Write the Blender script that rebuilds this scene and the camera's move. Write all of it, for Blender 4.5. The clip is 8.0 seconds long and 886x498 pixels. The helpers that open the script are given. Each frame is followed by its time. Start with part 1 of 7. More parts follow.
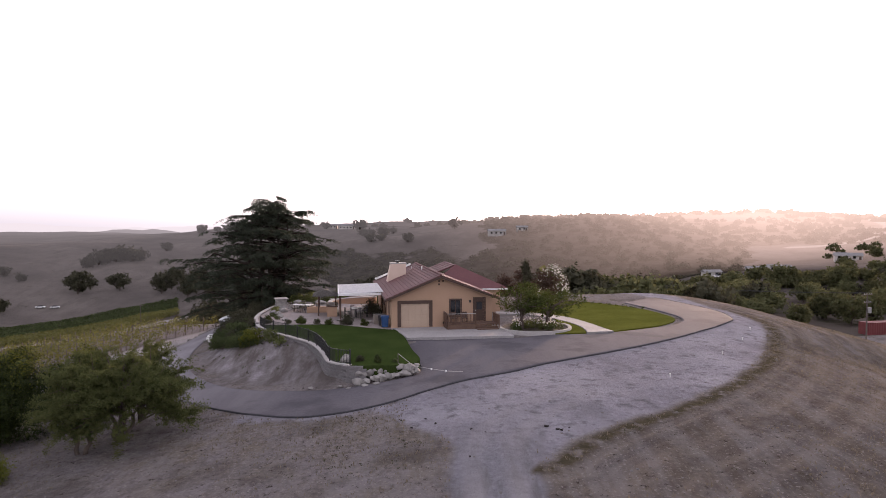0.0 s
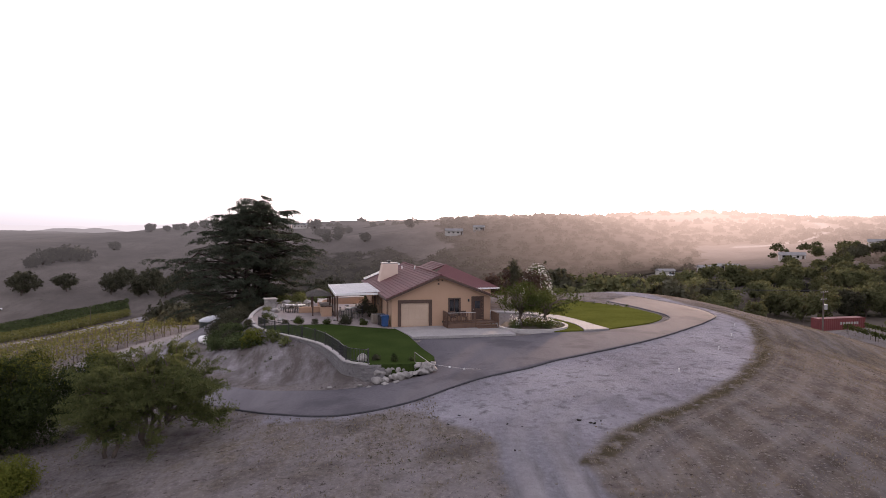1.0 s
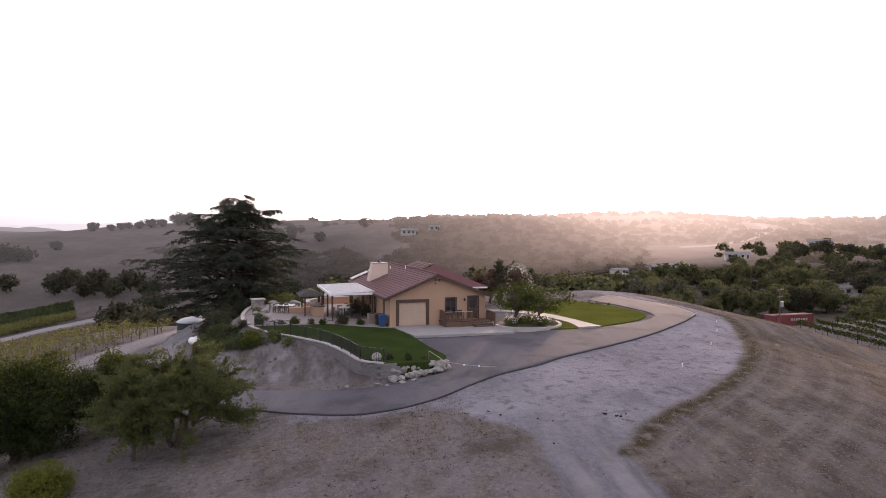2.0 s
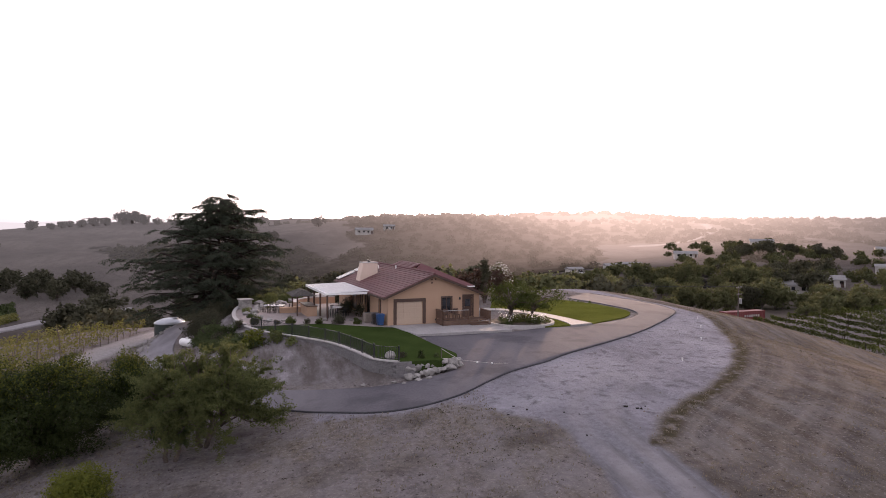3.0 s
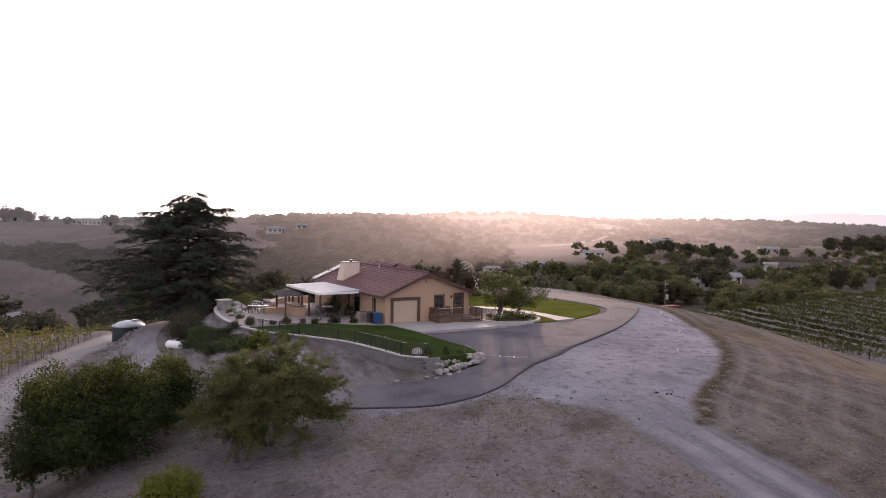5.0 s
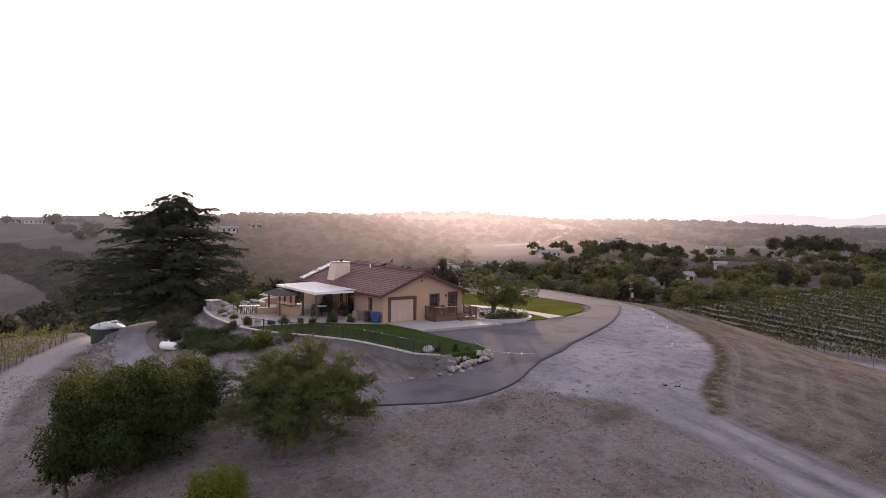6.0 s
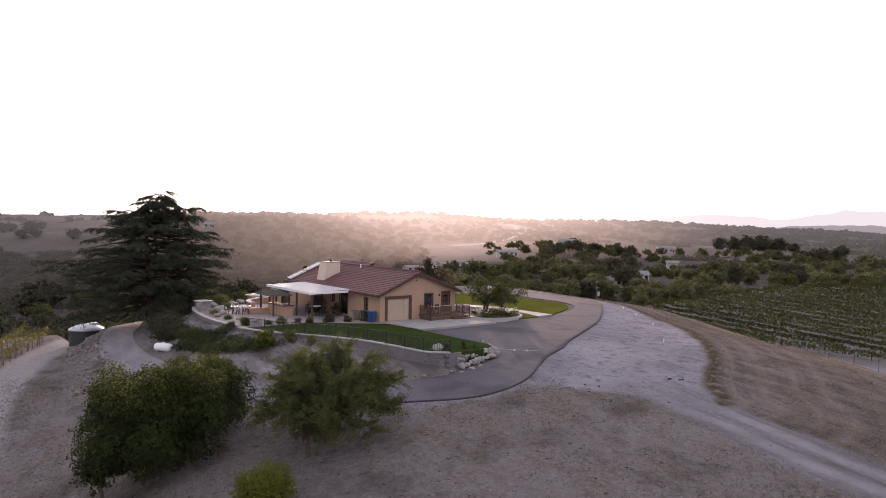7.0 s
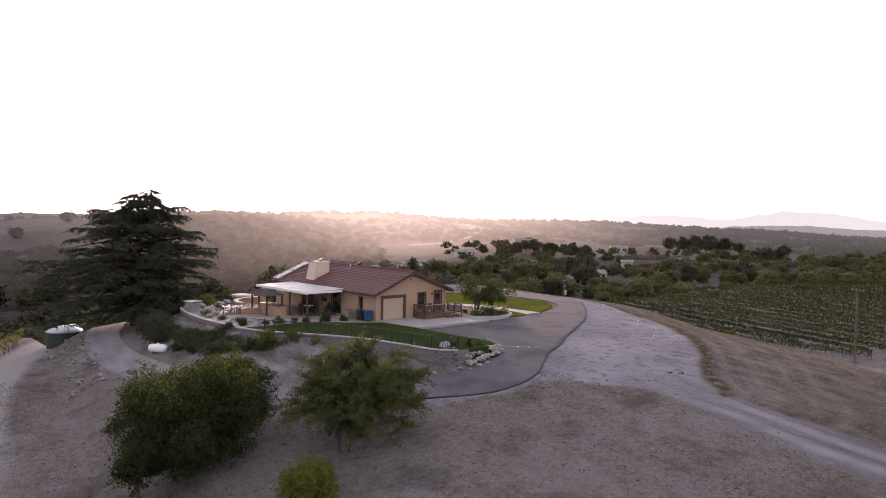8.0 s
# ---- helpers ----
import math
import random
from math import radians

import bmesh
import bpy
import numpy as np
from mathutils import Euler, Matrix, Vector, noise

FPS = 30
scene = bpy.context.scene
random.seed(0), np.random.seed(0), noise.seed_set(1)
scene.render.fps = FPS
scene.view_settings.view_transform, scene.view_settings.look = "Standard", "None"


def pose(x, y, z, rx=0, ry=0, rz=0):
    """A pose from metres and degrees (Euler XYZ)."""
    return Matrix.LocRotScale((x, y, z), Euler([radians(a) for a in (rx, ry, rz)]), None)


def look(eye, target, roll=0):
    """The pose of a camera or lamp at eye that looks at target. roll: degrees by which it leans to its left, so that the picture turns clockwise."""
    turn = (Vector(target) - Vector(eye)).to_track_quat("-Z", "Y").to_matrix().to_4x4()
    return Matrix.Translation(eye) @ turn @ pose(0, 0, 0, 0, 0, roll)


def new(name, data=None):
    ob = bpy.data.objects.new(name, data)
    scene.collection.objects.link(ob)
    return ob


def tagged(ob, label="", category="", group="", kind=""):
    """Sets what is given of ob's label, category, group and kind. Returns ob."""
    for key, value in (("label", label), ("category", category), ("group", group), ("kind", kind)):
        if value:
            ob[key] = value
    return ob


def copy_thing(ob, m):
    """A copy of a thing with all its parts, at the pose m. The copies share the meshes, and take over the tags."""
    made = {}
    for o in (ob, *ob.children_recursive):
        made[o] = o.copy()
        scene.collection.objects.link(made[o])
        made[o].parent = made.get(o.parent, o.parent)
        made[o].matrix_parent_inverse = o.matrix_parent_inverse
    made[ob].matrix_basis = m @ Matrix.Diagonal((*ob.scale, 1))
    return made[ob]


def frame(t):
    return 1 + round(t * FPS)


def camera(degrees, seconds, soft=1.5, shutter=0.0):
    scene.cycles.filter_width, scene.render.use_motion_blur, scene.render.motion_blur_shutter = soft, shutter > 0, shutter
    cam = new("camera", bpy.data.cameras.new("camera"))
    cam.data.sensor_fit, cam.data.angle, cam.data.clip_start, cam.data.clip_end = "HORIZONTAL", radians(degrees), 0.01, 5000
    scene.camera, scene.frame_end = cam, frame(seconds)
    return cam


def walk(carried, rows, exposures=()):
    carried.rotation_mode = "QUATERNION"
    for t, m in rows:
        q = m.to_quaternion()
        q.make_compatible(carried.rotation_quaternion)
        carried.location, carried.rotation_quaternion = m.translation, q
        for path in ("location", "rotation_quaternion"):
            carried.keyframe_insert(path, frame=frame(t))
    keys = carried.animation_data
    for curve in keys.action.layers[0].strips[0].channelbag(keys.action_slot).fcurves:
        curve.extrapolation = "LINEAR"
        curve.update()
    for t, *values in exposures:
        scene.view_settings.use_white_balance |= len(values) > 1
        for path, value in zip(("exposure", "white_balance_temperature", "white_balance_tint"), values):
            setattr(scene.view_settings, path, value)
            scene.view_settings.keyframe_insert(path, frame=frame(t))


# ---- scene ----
# the camera and its path
cam = camera(66.4, 8.0, soft=0.75)
METRES, EYE, TILT, LEAN, TURN = 36.0, 9.1, -2.0, 0.0, 0.0
ROWS = [
    (0.0, 0.0, 0.0, 0.0, 0.0, 0.0, 0.0),
    (0.5, -0.0611, -0.0098, 0.0007, -2.05, -0.02, -0.01),
    (1.0, -0.1233, -0.0175, 0.001, -4.18, -0.04, -0.01),
    (1.5, -0.1856, -0.0233, 0.0014, -6.34, -0.05, -0.01),
    (3.0, -0.374, -0.0296, 0.0028, -12.89, -0.12, 0.01),
    (3.5, -0.4372, -0.0278, 0.0037, -15.01, -0.15, -0.0),
    (4.0, -0.5, -0.0237, 0.0044, -17.11, -0.17, 0.01),
    (4.5, -0.5623, -0.0177, 0.0046, -19.21, -0.18, -0.0),
    (6.0, -0.7481, 0.0117, 0.0042, -25.52, -0.2, 0.02),
    (6.5, -0.809, 0.0249, 0.0047, -27.62, -0.21, 0.02),
    (7.0, -0.8694, 0.0403, 0.0051, -29.72, -0.22, 0.02),
    (7.5, -0.9286, 0.0575, 0.0053, -31.81, -0.23, 0.03),
    (8.0, -0.9865, 0.077, 0.0056, -33.9, -0.26, 0.03),
]
walk(cam, [(t, pose(0, 0, EYE, TILT, LEAN, TURN) @ pose(METRES * x, METRES * y, METRES * z, 90 + pitch, roll, yaw)) for t, x, y, z, yaw, pitch, roll in ROWS],
     [(0.0, 0.9, 6600, 23), (8.0, 0.9, 6600, 23)])

# ---- daylight: a low sun over the far hills, behind a bright hazy sky ----
SUN_AZ, SUN_EL = 25.0, 5.0
world = bpy.data.worlds.new("evening_sky")
scene.world = world
world.use_nodes = True
wn, wl = world.node_tree.nodes, world.node_tree.links
wn.clear()
sky = wn.new("ShaderNodeTexSky")
sky.sky_type = "NISHITA"
sky.sun_disc = False
sky.sun_elevation, sky.sun_rotation = radians(SUN_EL), radians(SUN_AZ)
sky.altitude, sky.air_density, sky.dust_density, sky.ozone_density = 300, 1.0, 3.0, 1.0
pale = wn.new("ShaderNodeHueSaturation")
pale.inputs["Saturation"].default_value = 0.35
back = wn.new("ShaderNodeBackground")
back.inputs["Strength"].default_value = 0.15
wout = wn.new("ShaderNodeOutputWorld")
wl.new(sky.outputs[0], pale.inputs["Color"])
haze = wn.new("ShaderNodeMix")
haze.data_type, haze.blend_type = "RGBA", "ADD"
haze.inputs[0].default_value = 1.0
haze.inputs[7].default_value = (2.2, 2.25, 2.5, 1)
wl.new(pale.outputs[0], haze.inputs[6])
wl.new(haze.outputs[2], back.inputs["Color"])
wl.new(back.outputs[0], wout.inputs[0])

lamp = bpy.data.lights.new("sun", "SUN")
lamp.energy, lamp.angle, lamp.color = 2.6, radians(0.6), (1.0, 0.70, 0.46)
sun = new("sun", lamp)
az, el = radians(SUN_AZ), radians(SUN_EL)
to_sun = Vector((math.sin(az) * math.cos(el), math.cos(az) * math.cos(el), math.sin(el)))
sun.matrix_world = look(to_sun * 100, (0, 0, 0))

# ---- materials ----
def shade(name, rough=0.8, metal=0.0, spec=0.5):
    m = bpy.data.materials.new(name)
    m.use_nodes = True
    n, l = m.node_tree.nodes, m.node_tree.links
    b = n["Principled BSDF"]
    b.inputs["Roughness"].default_value, b.inputs["Metallic"].default_value = rough, metal
    b.inputs["Specular IOR Level"].default_value = spec
    return m, n, l, b


def mixc(n, l, fac, a, b, blend="MIX"):
    """A colour mix; fac, a and b are sockets or values."""
    x = n.new("ShaderNodeMix")
    x.data_type, x.blend_type = "RGBA", blend
    for sock, v in ((x.inputs[0], fac), (x.inputs[6], a), (x.inputs[7], b)):
        if isinstance(v, (int, float)):
            sock.default_value = v
        elif isinstance(v, tuple):
            sock.default_value = (*v, 1)
        else:
            l.new(v, sock)
    return x.outputs[2]


def grain(n, l, scale, detail=4.0, lo=0.35, hi=0.65, coords=None, rough=0.55, stretch=None):
    t = n.new("ShaderNodeTexNoise")
    t.inputs["Scale"].default_value, t.inputs["Detail"].default_value, t.inputs["Roughness"].default_value = scale, detail, rough
    if coords is None:
        coords = n.new("ShaderNodeNewGeometry").outputs["Position"]
    if stretch:
        mp = n.new("ShaderNodeMapping")
        mp.inputs["Scale"].default_value = stretch[0]
        mp.inputs["Rotation"].default_value = (0, 0, stretch[1])
        l.new(coords, mp.inputs[0])
        coords = mp.outputs[0]
    l.new(coords, t.inputs["Vector"])
    r = n.new("ShaderNodeMapRange")
    r.inputs[1].default_value, r.inputs[2].default_value = lo, hi
    l.new(t.outputs[0], r.inputs[0])
    return r.outputs[0]


def bumped(n, l, b, height, strength=0.4, distance=0.05):
    u = n.new("ShaderNodeBump")
    u.inputs["Strength"].default_value, u.inputs["Distance"].default_value = strength, distance
    l.new(height, u.inputs["Height"])
    l.new(u.outputs[0], b.inputs["Normal"])


def surface(name, dark, light, fine=20.0, coarse=1.2, rough=0.85, metal=0.0, bump=0.3, distance=0.02, stain=None, per=0.0, spec=0.5, local=False):
    """Two-scale mottled surface between two colours, with fine relief; per: brightness change from object to object."""
    m, n, l, b = shade(name, rough, metal, spec)
    co = n.new("ShaderNodeTexCoord").outputs["Object"] if local else None
    g1 = grain(n, l, fine, 5, 0.3, 0.7, co)
    g2 = grain(n, l, coarse, 3, 0.35, 0.65, co)
    c = mixc(n, l, g1, dark, light)
    c = mixc(n, l, g2, c, stain or tuple(v * 0.82 for v in dark)) if stain else mixc(n, l, 0.35, c, mixc(n, l, g2, dark, light))
    if per:
        oi = n.new("ShaderNodeObjectInfo")
        mr = n.new("ShaderNodeMapRange")
        mr.inputs[3].default_value, mr.inputs[4].default_value = 1 - per, 1 + per
        l.new(oi.outputs["Random"], mr.inputs[0])
        hs = n.new("ShaderNodeHueSaturation")
        l.new(mr.outputs[0], hs.inputs["Value"])
        l.new(c, hs.inputs["Color"])
        c = hs.outputs[0]
    l.new(c, b.inputs["Base Color"])
    if bump:
        bumped(n, l, b, g1, bump, distance)
    return m


def foliage(name, dark, light, through_light=0.3, rough=0.6, spec=0.3):
    """Leaves: each island its own tone, part of the light goes through them."""
    m, n, l, b = shade(name, rough, 0, spec)
    rnd = n.new("ShaderNodeNewGeometry").outputs["Random Per Island"]
    c = mixc(n, l, rnd, dark, light)
    c = mixc(n, l, grain(n, l, 0.8, 3), c, mixc(n, l, 0.5, dark, light))
    oi = n.new("ShaderNodeObjectInfo")
    mr = n.new("ShaderNodeMapRange")
    mr.inputs[3].default_value, mr.inputs[4].default_value = 0.8, 1.2
    l.new(oi.outputs["Random"], mr.inputs[0])
    hs = n.new("ShaderNodeHueSaturation")
    l.new(mr.outputs[0], hs.inputs["Value"])
    l.new(c, hs.inputs["Color"])
    c = hs.outputs[0]
    l.new(c, b.inputs["Base Color"])
    tr = n.new("ShaderNodeBsdfTranslucent")
    l.new(c, tr.inputs["Color"])
    ms = n.new("ShaderNodeMixShader")
    ms.inputs[0].default_value = through_light
    l.new(b.outputs[0], ms.inputs[1])
    l.new(tr.outputs[0], ms.inputs[2])
    l.new(ms.outputs[0], n["Material Output"].inputs[0])
    return m


M_ASPHALT = surface("asphalt", (0.094, 0.087, 0.098), (0.134, 0.124, 0.137), 7.0, 0.16, 0.95, bump=0.25, distance=0.02, spec=0.05)
n_, l_ = M_ASPHALT.node_tree.nodes, M_ASPHALT.node_tree.links
b_ = n_["Principled BSDF"]
sep = n_.new("ShaderNodeSeparateXYZ")
l_.new(n_.new("ShaderNodeNewGeometry").outputs["Position"], sep.inputs[0])
west = n_.new("ShaderNodeMapRange")
west.inputs[1].default_value, west.inputs[2].default_value, west.inputs[4].default_value = -9.0, -24.0, 0.62
l_.new(sep.outputs[0], west.inputs[0])
old = b_.inputs["Base Color"].links[0].from_socket
old = mixc(n_, l_, grain(n_, l_, 0.5, 6, 0.46, 0.66, stretch=((1, 0.14, 1), -0.9), rough=0.65), old, mixc(n_, l_, 0.5, old, (0.150, 0.138, 0.146)))
old = mixc(n_, l_, grain(n_, l_, 0.22, 5, 0.52, 0.62, rough=0.6), old, mixc(n_, l_, 0.5, old, (0.055, 0.052, 0.058)))
dusty_ = mixc(n_, l_, grain(n_, l_, 0.8, 6, 0.3, 0.7, stretch=((1, 0.25, 1), 0.4)), (0.188, 0.175, 0.187), (0.332, 0.314, 0.330))
l_.new(mixc(n_, l_, west.outputs[0], old, dusty_), b_.inputs["Base Color"])
# asphalt darkened to paint the shadow line at the drive's lip
M_LIP_SHADE = surface("shadowed_asphalt_edge", (0.040, 0.039, 0.043), (0.070, 0.068, 0.074), 6.0, 0.8, 0.85, bump=0.4, distance=0.03, spec=0.2)
M_CONCRETE = surface("concrete", (0.235, 0.220, 0.220), (0.345, 0.326, 0.320), 6.0, 0.8, 0.85, bump=0.1)
M_PATIO = surface("patio_concrete", (0.205, 0.171, 0.164), (0.31, 0.262, 0.25), 5.0, 0.6, 0.8, bump=0.1)
M_LAWN = surface("mown_lawn", (0.021, 0.035, 0.010), (0.046, 0.066, 0.020), 9.0, 0.35, 1.0, bump=0.6, distance=0.04, spec=0.0)
M_STUCCO = surface("tan_stucco", (0.38, 0.245, 0.165), (0.45, 0.295, 0.202), 30.0, 0.7, 0.9, bump=0.25, distance=0.01, local=True)
M_TRIM = surface("dark_brown_paint", (0.055, 0.030, 0.022), (0.085, 0.048, 0.035), 14.0, 1.5, 0.6, bump=0.1, local=True)
M_ROOF = surface("red_brown_roof_tile", (0.082, 0.029, 0.032), (0.135, 0.049, 0.050), 8.0, 0.5, 0.75, bump=0.3, per=0.12)
M_GARAGE = surface("cream_garage_door", (0.42, 0.315, 0.235), (0.48, 0.362, 0.274), 10.0, 1.0, 0.6, bump=0.05, local=True)
M_WHITE = surface("white_paint", (0.72, 0.71, 0.70), (0.82, 0.81, 0.80), 8.0, 1.0, 0.5, bump=0.05)
M_SHEET = surface("weathered_white_sheet", (0.36, 0.35, 0.365), (0.48, 0.47, 0.48), 5.0, 0.8, 0.55, bump=0.05)
M_WOOD = surface("weathered_wood", (0.085, 0.048, 0.034), (0.15, 0.088, 0.060), 12.0, 2.0, 0.75, bump=0.3)
M_STONE = surface("pale_boulder", (0.165, 0.153, 0.145), (0.36, 0.338, 0.32), 3.0, 0.8, 0.9, bump=0.7, distance=0.06, per=0.18)
M_BLOCK = surface("grey_wall_block", (0.122, 0.114, 0.116), (0.205, 0.192, 0.193), 9.0, 0.7, 0.9, bump=0.6, distance=0.03, per=0.06)
M_COPING = surface("wall_coping", (0.31, 0.288, 0.284), (0.44, 0.415, 0.40), 7.0, 0.9, 0.85, bump=0.2)
M_BLACK = surface("black_metal", (0.012, 0.012, 0.013), (0.022, 0.022, 0.024), 20.0, 2.0, 0.45, bump=0.05)
M_BARK = surface("bark", (0.055, 0.042, 0.034), (0.13, 0.10, 0.082), 14.0, 2.0, 0.95, bump=0.8, distance=0.03)
M_BLUE = surface("blue_plastic", (0.016, 0.055, 0.155), (0.022, 0.072, 0.20), 10.0, 1.5, 0.45, bump=0.03)
M_DARKPLASTIC = surface("dark_plastic", (0.030, 0.025, 0.024), (0.05, 0.042, 0.04), 10.0, 1.5, 0.5, bump=0.03)
M_DARKBARK = surface("dark_bark", (0.026, 0.021, 0.018), (0.060, 0.048, 0.040), 14.0, 2.0, 0.95, bump=0.8, distance=0.03, spec=0.1)
M_TANK = surface("dark_green_tank", (0.014, 0.022, 0.020), (0.028, 0.040, 0.036), 5.0, 0.8, 0.5, bump=0.05)
M_TANKTOP = surface("galvanised_roof", (0.36, 0.37, 0.40), (0.47, 0.48, 0.51), 6.0, 1.0, 0.4, 0.5, bump=0.05)
M_METAL = surface("grey_metal", (0.30, 0.30, 0.31), (0.42, 0.42, 0.43), 10.0, 1.0, 0.4, 0.8, bump=0.05)
M_POLE = surface("grey_wood_pole", (0.085, 0.068, 0.058), (0.150, 0.124, 0.106), 8.0, 1.0, 0.9, bump=0.3)
M_RED = surface("faded_red_steel", (0.15, 0.034, 0.036), (0.21, 0.052, 0.050), 4.0, 0.6, 0.6, bump=0.1)
M_DIRTROCK = surface("field_stone", (0.15, 0.135, 0.128), (0.27, 0.25, 0.238), 5.0, 1.0, 0.95, bump=0.6, distance=0.03, per=0.2)
M_DIRTROAD = surface("pale_dirt_road", (0.33, 0.28, 0.25), (0.46, 0.40, 0.36), 4.0, 0.5, 0.95, bump=0.3)
L_CEDAR = foliage("cedar_needles", (0.025, 0.033, 0.024), (0.064, 0.072, 0.048), 0.20, 0.8, 0.1)
L_DARK = foliage("dark_green_leaves", (0.014, 0.024, 0.007), (0.052, 0.068, 0.016), 0.25, 0.6, 0.15)
L_FEATHER = foliage("feathery_leaves", (0.072, 0.090, 0.034), (0.190, 0.202, 0.080), 0.42, 0.8, 0.1)
L_GARDEN = foliage("garden_leaves", (0.030, 0.044, 0.012), (0.092, 0.106, 0.030), 0.35, 0.7, 0.1)
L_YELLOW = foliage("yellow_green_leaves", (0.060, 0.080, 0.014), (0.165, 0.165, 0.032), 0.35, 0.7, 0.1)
L_OAK = foliage("oak_leaves", (0.046, 0.046, 0.030), (0.098, 0.094, 0.060), 0.22, 0.8, 0.1)
L_OLIVE = foliage("grey_green_leaves", (0.078, 0.084, 0.040), (0.150, 0.150, 0.072), 0.35, 0.8, 0.1)
L_VINE = foliage("vine_leaves", (0.044, 0.056, 0.018), (0.112, 0.124, 0.040), 0.3, 0.8, 0.1)
L_VINEY = foliage("yellowing_vine_leaves", (0.080, 0.088, 0.024), (0.205, 0.185, 0.056), 0.4)
L_SHRUB = foliage("shrub_leaves", (0.044, 0.062, 0.026), (0.105, 0.125, 0.052), 0.35, 0.8, 0.1)
L_RED = foliage("dark_red_leaves", (0.035, 0.022, 0.016), (0.085, 0.045, 0.030), 0.25)
L_FLOWER = foliage("white_flowers", (0.55, 0.52, 0.48), (0.82, 0.80, 0.76), 0.3)
L_STRAW = foliage("dry_stalks", (0.120, 0.100, 0.074), (0.25, 0.21, 0.155), 0.3)
mg, ng, lg, bg = shade("dark_glass", 0.05, 0, 0.8)
bg.inputs["Base Color"].default_value = (0.02, 0.022, 0.025, 1)
M_GLASS = mg
mg, ng, lg, bg = shade("black_solar_glass", 0.12, 0, 0.9)
bg.inputs["Base Color"].default_value = (0.012, 0.014, 0.022, 1)
M_SOLAR = mg
M_PALESTUCCO = surface("pale_chimney_stucco", (0.60, 0.46, 0.38), (0.68, 0.53, 0.44), 20.0, 0.8, 0.9, bump=0.2, distance=0.01, local=True)
M_THATCH = surface("dark_thatch", (0.030, 0.026, 0.024), (0.070, 0.060, 0.052), 14.0, 1.5, 0.95, bump=0.8, distance=0.05)

# ---- building blocks ----
def part(name, bm, material, parent=None, label="", smooth=False):
    """One mesh object from a bmesh, under a thing or a part."""
    me = bpy.data.meshes.new(name)
    bm.to_mesh(me)
    bm.free()
    return part_mesh(name, me, material, parent, label, smooth)


def part_mesh(name, me, material, parent=None, label="", smooth=False):
    if not me.materials:
        me.materials.append(material)
    if smooth:
        me.polygons.foreach_set("use_smooth", [True] * len(me.polygons))
    ob = new(name, me)
    if parent:
        ob.parent = parent
    if label:
        tagged(ob, label)
    return ob


def thing(name, m, label, category, group="", kind=""):
    ob = new(name)
    ob.matrix_basis = m
    ob.empty_display_size = 0.2
    return tagged(ob, label, category, group, kind)


def box(bm, x0, x1, y0, y1, z0, z1, bevel=0.0, m=None):
    vs = [bm.verts.new((x, y, z)) for z in (z0, z1) for x, y in ((x0, y0), (x1, y0), (x1, y1), (x0, y1))]
    if m is not None:
        for v in vs:
            v.co = m @ v.co
    fs = [bm.faces.new([vs[i] for i in q]) for q in ((3, 2, 1, 0), (4, 5, 6, 7), (0, 1, 5, 4), (1, 2, 6, 5), (2, 3, 7, 6), (3, 0, 4, 7))]
    if bevel:
        es = list({e for f in fs for e in f.edges})
        bmesh.ops.bevel(bm, geom=es, offset=bevel, segments=1, affect="EDGES")
    return vs


def boxed(*a, **k):
    bm = bmesh.new()
    box(bm, *a, **k)
    return bm


def tube(bm, pts, radii, sides=8, cap=True):
    """A tapered tube along points."""
    pts = [Vector(p) for p in pts]
    rings = []
    for i, p in enumerate(pts):
        d = (pts[min(i + 1, len(pts) - 1)] - pts[max(i - 1, 0)]).normalized()
        a = d.orthogonal().normalized() if abs(d.z) > 0.9 else Vector((0, 0, 1)).cross(d).normalized()
        b = d.cross(a)
        r = float(radii[i] if isinstance(radii, (list, tuple)) else radii)
        rings.append([bm.verts.new(p + r * (math.cos(t) * a + math.sin(t) * b)) for t in [2 * math.pi * k / sides for k in range(sides)]])
    for r0, r1 in zip(rings, rings[1:]):
        for k in range(sides):
            bm.faces.new((r0[k], r0[(k + 1) % sides], r1[(k + 1) % sides], r1[k]))
    if cap:
        bm.faces.new(rings[0][::-1])
        bm.faces.new(rings[-1])
    return rings


def tubed(*a, **k):
    bm = bmesh.new()
    tube(bm, *a, **k)
    return bm


def lathe(profile, sides=32):
    """A turned body from (radius, height) pairs."""
    bm = bmesh.new()
    rings = [[bm.verts.new((r * math.cos(2 * math.pi * k / sides), r * math.sin(2 * math.pi * k / sides), z)) for k in range(sides)] for r, z in profile]
    for r0, r1 in zip(rings, rings[1:]):
        for k in range(sides):
            bm.faces.new((r0[k], r0[(k + 1) % sides], r1[(k + 1) % sides], r1[k]))
    bm.faces.new(rings[0][::-1])
    bm.faces.new(rings[-1])
    return bm


def quads(centres, normals, lengths, widths, ups=None, rng=None):
    """Mesh data of many small pointed leaves."""
    rng = rng or np.random.default_rng(1)
    n = len(centres)
    nn = normals / np.linalg.norm(normals, axis=1, keepdims=True)
    ref = rng.normal(size=(n, 3)) if ups is None else ups
    a = np.cross(nn, ref)
    a /= np.linalg.norm(a, axis=1, keepdims=True) + 1e-9
    b = np.cross(nn, a)
    L, W = np.asarray(lengths).reshape(-1, 1) / 2, np.asarray(widths).reshape(-1, 1) / 2
    fold = nn * W * 0.35
    v = np.stack([centres - b * L, centres + a * W + fold, centres + b * L, centres - a * W + fold], 1).reshape(-1, 3)
    return v


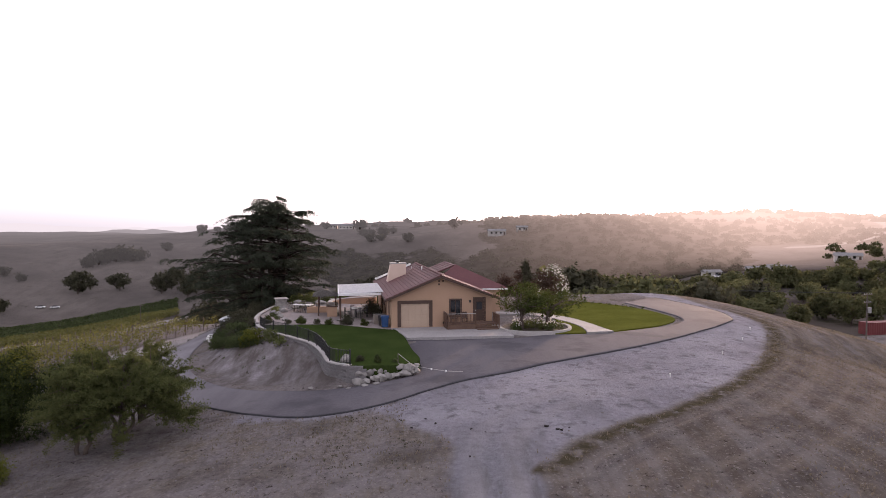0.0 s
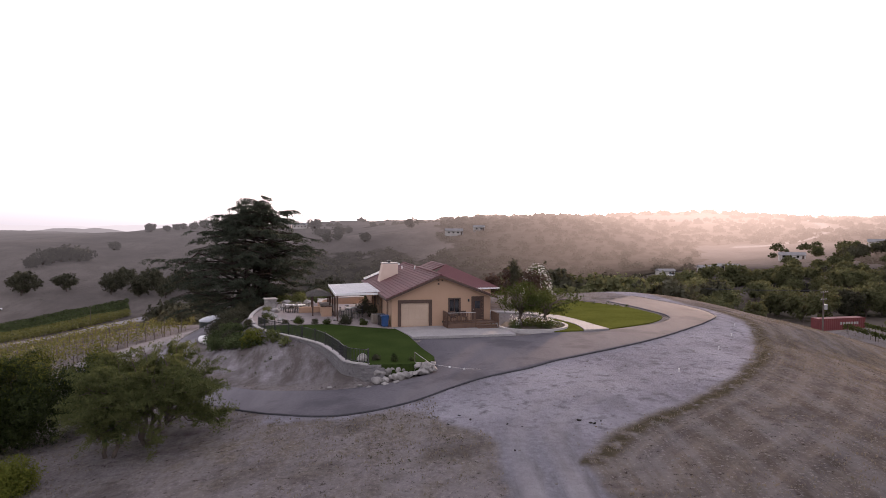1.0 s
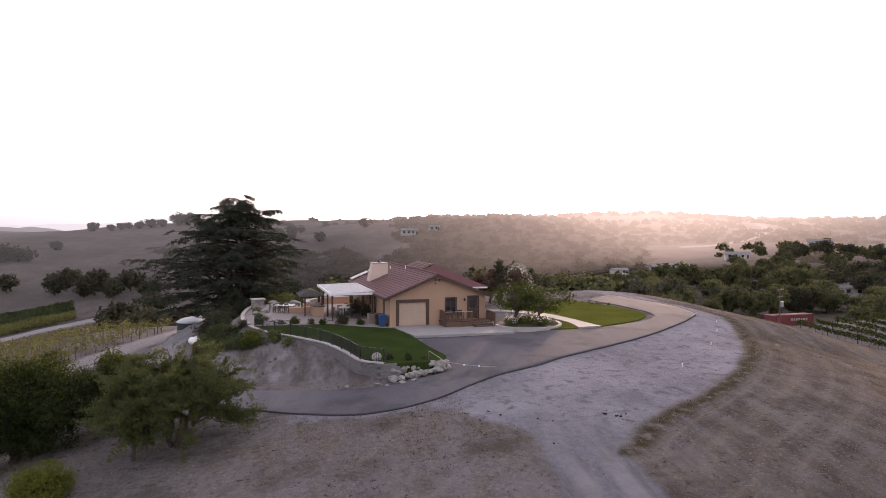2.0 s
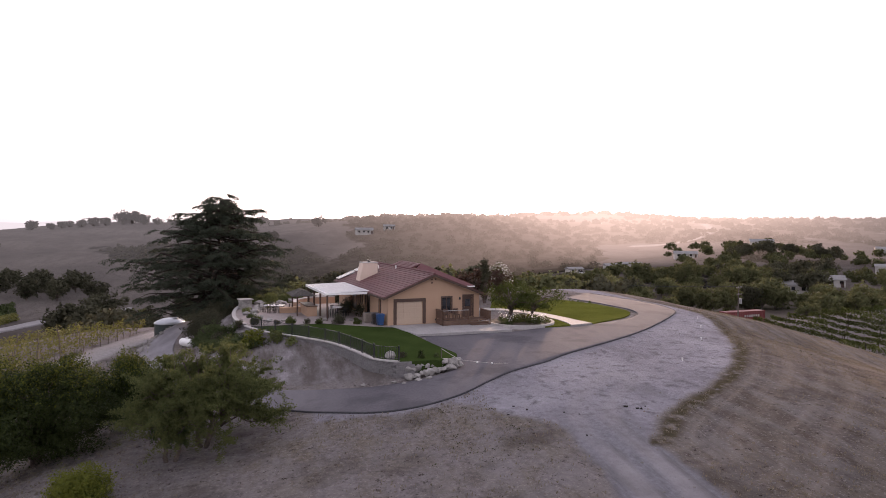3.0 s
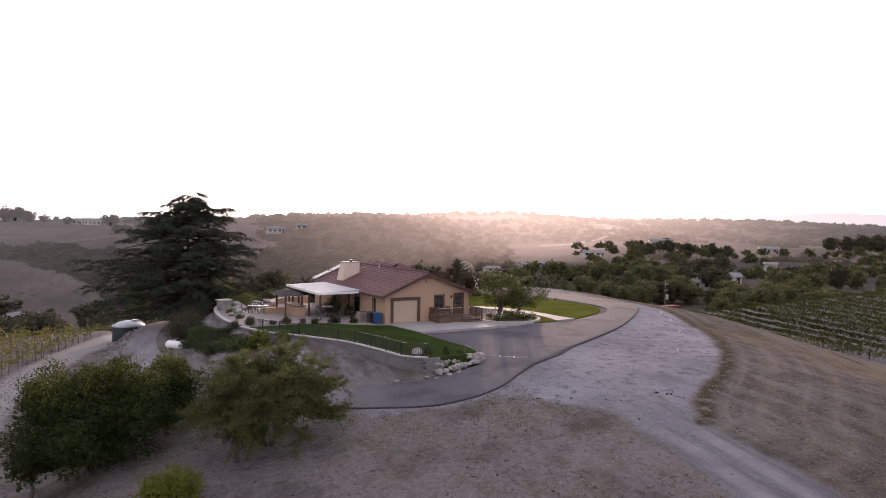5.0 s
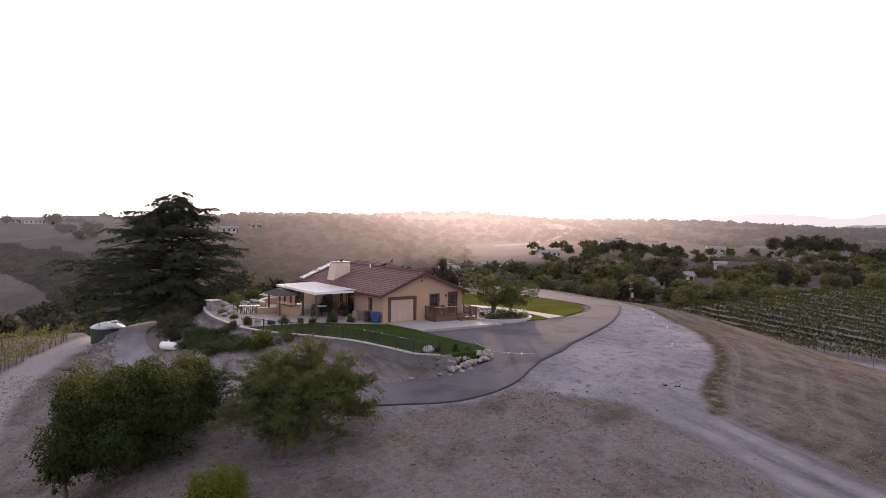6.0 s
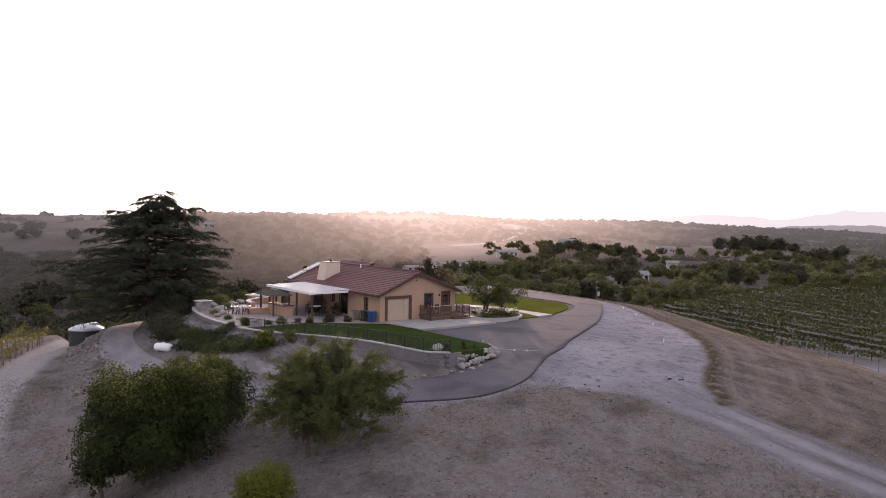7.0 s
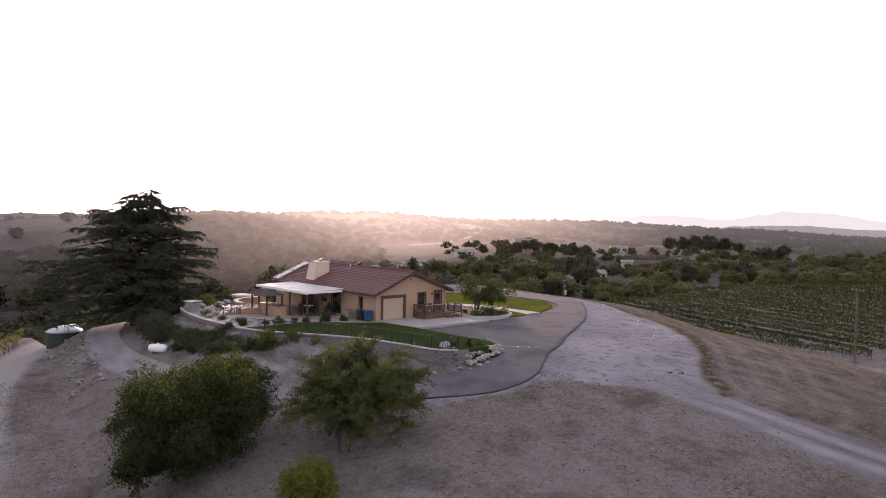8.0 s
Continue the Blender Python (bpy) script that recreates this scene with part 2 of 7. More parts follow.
def leaf_mesh(name, verts):
    me = bpy.data.meshes.new(name)
    n = len(verts) // 4
    me.vertices.add(len(verts))
    me.vertices.foreach_set("co", np.ascontiguousarray(verts, dtype=np.float32).ravel())
    me.loops.add(4 * n)
    me.loops.foreach_set("vertex_index", np.arange(4 * n, dtype=np.int32))
    me.polygons.add(n)
    me.polygons.foreach_set("loop_start", np.arange(0, 4 * n, 4, dtype=np.int32))
    me.update(calc_edges=True)
    return me


def sphere_dirs(rng, n):
    d = rng.normal(size=(n, 3))
    return d / np.linalg.norm(d, axis=1, keepdims=True)


def clump_leaves(rng, centres, radii, per, size, flat=0.8, aspect=0.5, shaggy=0.38):
    """Leaves over the outside of many clumps."""
    out = []
    for c, r in zip(centres, radii):
        k = max(6, int(per * (r ** 2)))
        d = sphere_dirs(rng, k)
        reach = rng.uniform(0.5, 1.06, k)
        twig = sphere_dirs(rng, max(2, k // 36))
        pick = rng.integers(0, len(twig), k)
        out_ = rng.random(k) < shaggy
        d = np.where(out_[:, None], twig[pick] + rng.normal(size=(k, 3)) * 0.10, d)
        reach = np.where(out_, rng.uniform(0.75, 1.42, k), reach)
        p = c + d * (r * reach[:, None]) * np.array((1, 1, flat))
        nrm = d + rng.normal(size=(k, 3)) * 0.6 + np.array((0, 0, 0.3))
        s = size * rng.uniform(0.6, 1.4, k)
        out.append(quads(p, nrm, s, s * aspect, rng=rng))
    return np.concatenate(out)


def catmull(pts, per=8):
    """A smooth line through points."""
    p = [np.array(q, float) for q in pts]
    p = [2 * p[0] - p[1]] + p + [2 * p[-1] - p[-2]]
    out = []
    for i in range(1, len(p) - 2):
        for k in range(per):
            t = k / per
            out.append(0.5 * (2 * p[i] + (p[i + 1] - p[i - 1]) * t + (2 * p[i - 1] - 5 * p[i] + 4 * p[i + 1] - p[i + 2]) * t * t + (3 * p[i] - p[i - 1] - 3 * p[i + 1] + p[i + 2]) * t ** 3))
    out.append(p[-2])
    return np.array(out)


def line_distance(X, Y, pts):
    """Distance to a line of points, signed: plus on its right-hand side; and how far along."""
    best = np.full(X.shape, 1e9)
    sign = np.ones(X.shape)
    along = np.zeros(X.shape)
    run = 0.0
    for (ax, ay), (bx, by) in zip(pts[:-1], pts[1:]):
        dx, dy = bx - ax, by - ay
        L2 = dx * dx + dy * dy
        t = np.clip(((X - ax) * dx + (Y - ay) * dy) / L2, 0, 1)
        qx, qy = X - ax - t * dx, Y - ay - t * dy
        d = np.hypot(qx, qy)
        nearer = d < best
        best = np.where(nearer, d, best)
        sign = np.where(nearer, np.where(dx * (Y - ay) - dy * (X - ax) > 0, -1.0, 1.0), sign)
        along = np.where(nearer, run + t * math.sqrt(L2), along)
        run += math.sqrt(L2)
    return best * sign, along


def step(a, b, x):
    t = np.clip((x - a) / (b - a), 0, 1)
    return t * t * (3 - 2 * t)


def wavy(X, Y, scale, seed, octaves=4):
    """Smooth value noise, made of turned lattices."""
    out, amp, total = np.zeros_like(X, dtype=float), 1.0, 0.0
    for o in range(octaves):
        rng = np.random.default_rng(seed + 31 * o)
        tab = rng.random((64, 64))
        a = 0.7 * o + seed
        u = (X * math.cos(a) - Y * math.sin(a)) / scale * 2 ** o + 17.3 * o
        v = (X * math.sin(a) + Y * math.cos(a)) / scale * 2 ** o + 5.1 * o
        i, j = np.floor(u).astype(int), np.floor(v).astype(int)
        fu, fv = u - i, v - j
        fu, fv = fu * fu * (3 - 2 * fu), fv * fv * (3 - 2 * fv)
        g = lambda p, q: tab[p % 64, q % 64]
        out += amp * ((g(i, j) * (1 - fu) + g(i + 1, j) * fu) * (1 - fv) + (g(i, j + 1) * (1 - fu) + g(i + 1, j + 1) * fu) * fv)
        total += amp
        amp *= 0.5
    return out / total * 2 - 1


def mesh_of(bm, name, material):
    me = bpy.data.meshes.new(name)
    bm.to_mesh(me)
    bm.free()
    me.materials.append(material)
    return me

# ---- the land ----
# edge of the raised garden: the curved retaining wall
WALL = catmull([(-6.1, 44.2), (-7.6, 45.3), (-8.6, 48.4), (-10.2, 52.4), (-12.8, 55.9), (-15.2, 58.6), (-17.0, 62.0), (-18.3, 66.0), (-18.9, 71.5), (-18.6, 77.0), (-16.6, 81.5)])
# both edges of the asphalt, from behind the east lawn round to the tank
ROAD_IN = [(21.5, 80), (23.0, 73), (23.5, 66.5), (21, 62), (14.5, 58), (8.4, 56.7), (5.8, 55.7), (-2.8, 54.6), (-2.2, 50), (-1.5, 46.6), (-1.7, 44.9), (-3.4, 43.5),
           (-6.7, 42.9), (-10.5, 43.9), (-15.2, 47), (-20, 53.5), (-23, 61.5), (-24.4, 70), (-24.2, 79), (-20.8, 94)]
ROAD_OUT = [(27, 86), (29.6, 76), (29.3, 69), (27, 64.0), (18.1, 54.5), (11, 49), (7, 46.2), (4.3, 44), (1.3, 42.2), (-1, 40.3), (-3.3, 38.5), (-6.0, 37.6),
            (-8.9, 38), (-12.5, 40.2), (-17.3, 44.5), (-22.5, 51), (-26, 59), (-27.4, 68), (-27.4, 80), (-24.4, 95)]
TRACK = catmull([(7.5, 39.0), (3.6, 34.5), (2.3, 30.8), (2.2, 26.2), (1.7, 21.5), (1.7, 18), (2.5, 8), (4, -8)])
GRAVEL_EDGE = catmull([(31, 78), (31.2, 70), (30, 63), (26.6, 55.5), (23.0, 48.9), (19.0, 43.5), (15.6, 39.6), (11.3, 35.8), (8.0, 33.4), (5.7, 31.3), (4.5, 29.6)])
GRAVEL_WEST = catmull([(-9.5, 37.6), (-6.7, 37.2), (-3.9, 36.9), (-1.9, 35.0), (-0.5, 33.4), (0.3, 31.8), (0.3, 28.5)])
FARM_ROAD = catmull([(-26.5, 104), (-29.6, 95), (-31.8, 89), (-33.8, 82), (-35.6, 72), (-36.5, 61), (-36.8, 48), (-36, 34)])
VINE_LANE = catmull([(66, 118), (70, 104), (73.5, 91), (77.5, 78), (81.5, 66), (85.5, 54), (90, 40)])   # lane below the east vineyard


def soft_max(a, b, k):
    return 0.5 * (a + b + np.sqrt((a - b) ** 2 + k * k))


def softplus(x, k):
    return 0.5 * (x + np.sqrt(x * x + k * k))


# heights of the land beyond the hilltop: one row a bearing, over the distances
FAR_R = [240, 300, 370, 450, 540, 640, 760, 1000]
FAR_Z = {-50: [-30, -36, -36, -18, -4, -6, -8, -2], -30: [-30, -36, -36, -15, -1.5, -6, -8, 1], -20: [-30, -36, -34, -20, -6, 4, 2, -5],
         -13: [-31, -38, -34, -9, -6, 12, 8, 0], -4: [-31, -38, -24, 1, 2, 8, 13, 5], 5: [-31, -38, -18, 5, 14, 15, 12, 5],
         13: [-28, -34, -15, 14, 17, 17, 15, 5], 20: [-14, -12, -9, 2, 12, 19, 20, 10], 25: [-14, -11, -9, -5, 8, 20, 22, 10],
         34: [-13, -9, -4, 0, 8, 14, 15, 10], 46: [-11, -9, -6, -4, -1, 8, 18, 8], 62: [-9, -8, -7, -6, -3, 1, 4, 3]}


def far_table():
    """The table above on an even grid, its kinks rounded off."""
    b, r = np.arange(-60.0, 100.0, 1.0), np.arange(140.0, 1700.0, 10.0)
    rows_ = np.array([np.interp(r, FAR_R + [1400], FAR_Z[k] + [-14]) for k in FAR_Z])
    grid = np.array([np.interp(b, list(FAR_Z), rows_[:, i]) for i in range(len(r))]).T
    for k in range(3):
        p = np.pad(grid, 2, mode="edge")
        grid = sum(p[2 + i:2 + i + grid.shape[0], 2:-2] for i in (-2, -1, 0, 1, 2)) / 5
        p = np.pad(grid, 2, mode="edge")
        grid = sum(p[2:-2, 2 + i:2 + i + grid.shape[1]] for i in (-1, 0, 1)) / 3
    return grid


FAR_GRID = far_table()


def far_land(X, Y):
    R, A = np.hypot(X, Y), np.degrees(np.arctan2(X, Y))
    u, v = np.clip(A + 60, 0, 158.9), np.clip((R - 140) / 10, 0, 154.9)
    i, j = u.astype(int), v.astype(int)
    fu, fv = u - i, v - j
    g = FAR_GRID
    z = (g[i, j] * (1 - fu) + g[i + 1, j] * fu) * (1 - fv) + (g[i, j + 1] * (1 - fu) + g[i + 1, j + 1] * fu) * fv
    rough_ = step(280, 420, R)
    gully = np.abs(wavy(X, Y, 95, 23, 4))
    return z + rough_ * (3.2 * wavy(X, Y, 130, 11, 4) + 4.0 * (0.28 - gully))


def height(X, Y):
    """The land's height in metres; the house pad is 0."""
    X, Y = np.asarray(X, float), np.asarray(Y, float)
    # the hilltop: nearly level, falling away on every side
    z = -0.12 - 0.024 * softplus(57 - Y, 5) - 0.125 * softplus(0.0 - X, 4) - 0.058 * softplus(37 - Y, 5)
    z = z + 0.018 * np.clip(Y - 48, 0, 35) * step(-10, -26, X)
    z = z - 1.7 * step(-25.5, -31.5, X) * step(30, 45, Y)
    start = 19.2 - 0.1485 * np.clip(56 - Y, 0, 45) + 7 * step(54, 66, Y)
    dr = softplus(X - start, 3)
    z = z - np.where(dr < 16, 0.0085 * dr ** 2, 2.18 + 0.272 * (dr - 16))
    db = softplus(Y - (84 + 0.25 * np.clip(X, -30, 30) + 5 * step(-10, -20, X)), 4)
    z = z - 0.012 * db ** 2 * (db < 20) - (0.48 * db - 4.8) * (db >= 20)
    terrace = step(-27.5, -31.5, X) * step(48, 62, Y) * step(114, 99, Y) * step(-74, -62, X)      # level shelf of the west vineyard
    z = z * (1 - terrace) + (-5.45 - 0.20 * softplus(-X - 40, 4)) * terrace
    # bank under the garden wall
    d, along = line_distance(X, Y, WALL)
    bank = -0.92 + 0.62 * step(4, 14, along) - (0.34 + 0.24 * step(13, 23, along)) * np.clip(-d, 0, 99)
    w = step(-1, 1, along) * step(62, 50, along)
    z = np.where(d < 0.22, np.maximum(z, bank * w + z * (1 - w)), z)
    # level garden behind the wall
    limit = -2.9 + 8.0 * step(53.6, 56.5, Y)
    inside = step(0.25, 1.2, d) * step(44.3, 45.4, Y) * step(limit, limit - 1.0, X) * step(84, 80, Y)
    z = np.where(inside > 0, z * (1 - inside) - 0.32 * inside, z)
    z = z + 0.05 * wavy(X, Y, 5.0, 3, 3) * (1 - inside)
    # the valley and the ranges round it
    R, A = np.hypot(X, Y - 20), np.degrees(np.arctan2(X, Y - 20))
    valley = -14.0 + 0.6 * wavy(X, Y, 60, 5, 3) - 19.0 * step(-10, -36, X) * step(105, 185, R)
    field = -10.9 + 0.0617 * (np.clip(X, 60, 190) - 100) + 0.050 * (np.clip(Y, 20, 116) - 90)
    y_end = 119.0 - 0.0075 * np.clip(X - 125, 0, 80) ** 2          # far edge of the rows
    wv = step(58, 72, X) * step(5, 25, Y) * step(y_end + 16, y_end + 2.5, Y) * step(230, 195, X)
    valley = valley * (1 - wv) + field * wv
    left = step(-6, -22, X) * step(210, 90, R)
    valley = valley * (1 - left) + (-9.5 - 0.24 * np.clip(R - 84, 0, 95)) * left
    # the flats below and the hills round them
    far_w = step(188, 262, np.hypot(X, Y)) * (1 - wv)
    valley = valley * (1 - far_w) + far_land(X, Y) * far_w
    z = soft_max(z, valley, 1.5)
    return z


def ground_at(x, y):
    return float(height(np.array([x]), np.array([y]))[0])


def axis(n, near, far):
    """Coordinates that lie close together in the middle and far apart outside."""
    t = np.linspace(-1, 1, n)
    k = 6.2
    return near * t * 1.0 + (far - near) * np.sign(t) * (np.exp(k * np.abs(t) ** 1.6) - 1) / (math.exp(k) - 1)


def sheet(name, xs, ys, fn):
    X, Y = np.meshgrid(xs, ys)
    Z = fn(X, Y)
    me = bpy.data.meshes.new(name)
    nx, ny = len(xs), len(ys)
    me.vertices.add(nx * ny)
    me.vertices.foreach_set("co", np.stack([X, Y, Z], -1).astype(np.float32).ravel())
    i = (np.arange(ny - 1)[:, None] * nx + np.arange(nx - 1)[None, :]).ravel()
    f = np.stack([i, i + 1, i + nx + 1, i + nx], 1).astype(np.int32)
    me.loops.add(f.size)
    me.loops.foreach_set("vertex_index", f.ravel())
    me.polygons.add(len(f))
    me.polygons.foreach_set("loop_start", np.arange(0, f.size, 4, dtype=np.int32))
    me.update(calc_edges=True)
    me.polygons.foreach_set("use_smooth", [True] * len(f))
    return me, X, Y, Z


def layer(me, name, values):
    at = me.attributes.new(name, "FLOAT", "POINT")
    at.data.foreach_set("value", np.asarray(values, dtype=np.float32).ravel())


def smooth_edges(pts, per=10):
    return catmull(pts, per)


XS = axis(470, 60, 3800)
YS = axis(470, 60, 3800) + 52
land_me, GX, GY, GZ = sheet("ground", XS, YS, lambda X, Y: height(X, Y) - 7.0 * step(232, 300, np.hypot(X, Y)))
d_out, a_out = line_distance(GX, GY, smooth_edges(ROAD_OUT, 6))
d_grav, a_grav = line_distance(GX, GY, GRAVEL_EDGE)
d_track, a_track = line_distance(GX, GY, TRACK)
d_farm, _ = line_distance(GX, GY, FARM_ROAD)
ragged = 0.5 * wavy(GX, GY, 2.2, 41, 3)
near_top = (np.hypot(GX - 5, GY - 45) < 75)
d_west, _ = line_distance(GX, GY, GRAVEL_WEST)
ragged2 = 0.35 * wavy(GX, GY, 0.9, 43, 2)
gravel = step(-0.25, 0.25, d_grav + ragged) * step(0.5, -0.35, d_west + 1.5 * ragged + ragged2) * step(1.5, -0.5, d_out) * step(26.5, 30.0, GY) * near_top * (GX > -12)
track = step(2.35, 1.75, np.abs(d_track) + ragged * 0.7 + ragged2) * step(34.0, 30.5, GY)
d_vlane, _ = line_distance(GX, GY, VINE_LANE)
lane_grey = step(3.4, 2.0, np.abs(d_vlane) + ragged)
farm = step(2.4, 1.5, np.abs(d_farm) + ragged * 0.6)
ruts = 0.7 * (1 - 0.6 * gravel) * step(0.75, 0.2, np.abs(np.abs(d_track) - 0.95) + 0.3 * ragged) + step(0.45, 0.15, np.abs(np.abs(d_farm) - 0.95))
band = step(0.75, 0.2, np.abs(d_grav + 0.75 + ragged * 0.4))
far = np.maximum(step(88, 112, np.hypot(GX - 6, GY - 38)) * (GX > -40), step(-78, -88, GX))
far = np.maximum(far, step(112, 124, GY)) * (1 - step(60, 72, GX) * step(30, 40, GY) * step(126, 120, GY) * step(205, 190, GX))
layer(land_me, "gravel", gravel)
layer(land_me, "track", track)
layer(land_me, "farm", farm)
layer(land_me, "lane", lane_grey)
layer(land_me, "ruts", np.clip(ruts, 0, 1))
layer(land_me, "band", band * near_top)
layer(land_me, "far", far)
d_in, _ = line_distance(GX, GY, smooth_edges(ROAD_IN, 6))
layer(land_me, "bare", step(0.5, 2.5, d_in + 2 * ragged) * near_top * (GX < -2) * (GY < 85))
layer(land_me, "furrow", np.clip(d_grav, -60, 60))
# where low sunlight is painted on along the east slope's edge
layer(land_me, "sunlit_rim", step(-6, -13, d_grav + 3 * ragged) * near_top * (GX > 8) * step(31, 41, GX + 0.35 * GY))
layer(land_me, "slope", step(0.5, -1.5, d_grav) * step(6, -2, -GX + 3 + 0 * GY) * near_top)


def land_material():
    m, n, l, b = shade("dry_ground", 1.0, 0, 0.0)

    def at(name):
        a = n.new("ShaderNodeAttribute")
        a.attribute_name = name
        return a.outputs["Fac"]

    fine, mid, big = grain(n, l, 3.2, 8, 0.28, 0.72, rough=0.7), grain(n, l, 0.55, 6, 0.38, 0.62, rough=0.65), grain(n, l, 0.09, 4, 0.38, 0.62)
    soil = mixc(n, l, fine, (0.124, 0.109, 0.109), (0.268, 0.238, 0.238))
    straw = mixc(n, l, fine, (0.100, 0.084, 0.068), (0.238, 0.202, 0.164))
    c = mixc(n, l, mid, soil, straw)
    c = mixc(n, l, big, c, mixc(n, l, 0.6, c, soil))
    # worked bands that follow the edge of the gravel
    fx = n.new("ShaderNodeCombineXYZ")
    l.new(at("furrow"), fx.inputs[0])
    bands = grain(n, l, 0.62, 3, 0.40, 0.60, fx.outputs[0])
    worked = mixc(n, l, bands, (0.078, 0.064, 0.056), (0.190, 0.154, 0.131))
    worked = mixc(n, l, mid, worked, mixc(n, l, 0.5, worked, straw))
    c = mixc(n, l, at("slope"), c, mixc(n, l, 0.9, c, worked))
    # dry grass painted golden for the sun grazing the slope's edge
    sunlit_gold = mixc(n, l, fine, (0.130, 0.094, 0.064), (0.330, 0.245, 0.165))
    c = mixc(n, l, at("sunlit_rim"), c, mixc(n, l, mid, mixc(n, l, 0.35, c, sunlit_gold), sunlit_gold))
    streak = grain(n, l, 0.8, 7, 0.42, 0.60, stretch=((1, 0.16, 1), -0.15), rough=0.7)
    c = mixc(n, l, streak, c, mixc(n, l, 0.45, c, (0.25, 0.230, 0.234)))
    clods = grain(n, l, 2.6, 7, 0.58, 0.66, rough=0.75)
    c = mixc(n, l, clods, c, (0.050, 0.041, 0.033))
    flecks = grain(n, l, 6.5, 4, 0.57, 0.66, rough=0.6)
    c = mixc(n, l, flecks, c, mixc(n, l, 0.65, c, (0.31, 0.275, 0.255)))
    dull = grain(n, l, 0.22, 6, 0.50, 0.66, rough=0.68)
    c = mixc(n, l, dull, c, mixc(n, l, 0.55, c, (0.052, 0.043, 0.036)))
    stone = mixc(n, l, fine, (0.182, 0.171, 0.195), (0.335, 0.316, 0.352))
    stone = mixc(n, l, grain(n, l, 0.5, 6, 0.40, 0.62, stretch=((1, 0.3, 1), 0.6), rough=0.7), stone, (0.205, 0.192, 0.212))
    stone = mixc(n, l, grain(n, l, 0.13, 4, 0.4, 0.6), stone, mixc(n, l, 0.45, stone, (0.40, 0.385, 0.42)))
    stone = mixc(n, l, grain(n, l, 1.1, 6, 0.52, 0.66, rough=0.7), stone, (0.155, 0.144, 0.158))
    c = mixc(n, l, at("gravel"), c, stone)
    dust = mixc(n, l, fine, (0.165, 0.158, 0.178), (0.275, 0.264, 0.292))
    dust = mixc(n, l, grain(n, l, 0.9, 6, 0.45, 0.62, stretch=((1, 0.12, 1), 0.05), rough=0.7), dust, (0.145, 0.134, 0.142))
    c = mixc(n, l, at("track"), c, dust)
    c = mixc(n, l, at("lane"), c, mixc(n, l, fine, (0.20, 0.188, 0.20), (0.31, 0.295, 0.31)))
    bare = mixc(n, l, fine, (0.262, 0.242, 0.253), (0.425, 0.397, 0.413))
    bare = mixc(n, l, mid, bare, mixc(n, l, 0.5, bare, (0.13, 0.115, 0.115)))
    drag = grain(n, l, 0.42, 8, 0.40, 0.62, stretch=((1, 0.22, 1), 0.55), rough=0.72)
    bare = mixc(n, l, drag, bare, (0.125, 0.108, 0.100))
    c = mixc(n, l, at("bare"), c, bare)
    c = mixc(n, l, at("ruts"), c, mixc(n, l, mid, (0.36, 0.340, 0.350), (0.27, 0.25, 0.258)))
    c = mixc(n, l, at("farm"), c, mixc(n, l, fine, (0.27, 0.25, 0.25), (0.42, 0.395, 0.395)))
    weeds = mixc(n, l, fine, (0.048, 0.042, 0.028), (0.110, 0.092, 0.062))
    bm_ = n.new("ShaderNodeMath")
    bm_.operation = "MULTIPLY"
    l.new(at("band"), bm_.inputs[0])
    l.new(grain(n, l, 1.2, 4, 0.35, 0.5), bm_.inputs[1])
    c = mixc(n, l, bm_.outputs[0], c, weeds)
    hill = mixc(n, l, grain(n, l, 0.03, 7, 0.35, 0.65), (0.062, 0.052, 0.046), (0.130, 0.110, 0.094))
    hill = mixc(n, l, grain(n, l, 0.09, 7, 0.50, 0.62, rough=0.65), hill, (0.052, 0.050, 0.034))
    c = mixc(n, l, at("far"), c, hill)
    l.new(c, b.inputs["Base Color"])
    hgt = mixc(n, l, 0.45, fine, grain(n, l, 1.1, 7, 0.3, 0.7, rough=0.7))
    bumped(n, l, b, hgt, 1.0, 0.22)
    return m


land_me.materials.append(land_material())
ground = tagged(new("ground", land_me), "dry straw-coloured hilltop and valley with bare soil", "ground", kind="structure")


def ribbon(name, inner, outer, material, lift=0.05, across=10, edge=0.10, per=10, zfn=None):
    """A paved strip between two edges, laid on the land."""
    a, b = smooth_edges(inner, per), smooth_edges(outer, per)
    zfn = zfn or height
    bm = bmesh.new()
    rows_ = []
    for p, q in zip(a, b):
        ts = np.linspace(0, 1, across + 1)
        P = p[None, :] * (1 - ts[:, None]) + q[None, :] * ts[:, None]
        Z = zfn(P[:, 0], P[:, 1]) + lift
        row = [bm.verts.new((P[0, 0], P[0, 1], Z[0] - edge))] + [bm.verts.new((x, y, z)) for (x, y), z in zip(P, Z)] + [bm.verts.new((P[-1, 0], P[-1, 1], Z[-1] - edge))]
        rows_.append(row)
    for r0, r1 in zip(rows_, rows_[1:]):
        for k in range(len(r0) - 1):
            bm.faces.new((r0[k], r0[k + 1], r1[k + 1], r1[k]))
    bmesh.ops.recalc_face_normals(bm, faces=bm.faces)
    return part(name, bm, material, smooth=True)


road = ribbon("road", ROAD_IN, ROAD_OUT, M_ASPHALT, 0.07, 24)
tagged(road, "dark asphalt driveway curving round the garden", "driveway", kind="structure")


